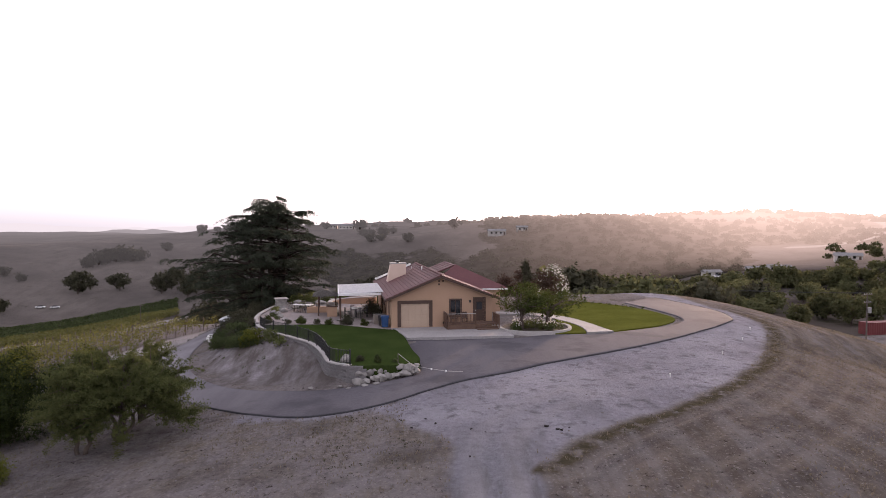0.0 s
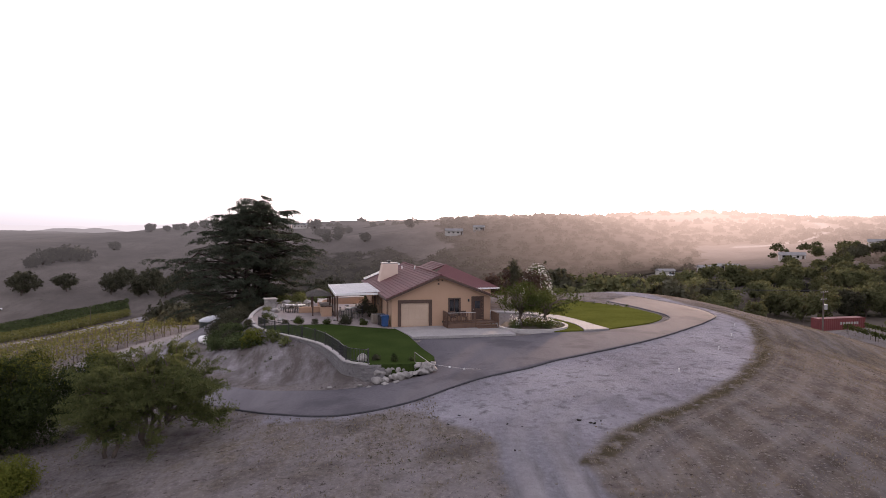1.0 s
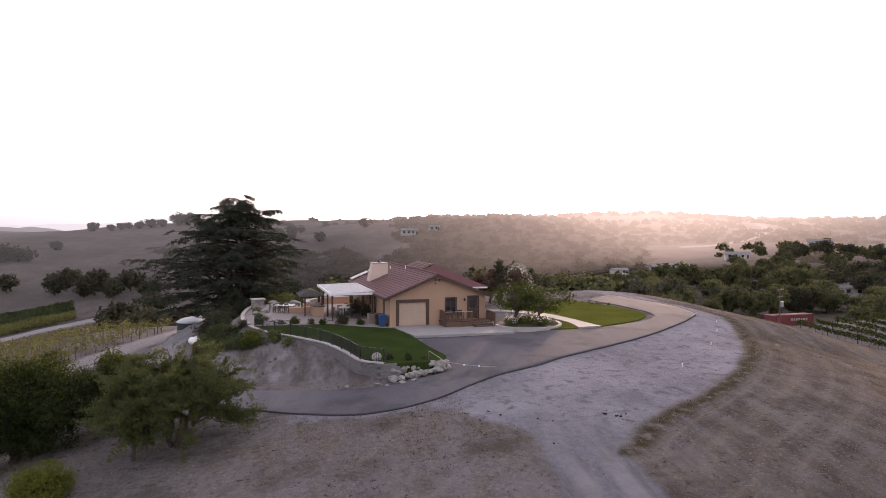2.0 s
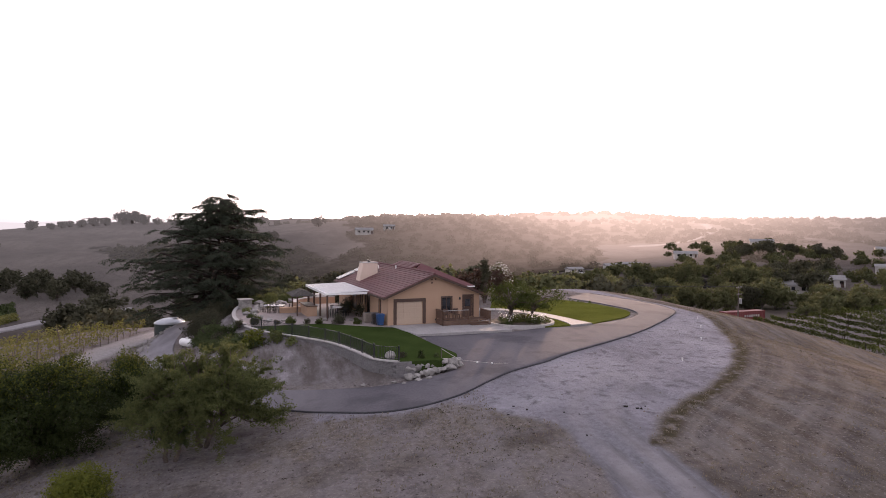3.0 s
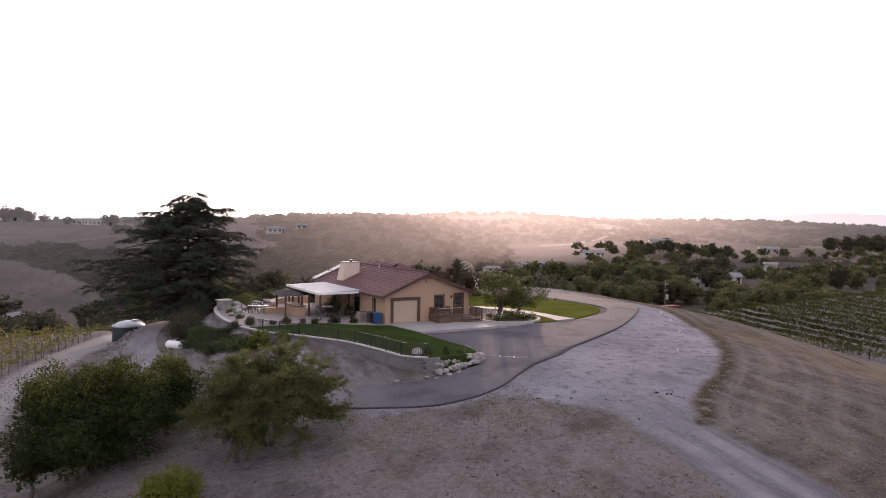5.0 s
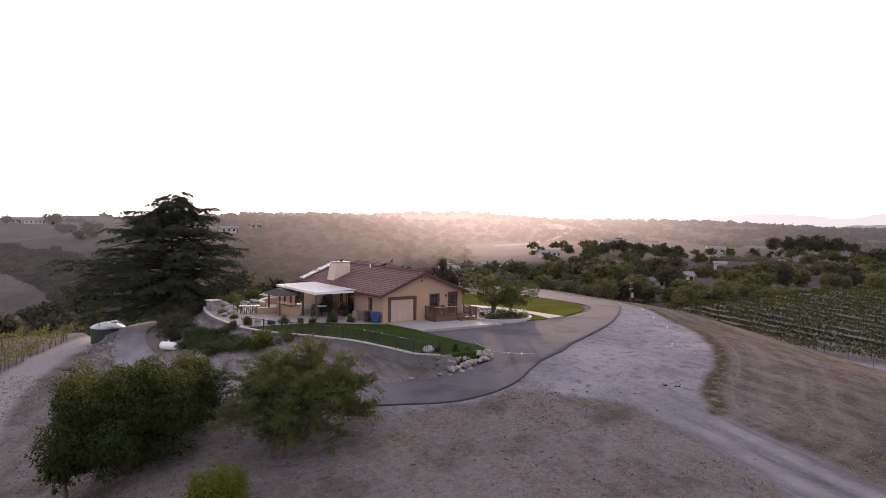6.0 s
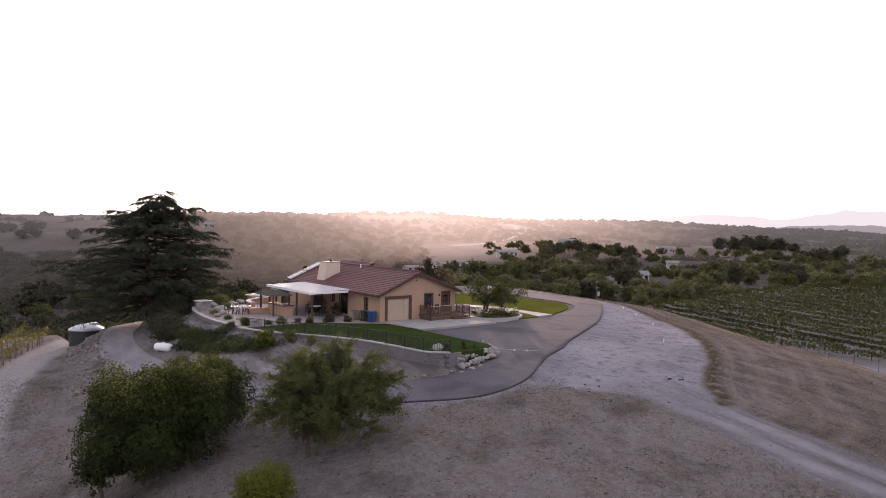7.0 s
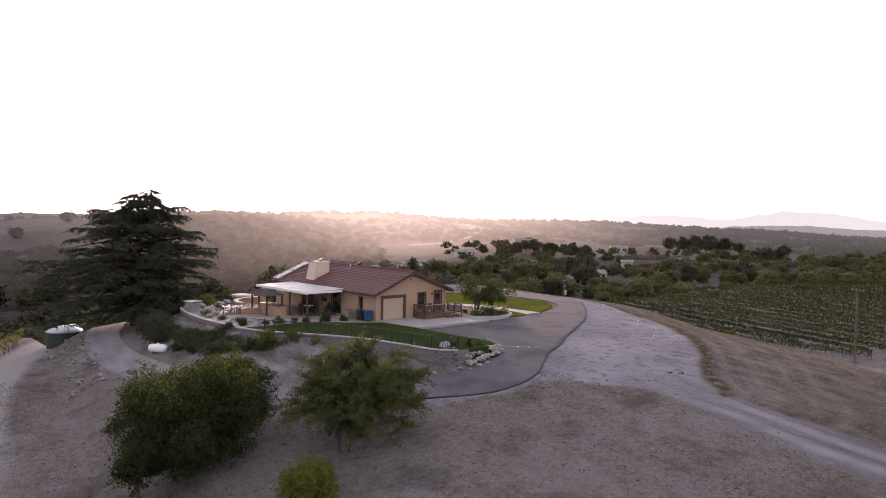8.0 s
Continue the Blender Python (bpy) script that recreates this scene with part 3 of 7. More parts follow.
def slab(name, outline, z0, z1, material, label, category, bevel=0.03):
    """A flat slab with a rounded outline."""
    bm = bmesh.new()
    vs = [bm.verts.new((x, y, z1)) for x, y in outline]
    f = bm.faces.new(vs)
    if f.normal.z < 0:
        f.normal_flip()
    ext = bmesh.ops.extrude_face_region(bm, geom=[f])
    low = [v for v in ext["geom"] if isinstance(v, bmesh.types.BMVert)]
    for v in low:
        v.co.z = z0
    bmesh.ops.recalc_face_normals(bm, faces=bm.faces)
    bmesh.ops.triangulate(bm, faces=[x for x in bm.faces if len(x.verts) > 4])
    return tagged(part(name, bm, material), label, category, kind="structure")


HOUSE = pose(-4.6, 60.05, 0, 0, 0, 9)


def hp(u, v):
    """From the house's own plan to the world's."""
    p = HOUSE @ Vector((u, v, 0))
    return (p.x, p.y)


# front lawn behind the wall
lawn_edge = [tuple(p) for p in WALL[:49]] + [hp(-5.2, 3.6), hp(-2.2, 1.0), hp(0.6, -0.6)] + [tuple(p) for p in catmull([(-3.0, 54.6), (-2.3, 50), (-1.6, 46.6), (-1.8, 45.2)], 6)] + [(-3.4, 44.2)]
lawn = slab("lawn", lawn_edge, -0.9, -0.10, M_LAWN, "mown green lawn above the retaining wall", "lawn")
patio_edge = [tuple(p) for p in WALL[48:]] + [hp(-3, 19), hp(0.1, 19), hp(0.1, 0.2), hp(0.1, -0.6), hp(-2.2, 1.0), hp(-5.2, 3.6)]
patio = slab("patio", patio_edge, -0.9, -0.06, M_PATIO, "pinkish concrete patio beside the house", "patio")
apron = slab("pavement", [hp(0.0, 0.1), hp(0.3, -0.75), (-2.9, 54.75), (5.9, 55.85), hp(9.8, -2.0), hp(10.0, 0.1)], -0.6, -0.03, M_CONCRETE, "pale concrete apron before the garage", "pavement")

# the hills behind the valley and a last range on the horizon, evening haze painted into their materials
def paint_haze(m, thin=1.0):
    """Paints evening haze into a material far off: emission that grows with distance and brightens round the sun, over
    a fading base colour.
    """
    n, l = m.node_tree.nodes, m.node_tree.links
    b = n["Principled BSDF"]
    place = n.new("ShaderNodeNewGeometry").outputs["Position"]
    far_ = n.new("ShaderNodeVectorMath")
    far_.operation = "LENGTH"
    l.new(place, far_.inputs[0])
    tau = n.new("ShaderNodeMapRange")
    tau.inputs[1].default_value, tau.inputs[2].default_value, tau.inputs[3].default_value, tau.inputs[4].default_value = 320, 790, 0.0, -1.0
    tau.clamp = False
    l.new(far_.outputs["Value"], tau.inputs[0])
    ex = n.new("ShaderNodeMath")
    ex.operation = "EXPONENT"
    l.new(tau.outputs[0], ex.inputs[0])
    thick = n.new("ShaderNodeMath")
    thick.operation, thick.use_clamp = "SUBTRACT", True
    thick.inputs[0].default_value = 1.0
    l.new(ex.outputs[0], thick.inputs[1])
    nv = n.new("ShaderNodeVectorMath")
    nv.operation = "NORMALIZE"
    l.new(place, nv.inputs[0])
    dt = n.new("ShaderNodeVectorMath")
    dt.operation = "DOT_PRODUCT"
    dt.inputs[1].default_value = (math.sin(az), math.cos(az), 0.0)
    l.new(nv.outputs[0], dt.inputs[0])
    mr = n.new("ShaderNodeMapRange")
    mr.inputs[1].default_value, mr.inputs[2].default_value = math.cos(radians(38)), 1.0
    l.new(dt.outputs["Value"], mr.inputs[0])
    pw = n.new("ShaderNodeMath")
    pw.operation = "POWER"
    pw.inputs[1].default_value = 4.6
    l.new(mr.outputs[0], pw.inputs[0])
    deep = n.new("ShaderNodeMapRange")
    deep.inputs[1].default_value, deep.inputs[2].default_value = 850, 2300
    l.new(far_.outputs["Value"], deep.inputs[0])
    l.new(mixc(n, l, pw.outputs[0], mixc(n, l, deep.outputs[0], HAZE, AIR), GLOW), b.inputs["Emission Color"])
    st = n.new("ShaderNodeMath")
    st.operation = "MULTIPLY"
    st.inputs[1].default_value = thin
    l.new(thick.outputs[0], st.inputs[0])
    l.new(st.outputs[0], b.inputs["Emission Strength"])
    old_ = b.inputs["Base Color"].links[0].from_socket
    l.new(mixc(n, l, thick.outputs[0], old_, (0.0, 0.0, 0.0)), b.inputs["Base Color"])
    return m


# colours of the painted haze: nearer, far off, and round the sun
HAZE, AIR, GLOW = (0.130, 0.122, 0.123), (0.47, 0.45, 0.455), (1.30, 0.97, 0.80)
# leaves that carry the same painted haze as the hills
L_HILL = paint_haze(foliage("hill_scrub_leaves", (0.034, 0.033, 0.022), (0.088, 0.080, 0.055), 0.15, 0.9, 0.1))
L_FAROAK = paint_haze(foliage("far_oak_leaves", (0.036, 0.036, 0.026), (0.072, 0.070, 0.048), 0.15, 0.9, 0.1))


def scrub_cover(X, Y):
    """How thickly scrub stands on the hills, 0 to 1."""
    R, A = np.hypot(X, Y), np.degrees(np.arctan2(X, Y))
    a = -0.45 + 1.3 * np.exp(-((A + 12.3) / 4.4) ** 2 - ((R - 452 + 9 * (A + 12.3)) / 34) ** 2)
    a = a + 0.85 * step(-10.5, -8, A) * step(4, -1, A) * step(320, 350, R) * step(445, 425, R)
    a = a + (1.0 * step(300, 330, R) * step(575, 520, R) + 0.55 * step(500, 560, R)) * step(0, 5, A) * step(27, 22, A)
    a = a + 0.85 * step(22, 27, A) * step(430, 480, R) * step(60, 46, A) + 0.8 * step(46, 60, A) * step(430, 480, R)
    a = a + 0.35 * step(560, 640, R) * step(-12, -6, A) * step(5, 0, A)
    a = a + 0.25 * step(22, 27, A) * step(430, 380, R)
    a = a - 0.5 * np.exp(-((R - 490) / 45) ** 2 - ((A + 3) / 5) ** 2)
    a = a + 0.62 * wavy(X, Y, 70, 57, 3) + 0.3 * wavy(X, Y, 22, 58, 2)
    return step(-0.12, 0.28, a)


def hill_material():
    m, n, l, b = shade("dry_hillside", 1.0, 0, 0.0)

    def at(name):
        a = n.new("ShaderNodeAttribute")
        a.attribute_name = name
        return a.outputs["Fac"]

    c = mixc(n, l, grain(n, l, 0.02, 7, 0.35, 0.65, rough=0.6), (0.074, 0.064, 0.060), (0.150, 0.129, 0.117))
    c = mixc(n, l, grain(n, l, 0.16, 6, 0.45, 0.62, stretch=((1, 0.35, 1), 0.5), rough=0.7), c, mixc(n, l, 0.5, c, (0.080, 0.070, 0.062)))
    c = mixc(n, l, grain(n, l, 0.09, 8, 0.60, 0.68, rough=0.75), c, (0.058, 0.053, 0.040))
    woods_ = mixc(n, l, grain(n, l, 0.10, 8, 0.40, 0.60, rough=0.72), (0.014, 0.013, 0.010), (0.048, 0.043, 0.033))
    edge = n.new("ShaderNodeMath")
    edge.operation = "ADD"
    l.new(at("scrub"), edge.inputs[0])
    l.new(grain(n, l, 0.11, 8, 0.2, 0.8, rough=0.75), edge.inputs[1])
    er = n.new("ShaderNodeMapRange")
    er.inputs[1].default_value, er.inputs[2].default_value = 0.86, 1.12
    l.new(edge.outputs[0], er.inputs[0])
    c = mixc(n, l, er.outputs[0], c, woods_)
    rows_ = grain(n, l, 0.30, 2, 0.42, 0.58, stretch=((1, 0.06, 1), 0.9))
    green = mixc(n, l, rows_, (0.048, 0.060, 0.024), (0.100, 0.108, 0.048))
    c = mixc(n, l, at("field"), c, green)
    c = mixc(n, l, at("lane"), c, (0.36, 0.31, 0.28))
    l.new(c, b.inputs["Base Color"])
    bumped(n, l, b, grain(n, l, 0.25, 6, 0.3, 0.7, rough=0.7), 0.8, 1.2)
    return paint_haze(m)


def hills_sheet():
    """The hills as a fan of land from the flats to the skyline."""
    A0 = np.radians(np.linspace(-56, 92, 900))
    R0 = np.concatenate([np.linspace(222, 560, 110), np.geomspace(565, 1650, 55)])
    AA, RR = np.meshgrid(A0, R0, indexing="ij")
    X, Y = RR * np.sin(AA), RR * np.cos(AA)
    Z = height(X, Y) - 3.0 * step(250, 224, RR)
    na, nr = len(A0), len(R0)
    i = (np.arange(na - 1)[:, None] * nr + np.arange(nr - 1)[None, :]).ravel()
    f = np.stack([i, i + 1, i + nr + 1, i + nr], 1).astype(np.int32)
    me = bpy.data.meshes.new("backdrop")
    me.vertices.add(na * nr)
    me.vertices.foreach_set("co", np.stack([X, Y, Z], -1).astype(np.float32).ravel())
    me.loops.add(f.size)
    me.loops.foreach_set("vertex_index", f.ravel())
    me.polygons.add(len(f))
    me.polygons.foreach_set("loop_start", np.arange(0, f.size, 4, dtype=np.int32))
    me.update(calc_edges=True)
    if me.polygons[0].normal.z < 0:
        me.flip_normals()
    deg = np.degrees(AA)
    layer(me, "scrub", scrub_cover(X, Y))
    field = step(0.05, 0.2, wavy(X, Y, 120, 91, 2)) * step(40, 46, deg) * step(420, 450, RR) * step(640, 560, RR)
    layer(me, "field", field)
    d1, _ = line_distance(X, Y, catmull([(330, 520), (300, 455), (255, 404), (222, 392), (205, 398)], 4))
    d2, _ = line_distance(X, Y, catmull([(420, 300), (436, 330), (452, 345), (500, 372)], 4))
    layer(me, "lane", step(4.5, 2.5, np.abs(d1)) + step(5.5, 3.0, np.abs(d2)))
    return tagged(part_mesh("backdrop", me, hill_material(), smooth=True), "dry rolling hills with dark scrub, evening haze painted into the material", "hills", kind="structure")


hills_sheet()


def far_range(dist, crest_by, seed, material, rough_, foot=0.9):
    """A chain of hills along an arc on the horizon; crest_by: bearings and metres of height."""
    A0 = np.linspace(-58, 92, 760)
    F = np.concatenate([np.linspace(foot, 1.0, 26), (1.03, 1.12)])
    crest = np.interp(A0, *crest_by) + wavy(A0, np.full_like(A0, seed), 6.0, seed, 5) * rough_ + wavy(A0, np.full_like(A0, seed), 1.1, seed + 3, 4) * rough_ * 0.6
    AA, FF = np.meshgrid(np.radians(A0), F, indexing="ij")
    up = np.where(FF <= 1, step(foot - 0.02, 1.01, FF), 1 - step(1.0, 1.16, FF))
    base_ = -32.0
    wid = dist * AA
    spur = wavy(wid, dist * FF * 0.8, 0.11 * dist, seed + 11, 5) * 0.42 * (crest[:, None] - base_) * np.sin(np.pi * np.clip((FF - foot) / (1.02 - foot), 0, 1))
    ZZ = base_ + (crest[:, None] - base_) * up + spur
    DD = dist * (FF + 0.012 * wavy(wid, np.zeros_like(wid), 0.1 * dist, seed + 2, 3))
    V = np.stack([DD * np.sin(AA), DD * np.cos(AA), ZZ], -1).reshape(-1, 3)
    na, nf = len(A0), len(F)
    i = (np.arange(na - 1)[:, None] * nf + np.arange(nf - 1)[None, :]).ravel()
    f = np.stack([i, i + nf, i + nf + 1, i + 1], 1).astype(np.int32)
    me = bpy.data.meshes.new("backdrop")
    me.vertices.add(len(V))
    me.vertices.foreach_set("co", V.astype(np.float32).ravel())
    me.loops.add(f.size)
    me.loops.foreach_set("vertex_index", f.ravel())
    me.polygons.add(len(f))
    me.polygons.foreach_set("loop_start", np.arange(0, f.size, 4, dtype=np.int32))
    me.update(calc_edges=True)
    if me.polygons[0].normal.z < 0:
        me.flip_normals()
    layer(me, "scrub", scrub_cover(V[:, 0] * 0.25, V[:, 1] * 0.25) * 0.8)
    return tagged(part_mesh("backdrop", me, material, smooth=True), "far range of hills on the horizon, haze painted into the material", "hills", kind="structure")


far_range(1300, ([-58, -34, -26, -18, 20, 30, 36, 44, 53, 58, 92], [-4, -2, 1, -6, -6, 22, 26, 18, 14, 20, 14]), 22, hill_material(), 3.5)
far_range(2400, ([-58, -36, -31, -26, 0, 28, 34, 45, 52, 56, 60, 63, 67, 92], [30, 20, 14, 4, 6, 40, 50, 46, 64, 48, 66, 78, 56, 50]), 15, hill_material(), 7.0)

# ---- the house ----
W, D, EAVE, RIDGE_U, PITCH = 9.2, 19.0, 2.62, 4.4, 0.42
house = thing("house", HOUSE, "tan stucco ranch house with a red-brown tiled gable roof", "house")


def wall_with_holes(x0, x1, z0, z1, holes, y0=0.0, y1=0.2, top=None):
    """An upright wall in the xz plane with rectangular openings; top(x) gives a sloping top."""
    bm = bmesh.new()
    xs = sorted({x0, x1, *[h for q in holes for h in q[:2]], *([RIDGE_U] if top else [])})
    for a, b in zip(xs, xs[1:]):
        cuts = [z0]
        for hx0, hx1, hz0, hz1 in holes:
            if a >= hx0 - 1e-6 and b <= hx1 + 1e-6:
                cuts += [hz0, hz1]
        cuts = sorted(cuts)
        spans = [(cuts[i], cuts[i + 1]) for i in range(0, len(cuts) - 1, 2)] + [(cuts[-1], None)]
        for lo, hi in spans:
            za, zb = (hi, hi) if hi is not None else ((top(a), top(b)) if top else (z1, z1))
            if min(za, zb) - lo < 1e-4:
                continue
            vs = [bm.verts.new(c) for c in ((a, y0, lo), (b, y0, lo), (b, y0, zb), (a, y0, za), (a, y1, lo), (b, y1, lo), (b, y1, zb), (a, y1, za))]
            for q in ((0, 1, 2, 3), (5, 4, 7, 6), (0, 4, 5, 1), (3, 2, 6, 7), (0, 3, 7, 4), (1, 5, 6, 2)):
                bm.faces.new([vs[i] for i in q])
    bmesh.ops.remove_doubles(bm, verts=bm.verts, dist=1e-4)
    return bm


def roof_z(u):
    return EAVE + 0.12 + PITCH * (min(u, 2 * RIDGE_U - u) if u <= RIDGE_U else (W - u) * RIDGE_U / (W - RIDGE_U))


GAR = (0.85, 3.40, 0.0, 2.08)
WIN = (5.35, 6.25, 0.95, 2.35)
DOOR = (7.55, 8.45, 0.42, 2.45)
part("wall", wall_with_holes(0, W, -0.3, 0, [GAR, WIN, DOOR], 0, 0.2, roof_z), M_STUCCO, house, "tan stucco gable wall")
SIDE = [(2.2, 2.75, 0.55, 2.05), (6.0, 7.6, 0.05, 2.2), (8.6, 9.4, 1.1, 2.1), (11.2, 13.4, 0.05, 2.2)]
bm = wall_with_holes(0.2, D, -0.3, EAVE, SIDE, 0, 0.2)
bmesh.ops.transform(bm, matrix=Matrix(((0, 1, 0, 0), (1, 0, 0, 0), (0, 0, 1, 0), (0, 0, 0, 1))), verts=bm.verts)
bmesh.ops.reverse_faces(bm, faces=bm.faces)
part("wall", bm, M_STUCCO, house)
part("wall", boxed(W - 0.2, W, 0.2, 11.0, -0.3, EAVE), M_STUCCO, house)
part("wall", wall_with_holes(0, W, -0.3, 0, [], D, D + 0.2, roof_z), M_STUCCO, house)
part("wall", boxed(W, 12.6, 10.8, 11.0, -0.3, 2.3), M_STUCCO, house)
part("wall", boxed(12.4, 12.6, 11.0, 20.2, -0.3, 2.2), M_STUCCO, house)


def roof_side(u_eave, u_ridge, z_eave, z_ridge, v0, v1, name, courses=16):
    """A slope: a solid deck with overlapping tile courses on it."""
    def solid(bm, ua, za, ub, zb, la, lb, da, db, e=0.0):
        vs = [bm.verts.new(c) for c in ((ua, v0 + e, za + la), (ua, v1 - e, za + la), (ub, v1 - e, zb + lb), (ub, v0 + e, zb + lb), (ua, v0 + e, za - da), (ua, v1 - e, za - da), (ub, v1 - e, zb - db), (ub, v0 + e, zb - db))]
        for q in ((0, 1, 2, 3), (5, 4, 7, 6), (0, 4, 5, 1), (3, 2, 6, 7), (0, 3, 7, 4), (1, 5, 6, 2)):
            bm.faces.new([vs[i] for i in q])
        bmesh.ops.recalc_face_normals(bm, faces=bm.faces)
        return bm

    deck_ = part(name, solid(bmesh.new(), u_eave, z_eave, u_ridge, z_ridge, -0.02, -0.02, 0.10, 0.10, 0.03), M_ROOF, house)
    n = courses
    for k in range(n):
        a, b = k / n, min((k + 1.12) / n, 1.0)
        ua, ub = u_eave + (u_ridge - u_eave) * a, u_eave + (u_ridge - u_eave) * b
        za, zb = z_eave + (z_ridge - z_eave) * a, z_eave + (z_ridge - z_eave) * b
        part("tile_course", solid(bmesh.new(), ua, za, ub, zb, 0.06, 0.012, -0.0, 0.015), M_ROOF, deck_)
    return deck_


ZR, OV = roof_z(RIDGE_U) + 0.06, 0.55
roof_side(-OV, RIDGE_U, EAVE + 0.18 - PITCH * OV, ZR, -0.5, D + 0.5, "roof")
roof_side(W + OV, RIDGE_U, EAVE + 0.18 - PITCH * OV * RIDGE_U / (W - RIDGE_U), ZR, -0.5, D + 0.5, "roof")
# the rear wing's roof, its ridge set further over
WR, WZ = 8.2, 4.75
roof_side(13.4, WR, 2.35, WZ, 13.6, 20.8, "roof")
roof_side(3.6, WR, 2.95, WZ, 13.6, 20.8, "roof")


def hip(corners, thick=0.12):
    """A three-cornered slope of the hipped end, with its thickness."""
    bm = bmesh.new()
    up = [bm.verts.new(c) for c in corners]
    dn = [bm.verts.new((c[0], c[1], c[2] - thick)) for c in corners]
    bm.faces.new(up)
    bm.faces.new(dn[::-1])
    for k in range(3):
        bm.faces.new((up[k], dn[k], dn[(k + 1) % 3], up[(k + 1) % 3]))
    bmesh.ops.recalc_face_normals(bm, faces=bm.faces)
    return part("roof", bm, M_ROOF, house)


hip([(4.4, 10.35, 2.40), (13.4, 10.35, 2.40), (WR, 13.6, WZ + 0.05)])
hip([(13.4, 10.35, 2.40), (13.4, 13.6, 2.40), (WR, 13.6, WZ + 0.05)])
part("fascia", boxed(9.9, 13.42, 10.28, 10.345, 2.22, 2.38), M_WHITE, house, "white painted eave board")
cap = mesh_of(tubed([(0, 0, 0.02), (0, 0.45, 0.045)], 0.11, 8), "ridge_tile", M_ROOF)
for k in range(48):
    o = part_mesh("ridge_tile", cap, M_ROOF, house)
    o.location = (RIDGE_U, -0.5 + k * 0.415, ZR)


def fascia(u0, z0, u1, z1, v, drop=0.2, thick=0.06):
    bm = bmesh.new()
    vs = [bm.verts.new(c) for c in ((u0, v, z0), (u1, v, z1), (u1, v, z1 - drop), (u0, v, z0 - drop), (u0, v + thick, z0), (u1, v + thick, z1), (u1, v + thick, z1 - drop), (u0, v + thick, z0 - drop))]
    for q in ((0, 1, 2, 3), (5, 4, 7, 6), (0, 4, 5, 1), (3, 2, 6, 7), (0, 3, 7, 4), (1, 5, 6, 2)):
        bm.faces.new([vs[i] for i in q])
    bmesh.ops.recalc_face_normals(bm, faces=bm.faces)
    return part("fascia", bm, M_TRIM, house, "dark brown barge board")


ZE = EAVE + 0.12 - PITCH * OV
fascia(-OV - 0.02, ZE + 0.03, RIDGE_U, ZR - 0.05, -0.54)
fascia(W + OV + 0.02, ZE + 0.06, RIDGE_U, ZR - 0.05, -0.54)
part("fascia", boxed(-OV - 0.06, -OV, -0.5, D + 0.5, ZE - 0.12, ZE + 0.06), M_TRIM, house)
part("fascia", boxed(W + OV, W + OV + 0.06, -0.5, D + 0.5, ZE - 0.12, ZE + 0.06), M_TRIM, house)
part("gutter", boxed(13.425, 13.53, 10.5, 20.7, 2.2, 2.33), M_WHITE, house, "white painted gutter")


def casing(u0, u1, z0, z1, w, v=-0.035, depth=0.06, sill=True):
    bm = bmesh.new()
    box(bm, u0 - w, u0, v, v + depth, z0, z1 + w)
    box(bm, u1, u1 + w, v, v + depth, z0, z1 + w)
    box(bm, u0, u1, v, v + depth, z1, z1 + w)
    if sill:
        box(bm, u0 - w, u1 + w, v - 0.03, v + depth, z0 - w * 0.7, z0 - 0.002)
    return bm


# garage
gd = part("garage_door", boxed(GAR[0], GAR[1], 0.09, 0.12, 0.0, GAR[3]), M_GARAGE, house, "cream sectional garage door, closed")
for k in range(4):
    for j in range(4):
        u0 = GAR[0] + 0.06 + j * 0.62
        part("panel", boxed(u0, u0 + 0.57, 0.072, 0.092, 0.05 + k * 0.515, 0.05 + k * 0.515 + 0.45, 0.012), M_GARAGE, gd)
part("garage_casing", casing(*GAR, 0.30, sill=False), M_TRIM, house, "dark brown garage surround")
# window with curtain strip
win = part("window", casing(*WIN, 0.14), M_TRIM, house, "dark framed front window")
part("pane", boxed(WIN[0], WIN[1], 0.10, 0.11, WIN[2], WIN[3]), M_GLASS, win)
part("mullion", boxed(5.77, 5.83, 0.07, 0.10, WIN[2], WIN[3]), M_TRIM, win)
part("curtain", boxed(5.50, 5.76, 0.13, 0.15, WIN[2], WIN[3]), M_WHITE, win, "white curtain behind the glass")
door = part("door", boxed(DOOR[0], DOOR[1], 0.08, 0.13, DOOR[2], DOOR[3]), M_TRIM, house, "dark brown entry door with a window")
part("door_casing", casing(*DOOR, 0.14, sill=False), M_TRIM, door)
part("pane", boxed(7.75, 8.25, 0.065, 0.078, 1.45, 2.15), M_GLASS, door)
part("handle", boxed(7.62, 7.68, 0.02, 0.078, 1.35, 1.42, 0.01), M_METAL, door)
for u0, u1, z0, z1 in SIDE:
    bmw = casing(u0, u1, z0, z1, 0.10, sill=z0 > 0.3)
    mx = Matrix(((0, 1, 0, 0), (1, 0, 0, 0), (0, 0, 1, 0), (0, 0, 0, 1)))
    bmesh.ops.transform(bmw, matrix=mx, verts=bmw.verts)
    bmesh.ops.reverse_faces(bmw, faces=bmw.faces)
    sw = part("window", bmw, M_TRIM, house)
    part("pane", boxed(0.10, 0.11, u0, u1, z0, z1), M_GLASS, sw)
for u, z in ((4.22, 4.02), (4.58, 4.02), (4.22, 3.72), (5.6, 3.95)):
    part("vent", boxed(u, u + 0.16, -0.02, 0.01, z, z + 0.16), M_TRIM, house, "small dark gable vent")
part("wall_lamp", boxed(7.05, 7.2, -0.14, 0.0, 2.12, 2.36, 0.03), M_BLACK, house, "small black wall lantern")
part("hose_box", boxed(4.62, 4.80, -0.10, 0.0, 0.25, 0.42, 0.02), M_DARKPLASTIC, house)
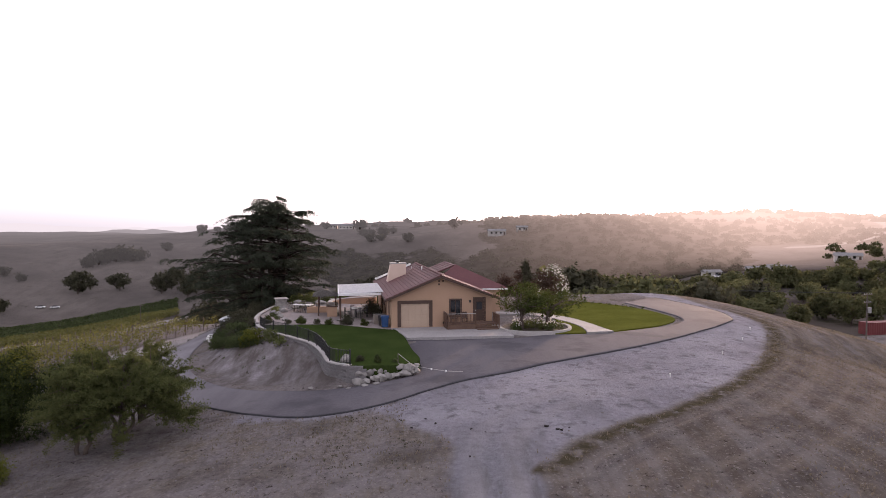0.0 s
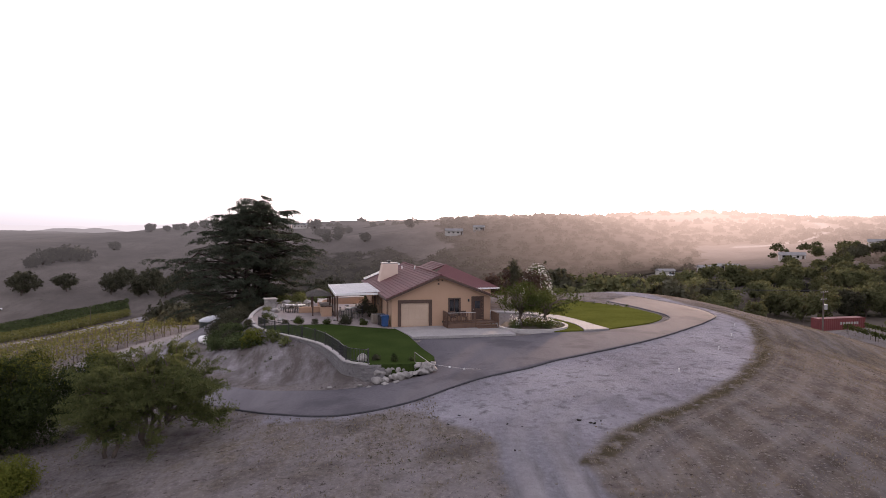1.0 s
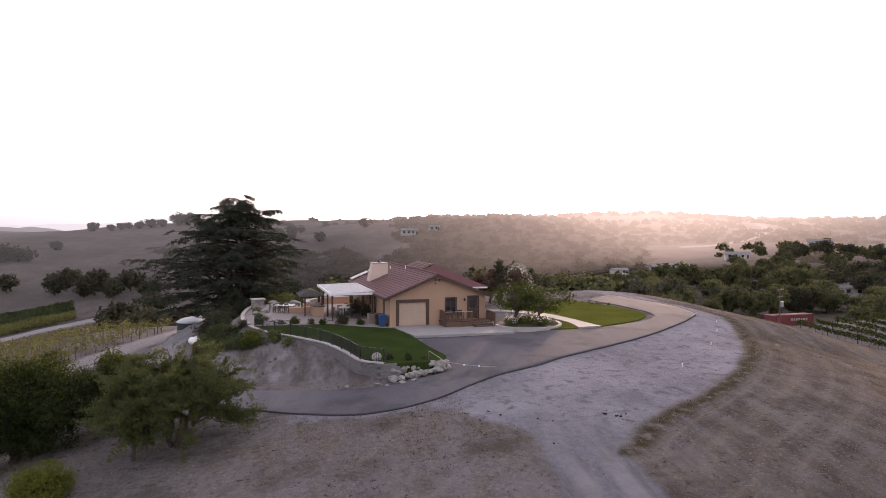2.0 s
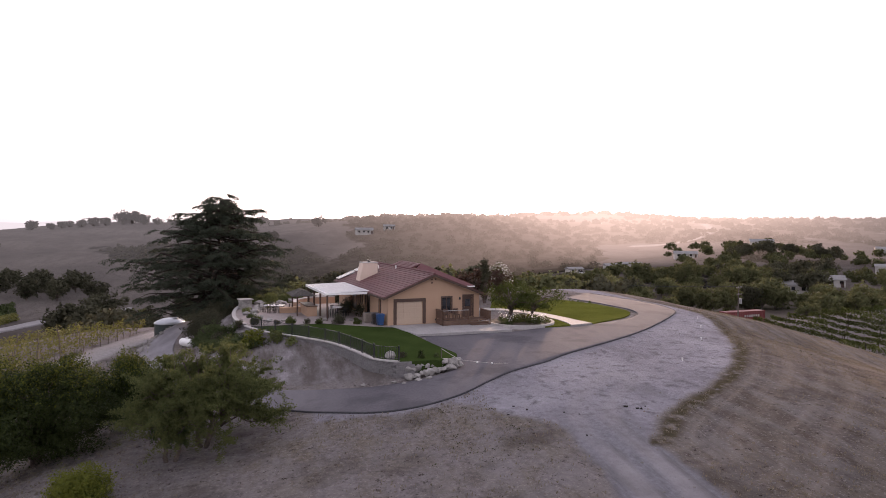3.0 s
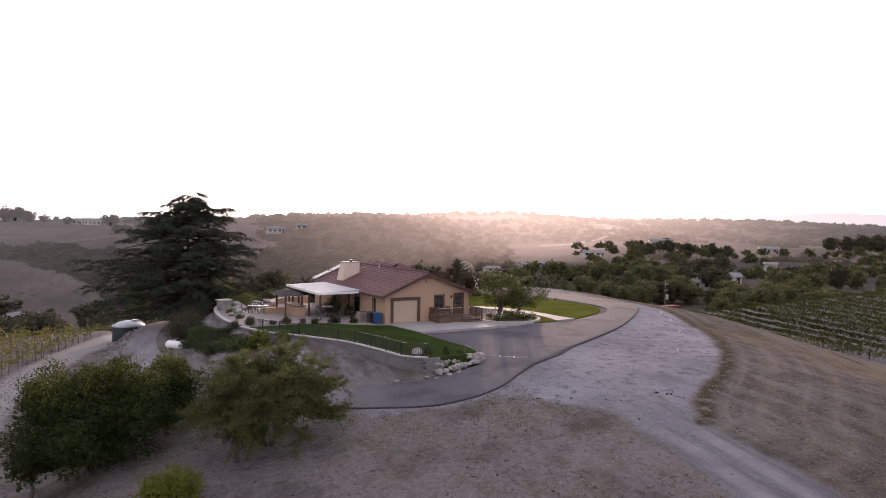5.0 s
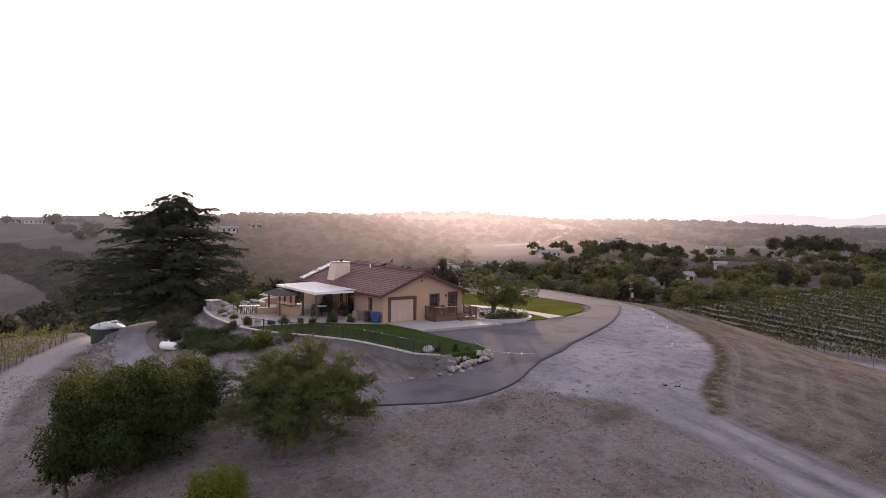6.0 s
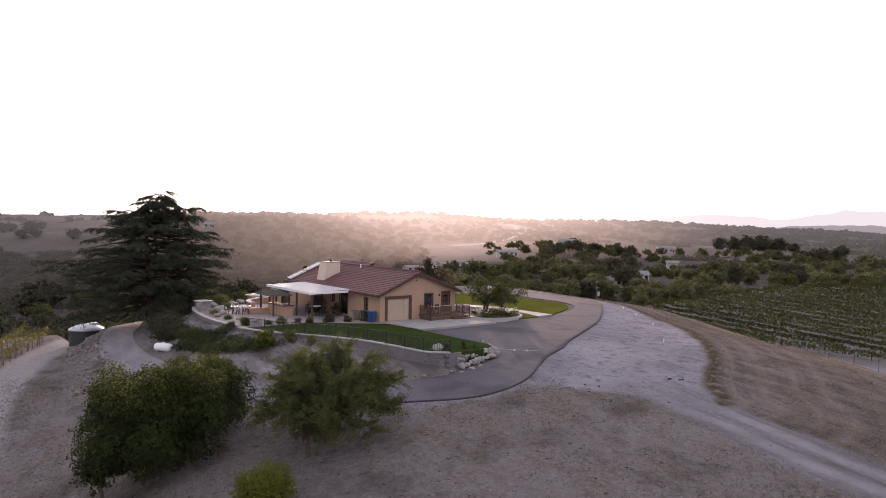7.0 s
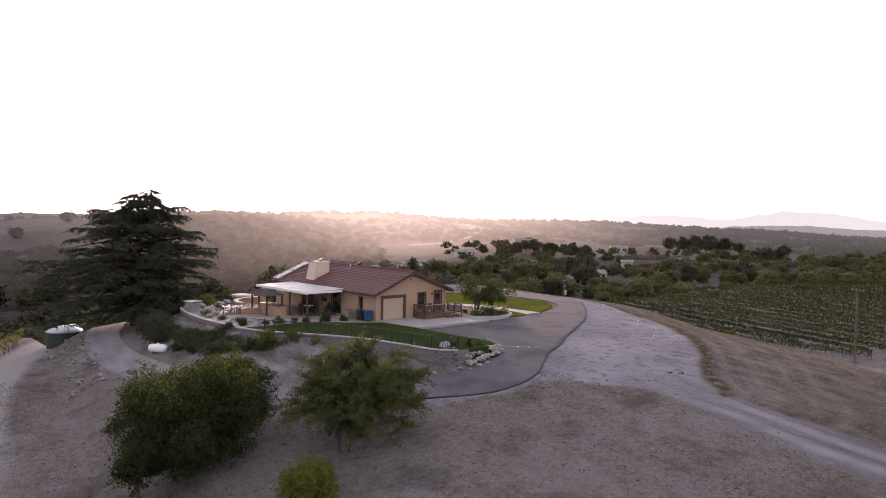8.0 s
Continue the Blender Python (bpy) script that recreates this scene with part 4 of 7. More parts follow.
# chimney
bm = bmesh.new()
vs = []
for z, (a, b, c, d) in ((2.4, (0.40, 2.55, 12.0, 13.6)), (5.0, (0.95, 2.55, 12.0, 13.6))):
    vs.append([bm.verts.new((x, y, z)) for x, y in ((a, c), (b, c), (b, d), (a, d))])
for k in range(4):
    bm.faces.new((vs[0][k], vs[0][(k + 1) % 4], vs[1][(k + 1) % 4], vs[1][k]))
bm.faces.new(vs[1])
chim = part("chimney", bm, M_PALESTUCCO, house, "broad tan stucco chimney")
part("chimney_rim", boxed(0.88, 2.62, 11.94, 13.66, 5.0, 5.08, 0.01), M_COPING, chim)
part("flue", tubed([(1.7, 12.5, 5.05), (1.7, 12.5, 5.25)], 0.14, 12), M_BLACK, chim)
part("flue_cap", boxed(1.47, 1.93, 12.27, 12.73, 5.27, 5.33, 0.02), M_BLACK, chim)
for u, v in ((3.4, 14.5), (4.0, 10.0)):
    part("roof_vent", tubed([(u, v, roof_z(u)), (u, v, roof_z(u) + 0.42)], 0.06, 8), M_WHITE, house)
# panels along the far end of the west slope
for k in range(2):
    u0 = -0.3 + k * 2.15
    a = math.atan(PITCH)
    m4 = Matrix.Translation((u0, 18.25, roof_z(u0) + 0.26)) @ Matrix.Rotation(-a, 4, "Y")
    sp = part("solar_panel", boxed(0, 2.05, 0, 1.0, 0, 0.05, m=m4), M_SOLAR, house, "dark glass solar panel in a bright frame")
    bm = bmesh.new()
    for q in ((-0.03, 2.08, -0.04, 0.0), (-0.03, 2.08, 1.0, 1.04), (-0.03, 0, 0, 1.0), (2.05, 2.08, 0, 1.0)):
        box(bm, *q, -0.06, 0.08, m=m4)
    part("frame", bm, M_WHITE, sp)
# patio cover
cover = thing("patio_cover", HOUSE, "white ribbed patio cover on dark posts beside the house", "patio cover")
bm = bmesh.new()
n = 26
for k in range(n):
    v0 = 4.9 + k * 10.2 / n
    box(bm, -4.6, -0.35, v0, v0 + 0.30, 2.56, 2.60)
    box(bm, -4.6, -0.35, v0 + 0.30, v0 + 10.2 / n, 2.54, 2.565)
for v in bm.verts:
    v.co.z += (v.co.x + 4.6) * 0.03
part("roof_sheet", bm, M_SHEET, cover, "white ribbed metal sheet")
part("fascia", boxed(-4.68, -4.6, 4.85, 15.15, 2.36, 2.60), M_WHITE, cover)
part("fascia", boxed(-4.6, -0.5, 4.84, 4.9, 2.40, 2.62), M_WHITE, cover)
for v in (5.1, 8.4, 11.6, 14.8):
    part("post", boxed(-4.52, -4.36, v, v + 0.16, -0.06, 2.40, 0.01), M_TRIM, cover)
    part("beam", boxed(-4.5, -0.56, v + 0.03, v + 0.13, 2.36, 2.52), M_TRIM, cover)

# ---- garden wall, fence and boulders ----
def walk_line(pts, spacing, start=0.0, end=None):
    """Places and headings at even steps along a line."""
    pts = np.asarray(pts, float)
    seg = np.hypot(*np.diff(pts, axis=0).T)
    cum = np.concatenate([[0], np.cumsum(seg)])
    end = cum[-1] if end is None else min(end, cum[-1])
    out = []
    s = start
    while s <= end + 1e-6:
        i = min(np.searchsorted(cum, s, side="right") - 1, len(seg) - 1)
        f = (s - cum[i]) / seg[i]
        p = pts[i] * (1 - f) + pts[i + 1] * f
        d = (pts[i + 1] - pts[i]) / seg[i]
        out.append((float(p[0]), float(p[1]), math.atan2(d[1], d[0]), s))
        s += spacing
    return out


rnd = random.Random(7)
WALL_TOP = -0.12
rwall = thing("retaining_wall", pose(-6.1, 44.2, -0.9), "curved retaining wall of rough grey concrete blocks", "retaining wall")
back_in = rwall.matrix_basis.inverted()
block_me = []
for k in range(3):
    bm = boxed(-0.219, 0.219, -0.14, 0.14, -0.093, 0.093)
    bmesh.ops.subdivide_edges(bm, edges=[e for e in bm.edges if abs(e.verts[0].co.x - e.verts[1].co.x) > 0.3], cuts=1)
    for v in bm.verts:
        v.co += Vector((rnd.uniform(-0.008, 0.008), rnd.uniform(-0.03, 0.012), rnd.uniform(-0.006, 0.006)))
        if v.co.y > 0.09 and abs(v.co.x) > 0.2:
            v.co.y -= 0.03
    me = bpy.data.meshes.new("brick")
    bm.to_mesh(me)
    bm.free()
    me.materials.append(M_BLOCK)
    block_me.append(me)
COURSE = 0.195
for c in range(7):
    z = WALL_TOP - 0.10 - c * COURSE
    off = 0.035 * c
    for x, y, a, s in walk_line(WALL, 0.44, 0.22 * (c % 2), 22):
        nx, ny = -math.sin(a), math.cos(a)
        px, py = x + nx * off, y + ny * off
        if ground_at(px + nx * 0.3, py + ny * 0.3) > z + 0.12:
            continue
        ob = new("brick", block_me[rnd.randrange(3)])
        ob.parent = rwall
        ob.matrix_basis = back_in @ pose(px, py, z, 0, 0, math.degrees(a) + rnd.uniform(-0.6, 0.6))
# the front return of the wall
for c in range(7):
    z = WALL_TOP - 0.10 - c * COURSE
    for k in range(3):
        x, y = -6.35 + 0.44 * k + 0.22 * (c % 2), 44.05 - 0.035 * c
        if ground_at(x, y - 0.4) > z + 0.12:
            continue
        ob = new("brick", block_me[k])
        ob.parent = rwall
        ob.matrix_basis = back_in @ pose(x, y + 0.05, z, 0, 0, 180 + rnd.uniform(-1, 1))


def strip_along(pts, half, z0, z1, per_z=None):
    """A solid band along a line."""
    bm = bmesh.new()
    rows_ = []
    for x, y, a, s in pts:
        nx, ny = -math.sin(a), math.cos(a)
        dz = per_z(s) if per_z else 0
        rows_.append([bm.verts.new(c) for c in ((x + nx * half, y + ny * half, z0 + dz), (x + nx * half, y + ny * half, z1 + dz), (x - nx * half, y - ny * half, z1 + dz), (x - nx * half, y - ny * half, z0 + dz))])
    for r0, r1 in zip(rows_, rows_[1:]):
        for k in range(4):
            bm.faces.new((r0[k], r0[(k + 1) % 4], r1[(k + 1) % 4], r1[k]))
    bm.faces.new(rows_[0][::-1])
    bm.faces.new(rows_[-1])
    bmesh.ops.recalc_face_normals(bm, faces=bm.faces)
    return bm


cop = part("coping", strip_along(walk_line(WALL, 0.5, 0, 22), 0.17, WALL_TOP - 0.005, WALL_TOP + 0.07), M_COPING, None, "pale concrete coping")
cop.parent = rwall
cop.matrix_parent_inverse = back_in
gwall = thing("garden_wall", pose(-18.3, 66, 0), "low curved pale garden wall round the patio", "garden wall")
gi = gwall.matrix_basis.inverted()
for nm, args, mt in (("wall", (0.13, -1.6, 0.02), M_BLOCK), ("coping", (0.18, 0.022, 0.10), M_COPING)):
    o = part(nm, strip_along(walk_line(WALL, 0.6, 22.1), *args), mt)
    o.parent = gwall
    o.matrix_parent_inverse = gi

fence = thing("fence", pose(-6.1, 44.2, WALL_TOP), "low black metal picket fence along the retaining wall", "fence")
fi = fence.matrix_basis.inverted()
F_END = 20.5
base = WALL_TOP + 0.07


def fence_piece(name, me, m):
    o = new(name, me)
    o.parent = fence
    o.matrix_basis = fi @ m
    return o


picket_me = mesh_of(boxed(-0.011, 0.011, -0.011, 0.011, 0.08, 0.92), "picket", M_BLACK)
post_me = mesh_of(boxed(-0.04, 0.04, -0.04, 0.04, 0.0, 1.03, 0.008), "post", M_BLACK)
FLINE = [(p[0] + 0.03, p[1]) for p in WALL]
for x, y, a, s in walk_line(FLINE, 2.05, 0.05, F_END):
    fence_piece("post", post_me, pose(x, y, base, 0, 0, math.degrees(a)))
for x, y, a, s in walk_line(FLINE, 0.125, 0.10, F_END):
    fence_piece("picket", picket_me, pose(x, y, base, 0, 0, math.degrees(a)))
for z in (0.10, 0.90):
    o = part("rail", strip_along(walk_line(FLINE, 0.4, 0.05, F_END), 0.018, base + z, base + z + 0.035), M_BLACK)
    o.parent = fence
    o.matrix_parent_inverse = fi


def rock_mesh(name, seed, rough=0.35, cuts=2, material=None):
    """An angular broken stone: the hull of scattered points, its edges worn."""
    rr = random.Random(seed * 13 + 5)
    bm = bmesh.new()
    for k in range(15 if cuts > 1 else 11):
        d = Vector((rr.gauss(0, 1), rr.gauss(0, 1), rr.gauss(0, 1))).normalized() * rr.uniform(0.78, 1.1)
        bm.verts.new(d)
    res = bmesh.ops.convex_hull(bm, input=bm.verts)
    bmesh.ops.delete(bm, geom=[e for e in res["geom_interior"] if isinstance(e, bmesh.types.BMVert)], context="VERTS")
    if cuts > 1:
        bmesh.ops.bevel(bm, geom=list(bm.edges), offset=0.07, segments=1, affect="EDGES")
    return mesh_of(bm, name, material or M_STONE)


ROCKS = [rock_mesh("boulder", k) for k in range(8)]


def boulder(x, y, r, flat=0.7, z=None, me=None, label="pale rough garden boulder", turn=None):
    z = ground_at(x, y) + r * flat * 0.45 if z is None else z
    o = new("boulder", me or rnd.choice(ROCKS))
    o.matrix_basis = pose(x, y, z, rnd.uniform(-12, 12), rnd.uniform(-12, 12), turn if turn is not None else rnd.uniform(0, 360)) @ Matrix.Diagonal((r, r * rnd.uniform(0.7, 0.95), r * flat, 1))
    return tagged(o, label, "boulder")


# heaped boulders where the wall ends
for k in range(13):
    f = k / 12
    x, y = -5.6 + 3.9 * f, 43.55 + 0.9 * f + rnd.uniform(-0.1, 0.1)
    tagged(boulder(x, y, rnd.uniform(0.26, 0.44), 0.75, z=-1.05 + 0.55 * f + rnd.uniform(-0.05, 0.05)), group="boulders at the lawn's corner")
for k in range(12):
    f = k / 11
    x, y = -5.5 + 3.7 * f, 44.05 + 0.85 * f + rnd.uniform(-0.1, 0.1)
    tagged(boulder(x, y, rnd.uniform(0.22, 0.40), 0.8, z=-0.58 + 0.32 * f + rnd.uniform(-0.05, 0.05)), group="boulders at the lawn's corner")
tagged(boulder(-2.2, 44.5, 0.66, 0.72, z=-0.42, turn=40), "large white angular boulder at the lawn's corner")
tagged(boulder(-6.55, 45.3, 0.55, 0.75, z=0.08), "pale boulder on the lawn behind the fence")
for x, y, r in ((-6.6, 43.2, 0.28), (-5.0, 42.9, 0.3), (-6.0, 42.7, 0.22), (-8.6, 43.6, 0.2), (-4.3, 43.0, 0.33)):
    boulder(x, y, r, 0.5)
# rope with reflectors from the boulders across the drive
rope = thing("rope_barrier", pose(-1.9, 44.6, -0.4), "thin pale rope with small reflectors across the drive", "rope")
ri = rope.matrix_basis.inverted()
RP = [Vector((-3.0, 44.9, -0.1)), Vector((-3.0, 44.9, 0.55)), Vector((-1.9, 44.0, -0.1)), Vector((0.2, 43.3, -0.28)), Vector((1.3, 43.2, -0.30))]
o = part("stake", tubed([RP[0] - Vector((0, 0, 0.3)), RP[1]], 0.03, 6), M_POLE, None)
o.parent, o.matrix_parent_inverse = rope, ri
o = part("rope", tubed(RP[1:], 0.018, 5), M_COPING, None)
o.parent, o.matrix_parent_inverse = rope, ri
for p in (RP[3], RP[2] * 0.45 + RP[3] * 0.55 + Vector((0, 0, -0.03))):
    o = part("reflector", boxed(p.x - 0.06, p.x + 0.06, p.y - 0.03, p.y + 0.03, p.z - 0.05, p.z + 0.06, 0.01), M_WHITE, None)
    o.parent, o.matrix_parent_inverse = rope, ri

# white propane tank beside the lower drive
tank_z = ground_at(-22.9, 67.0) - 0.05
pt = thing("propane_tank", pose(-22.9, 67.0, tank_z, 0, 0, -48) @ Matrix.Scale(0.8, 4), "white horizontal propane tank beside the drive", "propane tank")
prof = [(-1.15, 0.06), (-1.12, 0.25), (-1.0, 0.40), (-0.85, 0.47), (0.85, 0.47), (1.0, 0.40), (1.12, 0.25), (1.15, 0.06)]
part("body", tubed([(x, 0, 0.62) for x, r in prof], [r for x, r in prof], 20), M_WHITE, pt, smooth=True)
part("valve_dome", tubed([(0, 0, 1.05), (0, 0, 1.2), (0, 0, 1.23)], [0.16, 0.16, 0.08], 12), M_WHITE, pt)
for x in (-0.65, 0.65):
    part("foot", boxed(x - 0.08, x + 0.08, -0.3, 0.3, -0.1, 0.22), M_CONCRETE, pt)

# dark water tank with a pale domed roof
wz = -5.65
wt = thing("water_tank", pose(-28.3, 91.0, wz) @ Matrix.Diagonal((0.82, 0.82, 1, 1)), "dark green round water tank with a pale domed roof", "water tank")
part("body", lathe([(2.2, -0.9), (2.2, 1.95), (2.24, 1.97), (2.24, 2.05)], 40), M_TANK, wt, smooth=False)
part("roof", lathe([(2.28, 2.02), (2.28, 2.10), (1.8, 2.34), (1.15, 2.54), (0.5, 2.66), (0.05, 2.68)], 40), M_TANKTOP, wt, "pale galvanised domed roof", smooth=True)
part("hatch", boxed(0.5, 1.3, -0.4, 0.4, 2.55, 2.76, 0.03), M_TANKTOP, wt)
part("pipe", tubed([(2.38, 0.4, -0.3), (2.38, 0.4, 2.0), (2.1, 0.4, 2.25), (1.2, 0.3, 2.8)], 0.045, 8), M_WHITE, wt)
for k in range(160):
    f = rnd.random()
    x, y = -29.0 + 0.6 * math.sin(f * 3) + rnd.gauss(0, 0.85), 88.5 - 26 * f
    boulder(x, y, rnd.uniform(0.10, 0.36) * (1 if k % 4 else 1.25), 0.6, label="loose field stone on the bank below the drive")
FIELD = [rock_mesh("stone", 20 + k, 0.4, 1, M_DIRTROCK) for k in range(4)]
for o in list(scene.objects):
    if o.name.startswith("boulder") and o.get("label", "").startswith("loose"):
        o.data = rnd.choice(FIELD)
        o.name = "stone"
        tagged(o, category="stone", group="stones on the bank")

# ---- bins, cooler and deck at the house ----
def bin_thing(u, v, material, label):
    b = thing("wheelie_bin", HOUSE @ pose(u, v, -0.05, 0, 0, rnd.uniform(-6, 6)), label, "bin")
    bm = bmesh.new()
    lo = [bm.verts.new((x, y, 0.06)) for x, y in ((-0.26, -0.28), (0.26, -0.28), (0.26, 0.28), (-0.26, 0.28))]
    hi = [bm.verts.new((x, y, 0.98)) for x, y in ((-0.34, -0.37), (0.34, -0.37), (0.34, 0.37), (-0.34, 0.37))]
    for k in range(4):
        bm.faces.new((lo[k], lo[(k + 1) % 4], hi[(k + 1) % 4], hi[k]))
    bm.faces.new(lo[::-1])
    bm.faces.new(hi)
    bmesh.ops.bevel(bm, geom=[e for e in bm.edges if abs(e.verts[0].co.z - e.verts[1].co.z) > 0.5], offset=0.06, segments=2, affect="EDGES")
    part("body", bm, material, b)
    bm = boxed(-0.37, 0.37, -0.40, 0.40, 0.98, 1.06, 0.03)
    for vv in bm.verts:
        if vv.co.z > 1.02:
            vv.co.x *= 0.9
            vv.co.y *= 0.9
    part("lid", bm, material, b)
    part("handle", tubed([(-0.25, 0.44, 0.95), (0.25, 0.44, 0.95)], 0.02, 6), M_DARKPLASTIC, b)
    for x in (-0.27, 0.27):
        part("wheel", tubed([(x - 0.03, 0.3, 0.12), (x + 0.03, 0.3, 0.12)], 0.12, 14), M_DARKPLASTIC, b)
    return b


bin_thing(-0.55, 0.55, M_BLUE, "blue plastic wheeled bin by the garage corner")
bin_thing(-0.75, 1.45, M_DARKPLASTIC, "dark brown wheeled bin by the garage corner")
acu = thing("air_conditioner", HOUSE @ pose(-0.95, 3.1, -0.05), "boxy beige outdoor air conditioner on the patio", "air conditioner")
M_BEIGE = surface("beige_metal", (0.20, 0.165, 0.14), (0.28, 0.235, 0.20), 8.0, 1.0, 0.6, bump=0.05)
part("case", boxed(-0.45, 0.45, -0.45, 0.45, 0.0, 0.85, 0.03), M_BEIGE, acu)
for k in range(7):
    part("louver", boxed(-0.40, 0.40, -0.475, -0.452, 0.12 + k * 0.095, 0.16 + k * 0.095), M_BEIGE, acu)
part("grille", tubed([(0, 0, 0.852), (0, 0, 0.88)], 0.36, 20), M_DARKPLASTIC, acu)

deck = thing("porch_deck", HOUSE, "weathered brown timber porch deck with railing and steps", "deck")
DX0, DX1, DY = 4.75, 8.3, -1.75
for k in range(13):
    part("board", boxed(DX0, DX1 + 0.0, DY + k * 0.133, DY + k * 0.133 + 0.122, 0.36, 0.40), M_WOOD, deck)
part("skirt", boxed(DX0, DX1, DY - 0.03, DY - 0.002, -0.03, 0.38), M_WOOD, deck)
part("skirt", boxed(DX0 - 0.03, DX0 - 0.002, DY - 0.03, -0.02, -0.03, 0.38), M_WOOD, deck)


def railing(x0, y0, x1, y1, z0=0.40, h=0.95, gap=0.13):
    L = math.hypot(x1 - x0, y1 - y0)
    a = math.degrees(math.atan2(y1 - y0, x1 - x0))
    m = pose(x0, y0, z0, 0, 0, a)
    part("rail", boxed(0, L, -0.07, 0.07, h - 0.04, h, 0.008, m=m), M_COPING if abs(y1 - y0) < 0.1 and L > 2 else M_WOOD, deck, "pale worn handrail" if abs(y1 - y0) < 0.1 and L > 2 else "")
    part("lower_rail", boxed(0, L, -0.025, 0.025, 0.10, 0.16, m=m), M_WOOD, deck)
    n = max(1, round(L / 1.2))
    for k in range(n + 1):
        part("post", boxed(L * k / n - 0.05, L * k / n + 0.05, -0.05, 0.05, -0.4, h - 0.04, 0.006, m=m), M_WOOD, deck)
    k = gap
    while k < L - 0.06:
        part("baluster", boxed(k - 0.02, k + 0.02, -0.02, 0.02, 0.16, h - 0.04, m=m), M_WOOD, deck)
        k += gap


railing(DX0, DY, 7.3, DY)
railing(DX0, -0.05, DX0, DY)
railing(9.3, -0.15, 9.3, DY - 0.5, z0=0.3)
part("landing", boxed(8.3, 9.3, DY, -0.02, 0.34, 0.40), M_WOOD, deck)
for k in range(2):
    part("step", boxed(7.35, 9.25, DY - 0.30 * (k + 1), DY - 0.30 * k, 0.20 - 0.17 * k - 0.06, 0.24 - 0.17 * k, 0.01), M_WOOD, deck)
    part("riser", boxed(7.35, 9.25, DY - 0.30 * (k + 1) + 0.03, DY - 0.30 * (k + 1) + 0.06, -0.03, 0.20 - 0.17 * k - 0.06), M_WOOD, deck)
for u in (5.5, 6.5):
    ch = thing("porch_chair", HOUSE @ pose(u, -0.7, 0.40, 0, 0, rnd.uniform(-15, 15)), "dark wooden porch chair on the deck", "chair", "porch chairs")
    part("seat", boxed(-0.26, 0.26, -0.26, 0.26, 0.40, 0.45, 0.01), M_TRIM, ch)
    part("backrest", boxed(-0.26, 0.26, 0.22, 0.27, 0.45, 0.95, 0.01), M_TRIM, ch)
    for a in (-0.22, 0.22):
        for b_ in (-0.22, 0.22):
            part("leg", boxed(a - 0.025, a + 0.025, b_ - 0.025, b_ + 0.025, 0, 0.40), M_TRIM, ch)

# ---- east side: planter, walk and lawn ----
plan = catmull([(5.0, 59.6), (5.6, 58.0), (7.2, 57.1), (9.0, 57.1), (10.6, 58.2), (11.3, 60.0), (10.9, 62.0), (9.0, 63.0)], 6)
kerb = part("planter_kerb", strip_along(walk_line(plan, 0.4), 0.14, -0.6, 0.12), M_COPING)
tagged(kerb, "pale rounded concrete kerb of the planting bed", "kerb", kind="structure")
M_MULCH = surface("dark_mulch", (0.05, 0.038, 0.03), (0.11, 0.085, 0.065), 12.0, 1.5, 0.95, bump=0.7, distance=0.05)
bed = slab("planting_bed", [tuple(p) for p in plan] + [(6.0, 62.4)], -0.5, 0.02, M_MULCH, "dark mulched planting bed inside the kerb", "flower bed")
walk_in = catmull([(12.35, 57.65), (12.5, 59.4), (12.3, 62.0), (11.0, 66.0), (8.8, 69.0), (5.5, 70.0)], 6)
walk_out = catmull([(14.75, 58.25), (14.2, 60.5), (13.6, 63.4), (12.3, 67.3), (9.6, 70.4), (5.6, 71.6)], 6)
path_slab = slab("footpath", [tuple(p) for p in walk_in] + [tuple(p) for p in walk_out[::-1]], -0.5, -0.02, M_CONCRETE, "pale curved concrete footpath", "footpath")
# brighter and yellower than the front lawn: sunlight painted into the grass colour
M_LAWN_SUN = surface("sunlit_lawn_grass", (0.060, 0.068, 0.014), (0.126, 0.130, 0.030), 9.0, 0.3, 1.0, bump=0.6, distance=0.04, spec=0.0)
elawn_edge = [tuple(p + np.array((0.08, 0.02))) for p in walk_out[:-4]] + [(10.2, 76), (11.5, 80.5), (14.5, 81.5), (18, 80.2), (20.5, 77)] + [tuple(p) for p in catmull([(22.2, 73.2), (22.9, 66.8), (20.4, 62.4), (15.0, 58.5)], 6)]
slab("lawn", elawn_edge, -0.7, -0.06, M_LAWN_SUN, "mown green lawn beside the curving drive", "lawn")
wedge = [tuple(p) for p in plan[16:37]] + [tuple(p + np.array((-0.08, 0))) for p in walk_in[::-1][12:]] + [(10.2, 57.3)]
slab("lawn", wedge, -0.6, -0.05, M_LAWN_SUN, "small wedge of lawn between bed and footpath", "lawn")

# raised lip along the outer edge of the drive, its shadow line painted in dark
lip_pts = [q for q in walk_line(smooth_edges(ROAD_OUT, 8), 0.7) if q[0] > -15]
bm = bmesh.new()
rows_ = []
zz = height(np.array([q[0] for q in lip_pts]), np.array([q[1] for q in lip_pts])) + 0.07
for (x, y, a, s_), z in zip(lip_pts, zz):
    nx, ny = -math.sin(a), math.cos(a)
    w = 0.038 + 0.025 * noise.noise(Vector((s_ * 0.6, 0, 3)))
    rows_.append([bm.verts.new((x + nx * d, y + ny * d, z + e)) for d, e in ((-w, -0.18), (-w * 0.8, 0.01), (0, 0.03), (w * 0.9, 0.005), (w, -0.18))])
for r0, r1 in zip(rows_, rows_[1:]):
    for k in range(4):
        bm.faces.new((r0[k], r0[k + 1], r1[k + 1], r1[k]))
bmesh.ops.recalc_face_normals(bm, faces=bm.faces)
tagged(part("road_edge", bm, M_LIP_SHADE), "raised asphalt lip along the drive, its shadow line painted dark", "kerb", kind="structure")

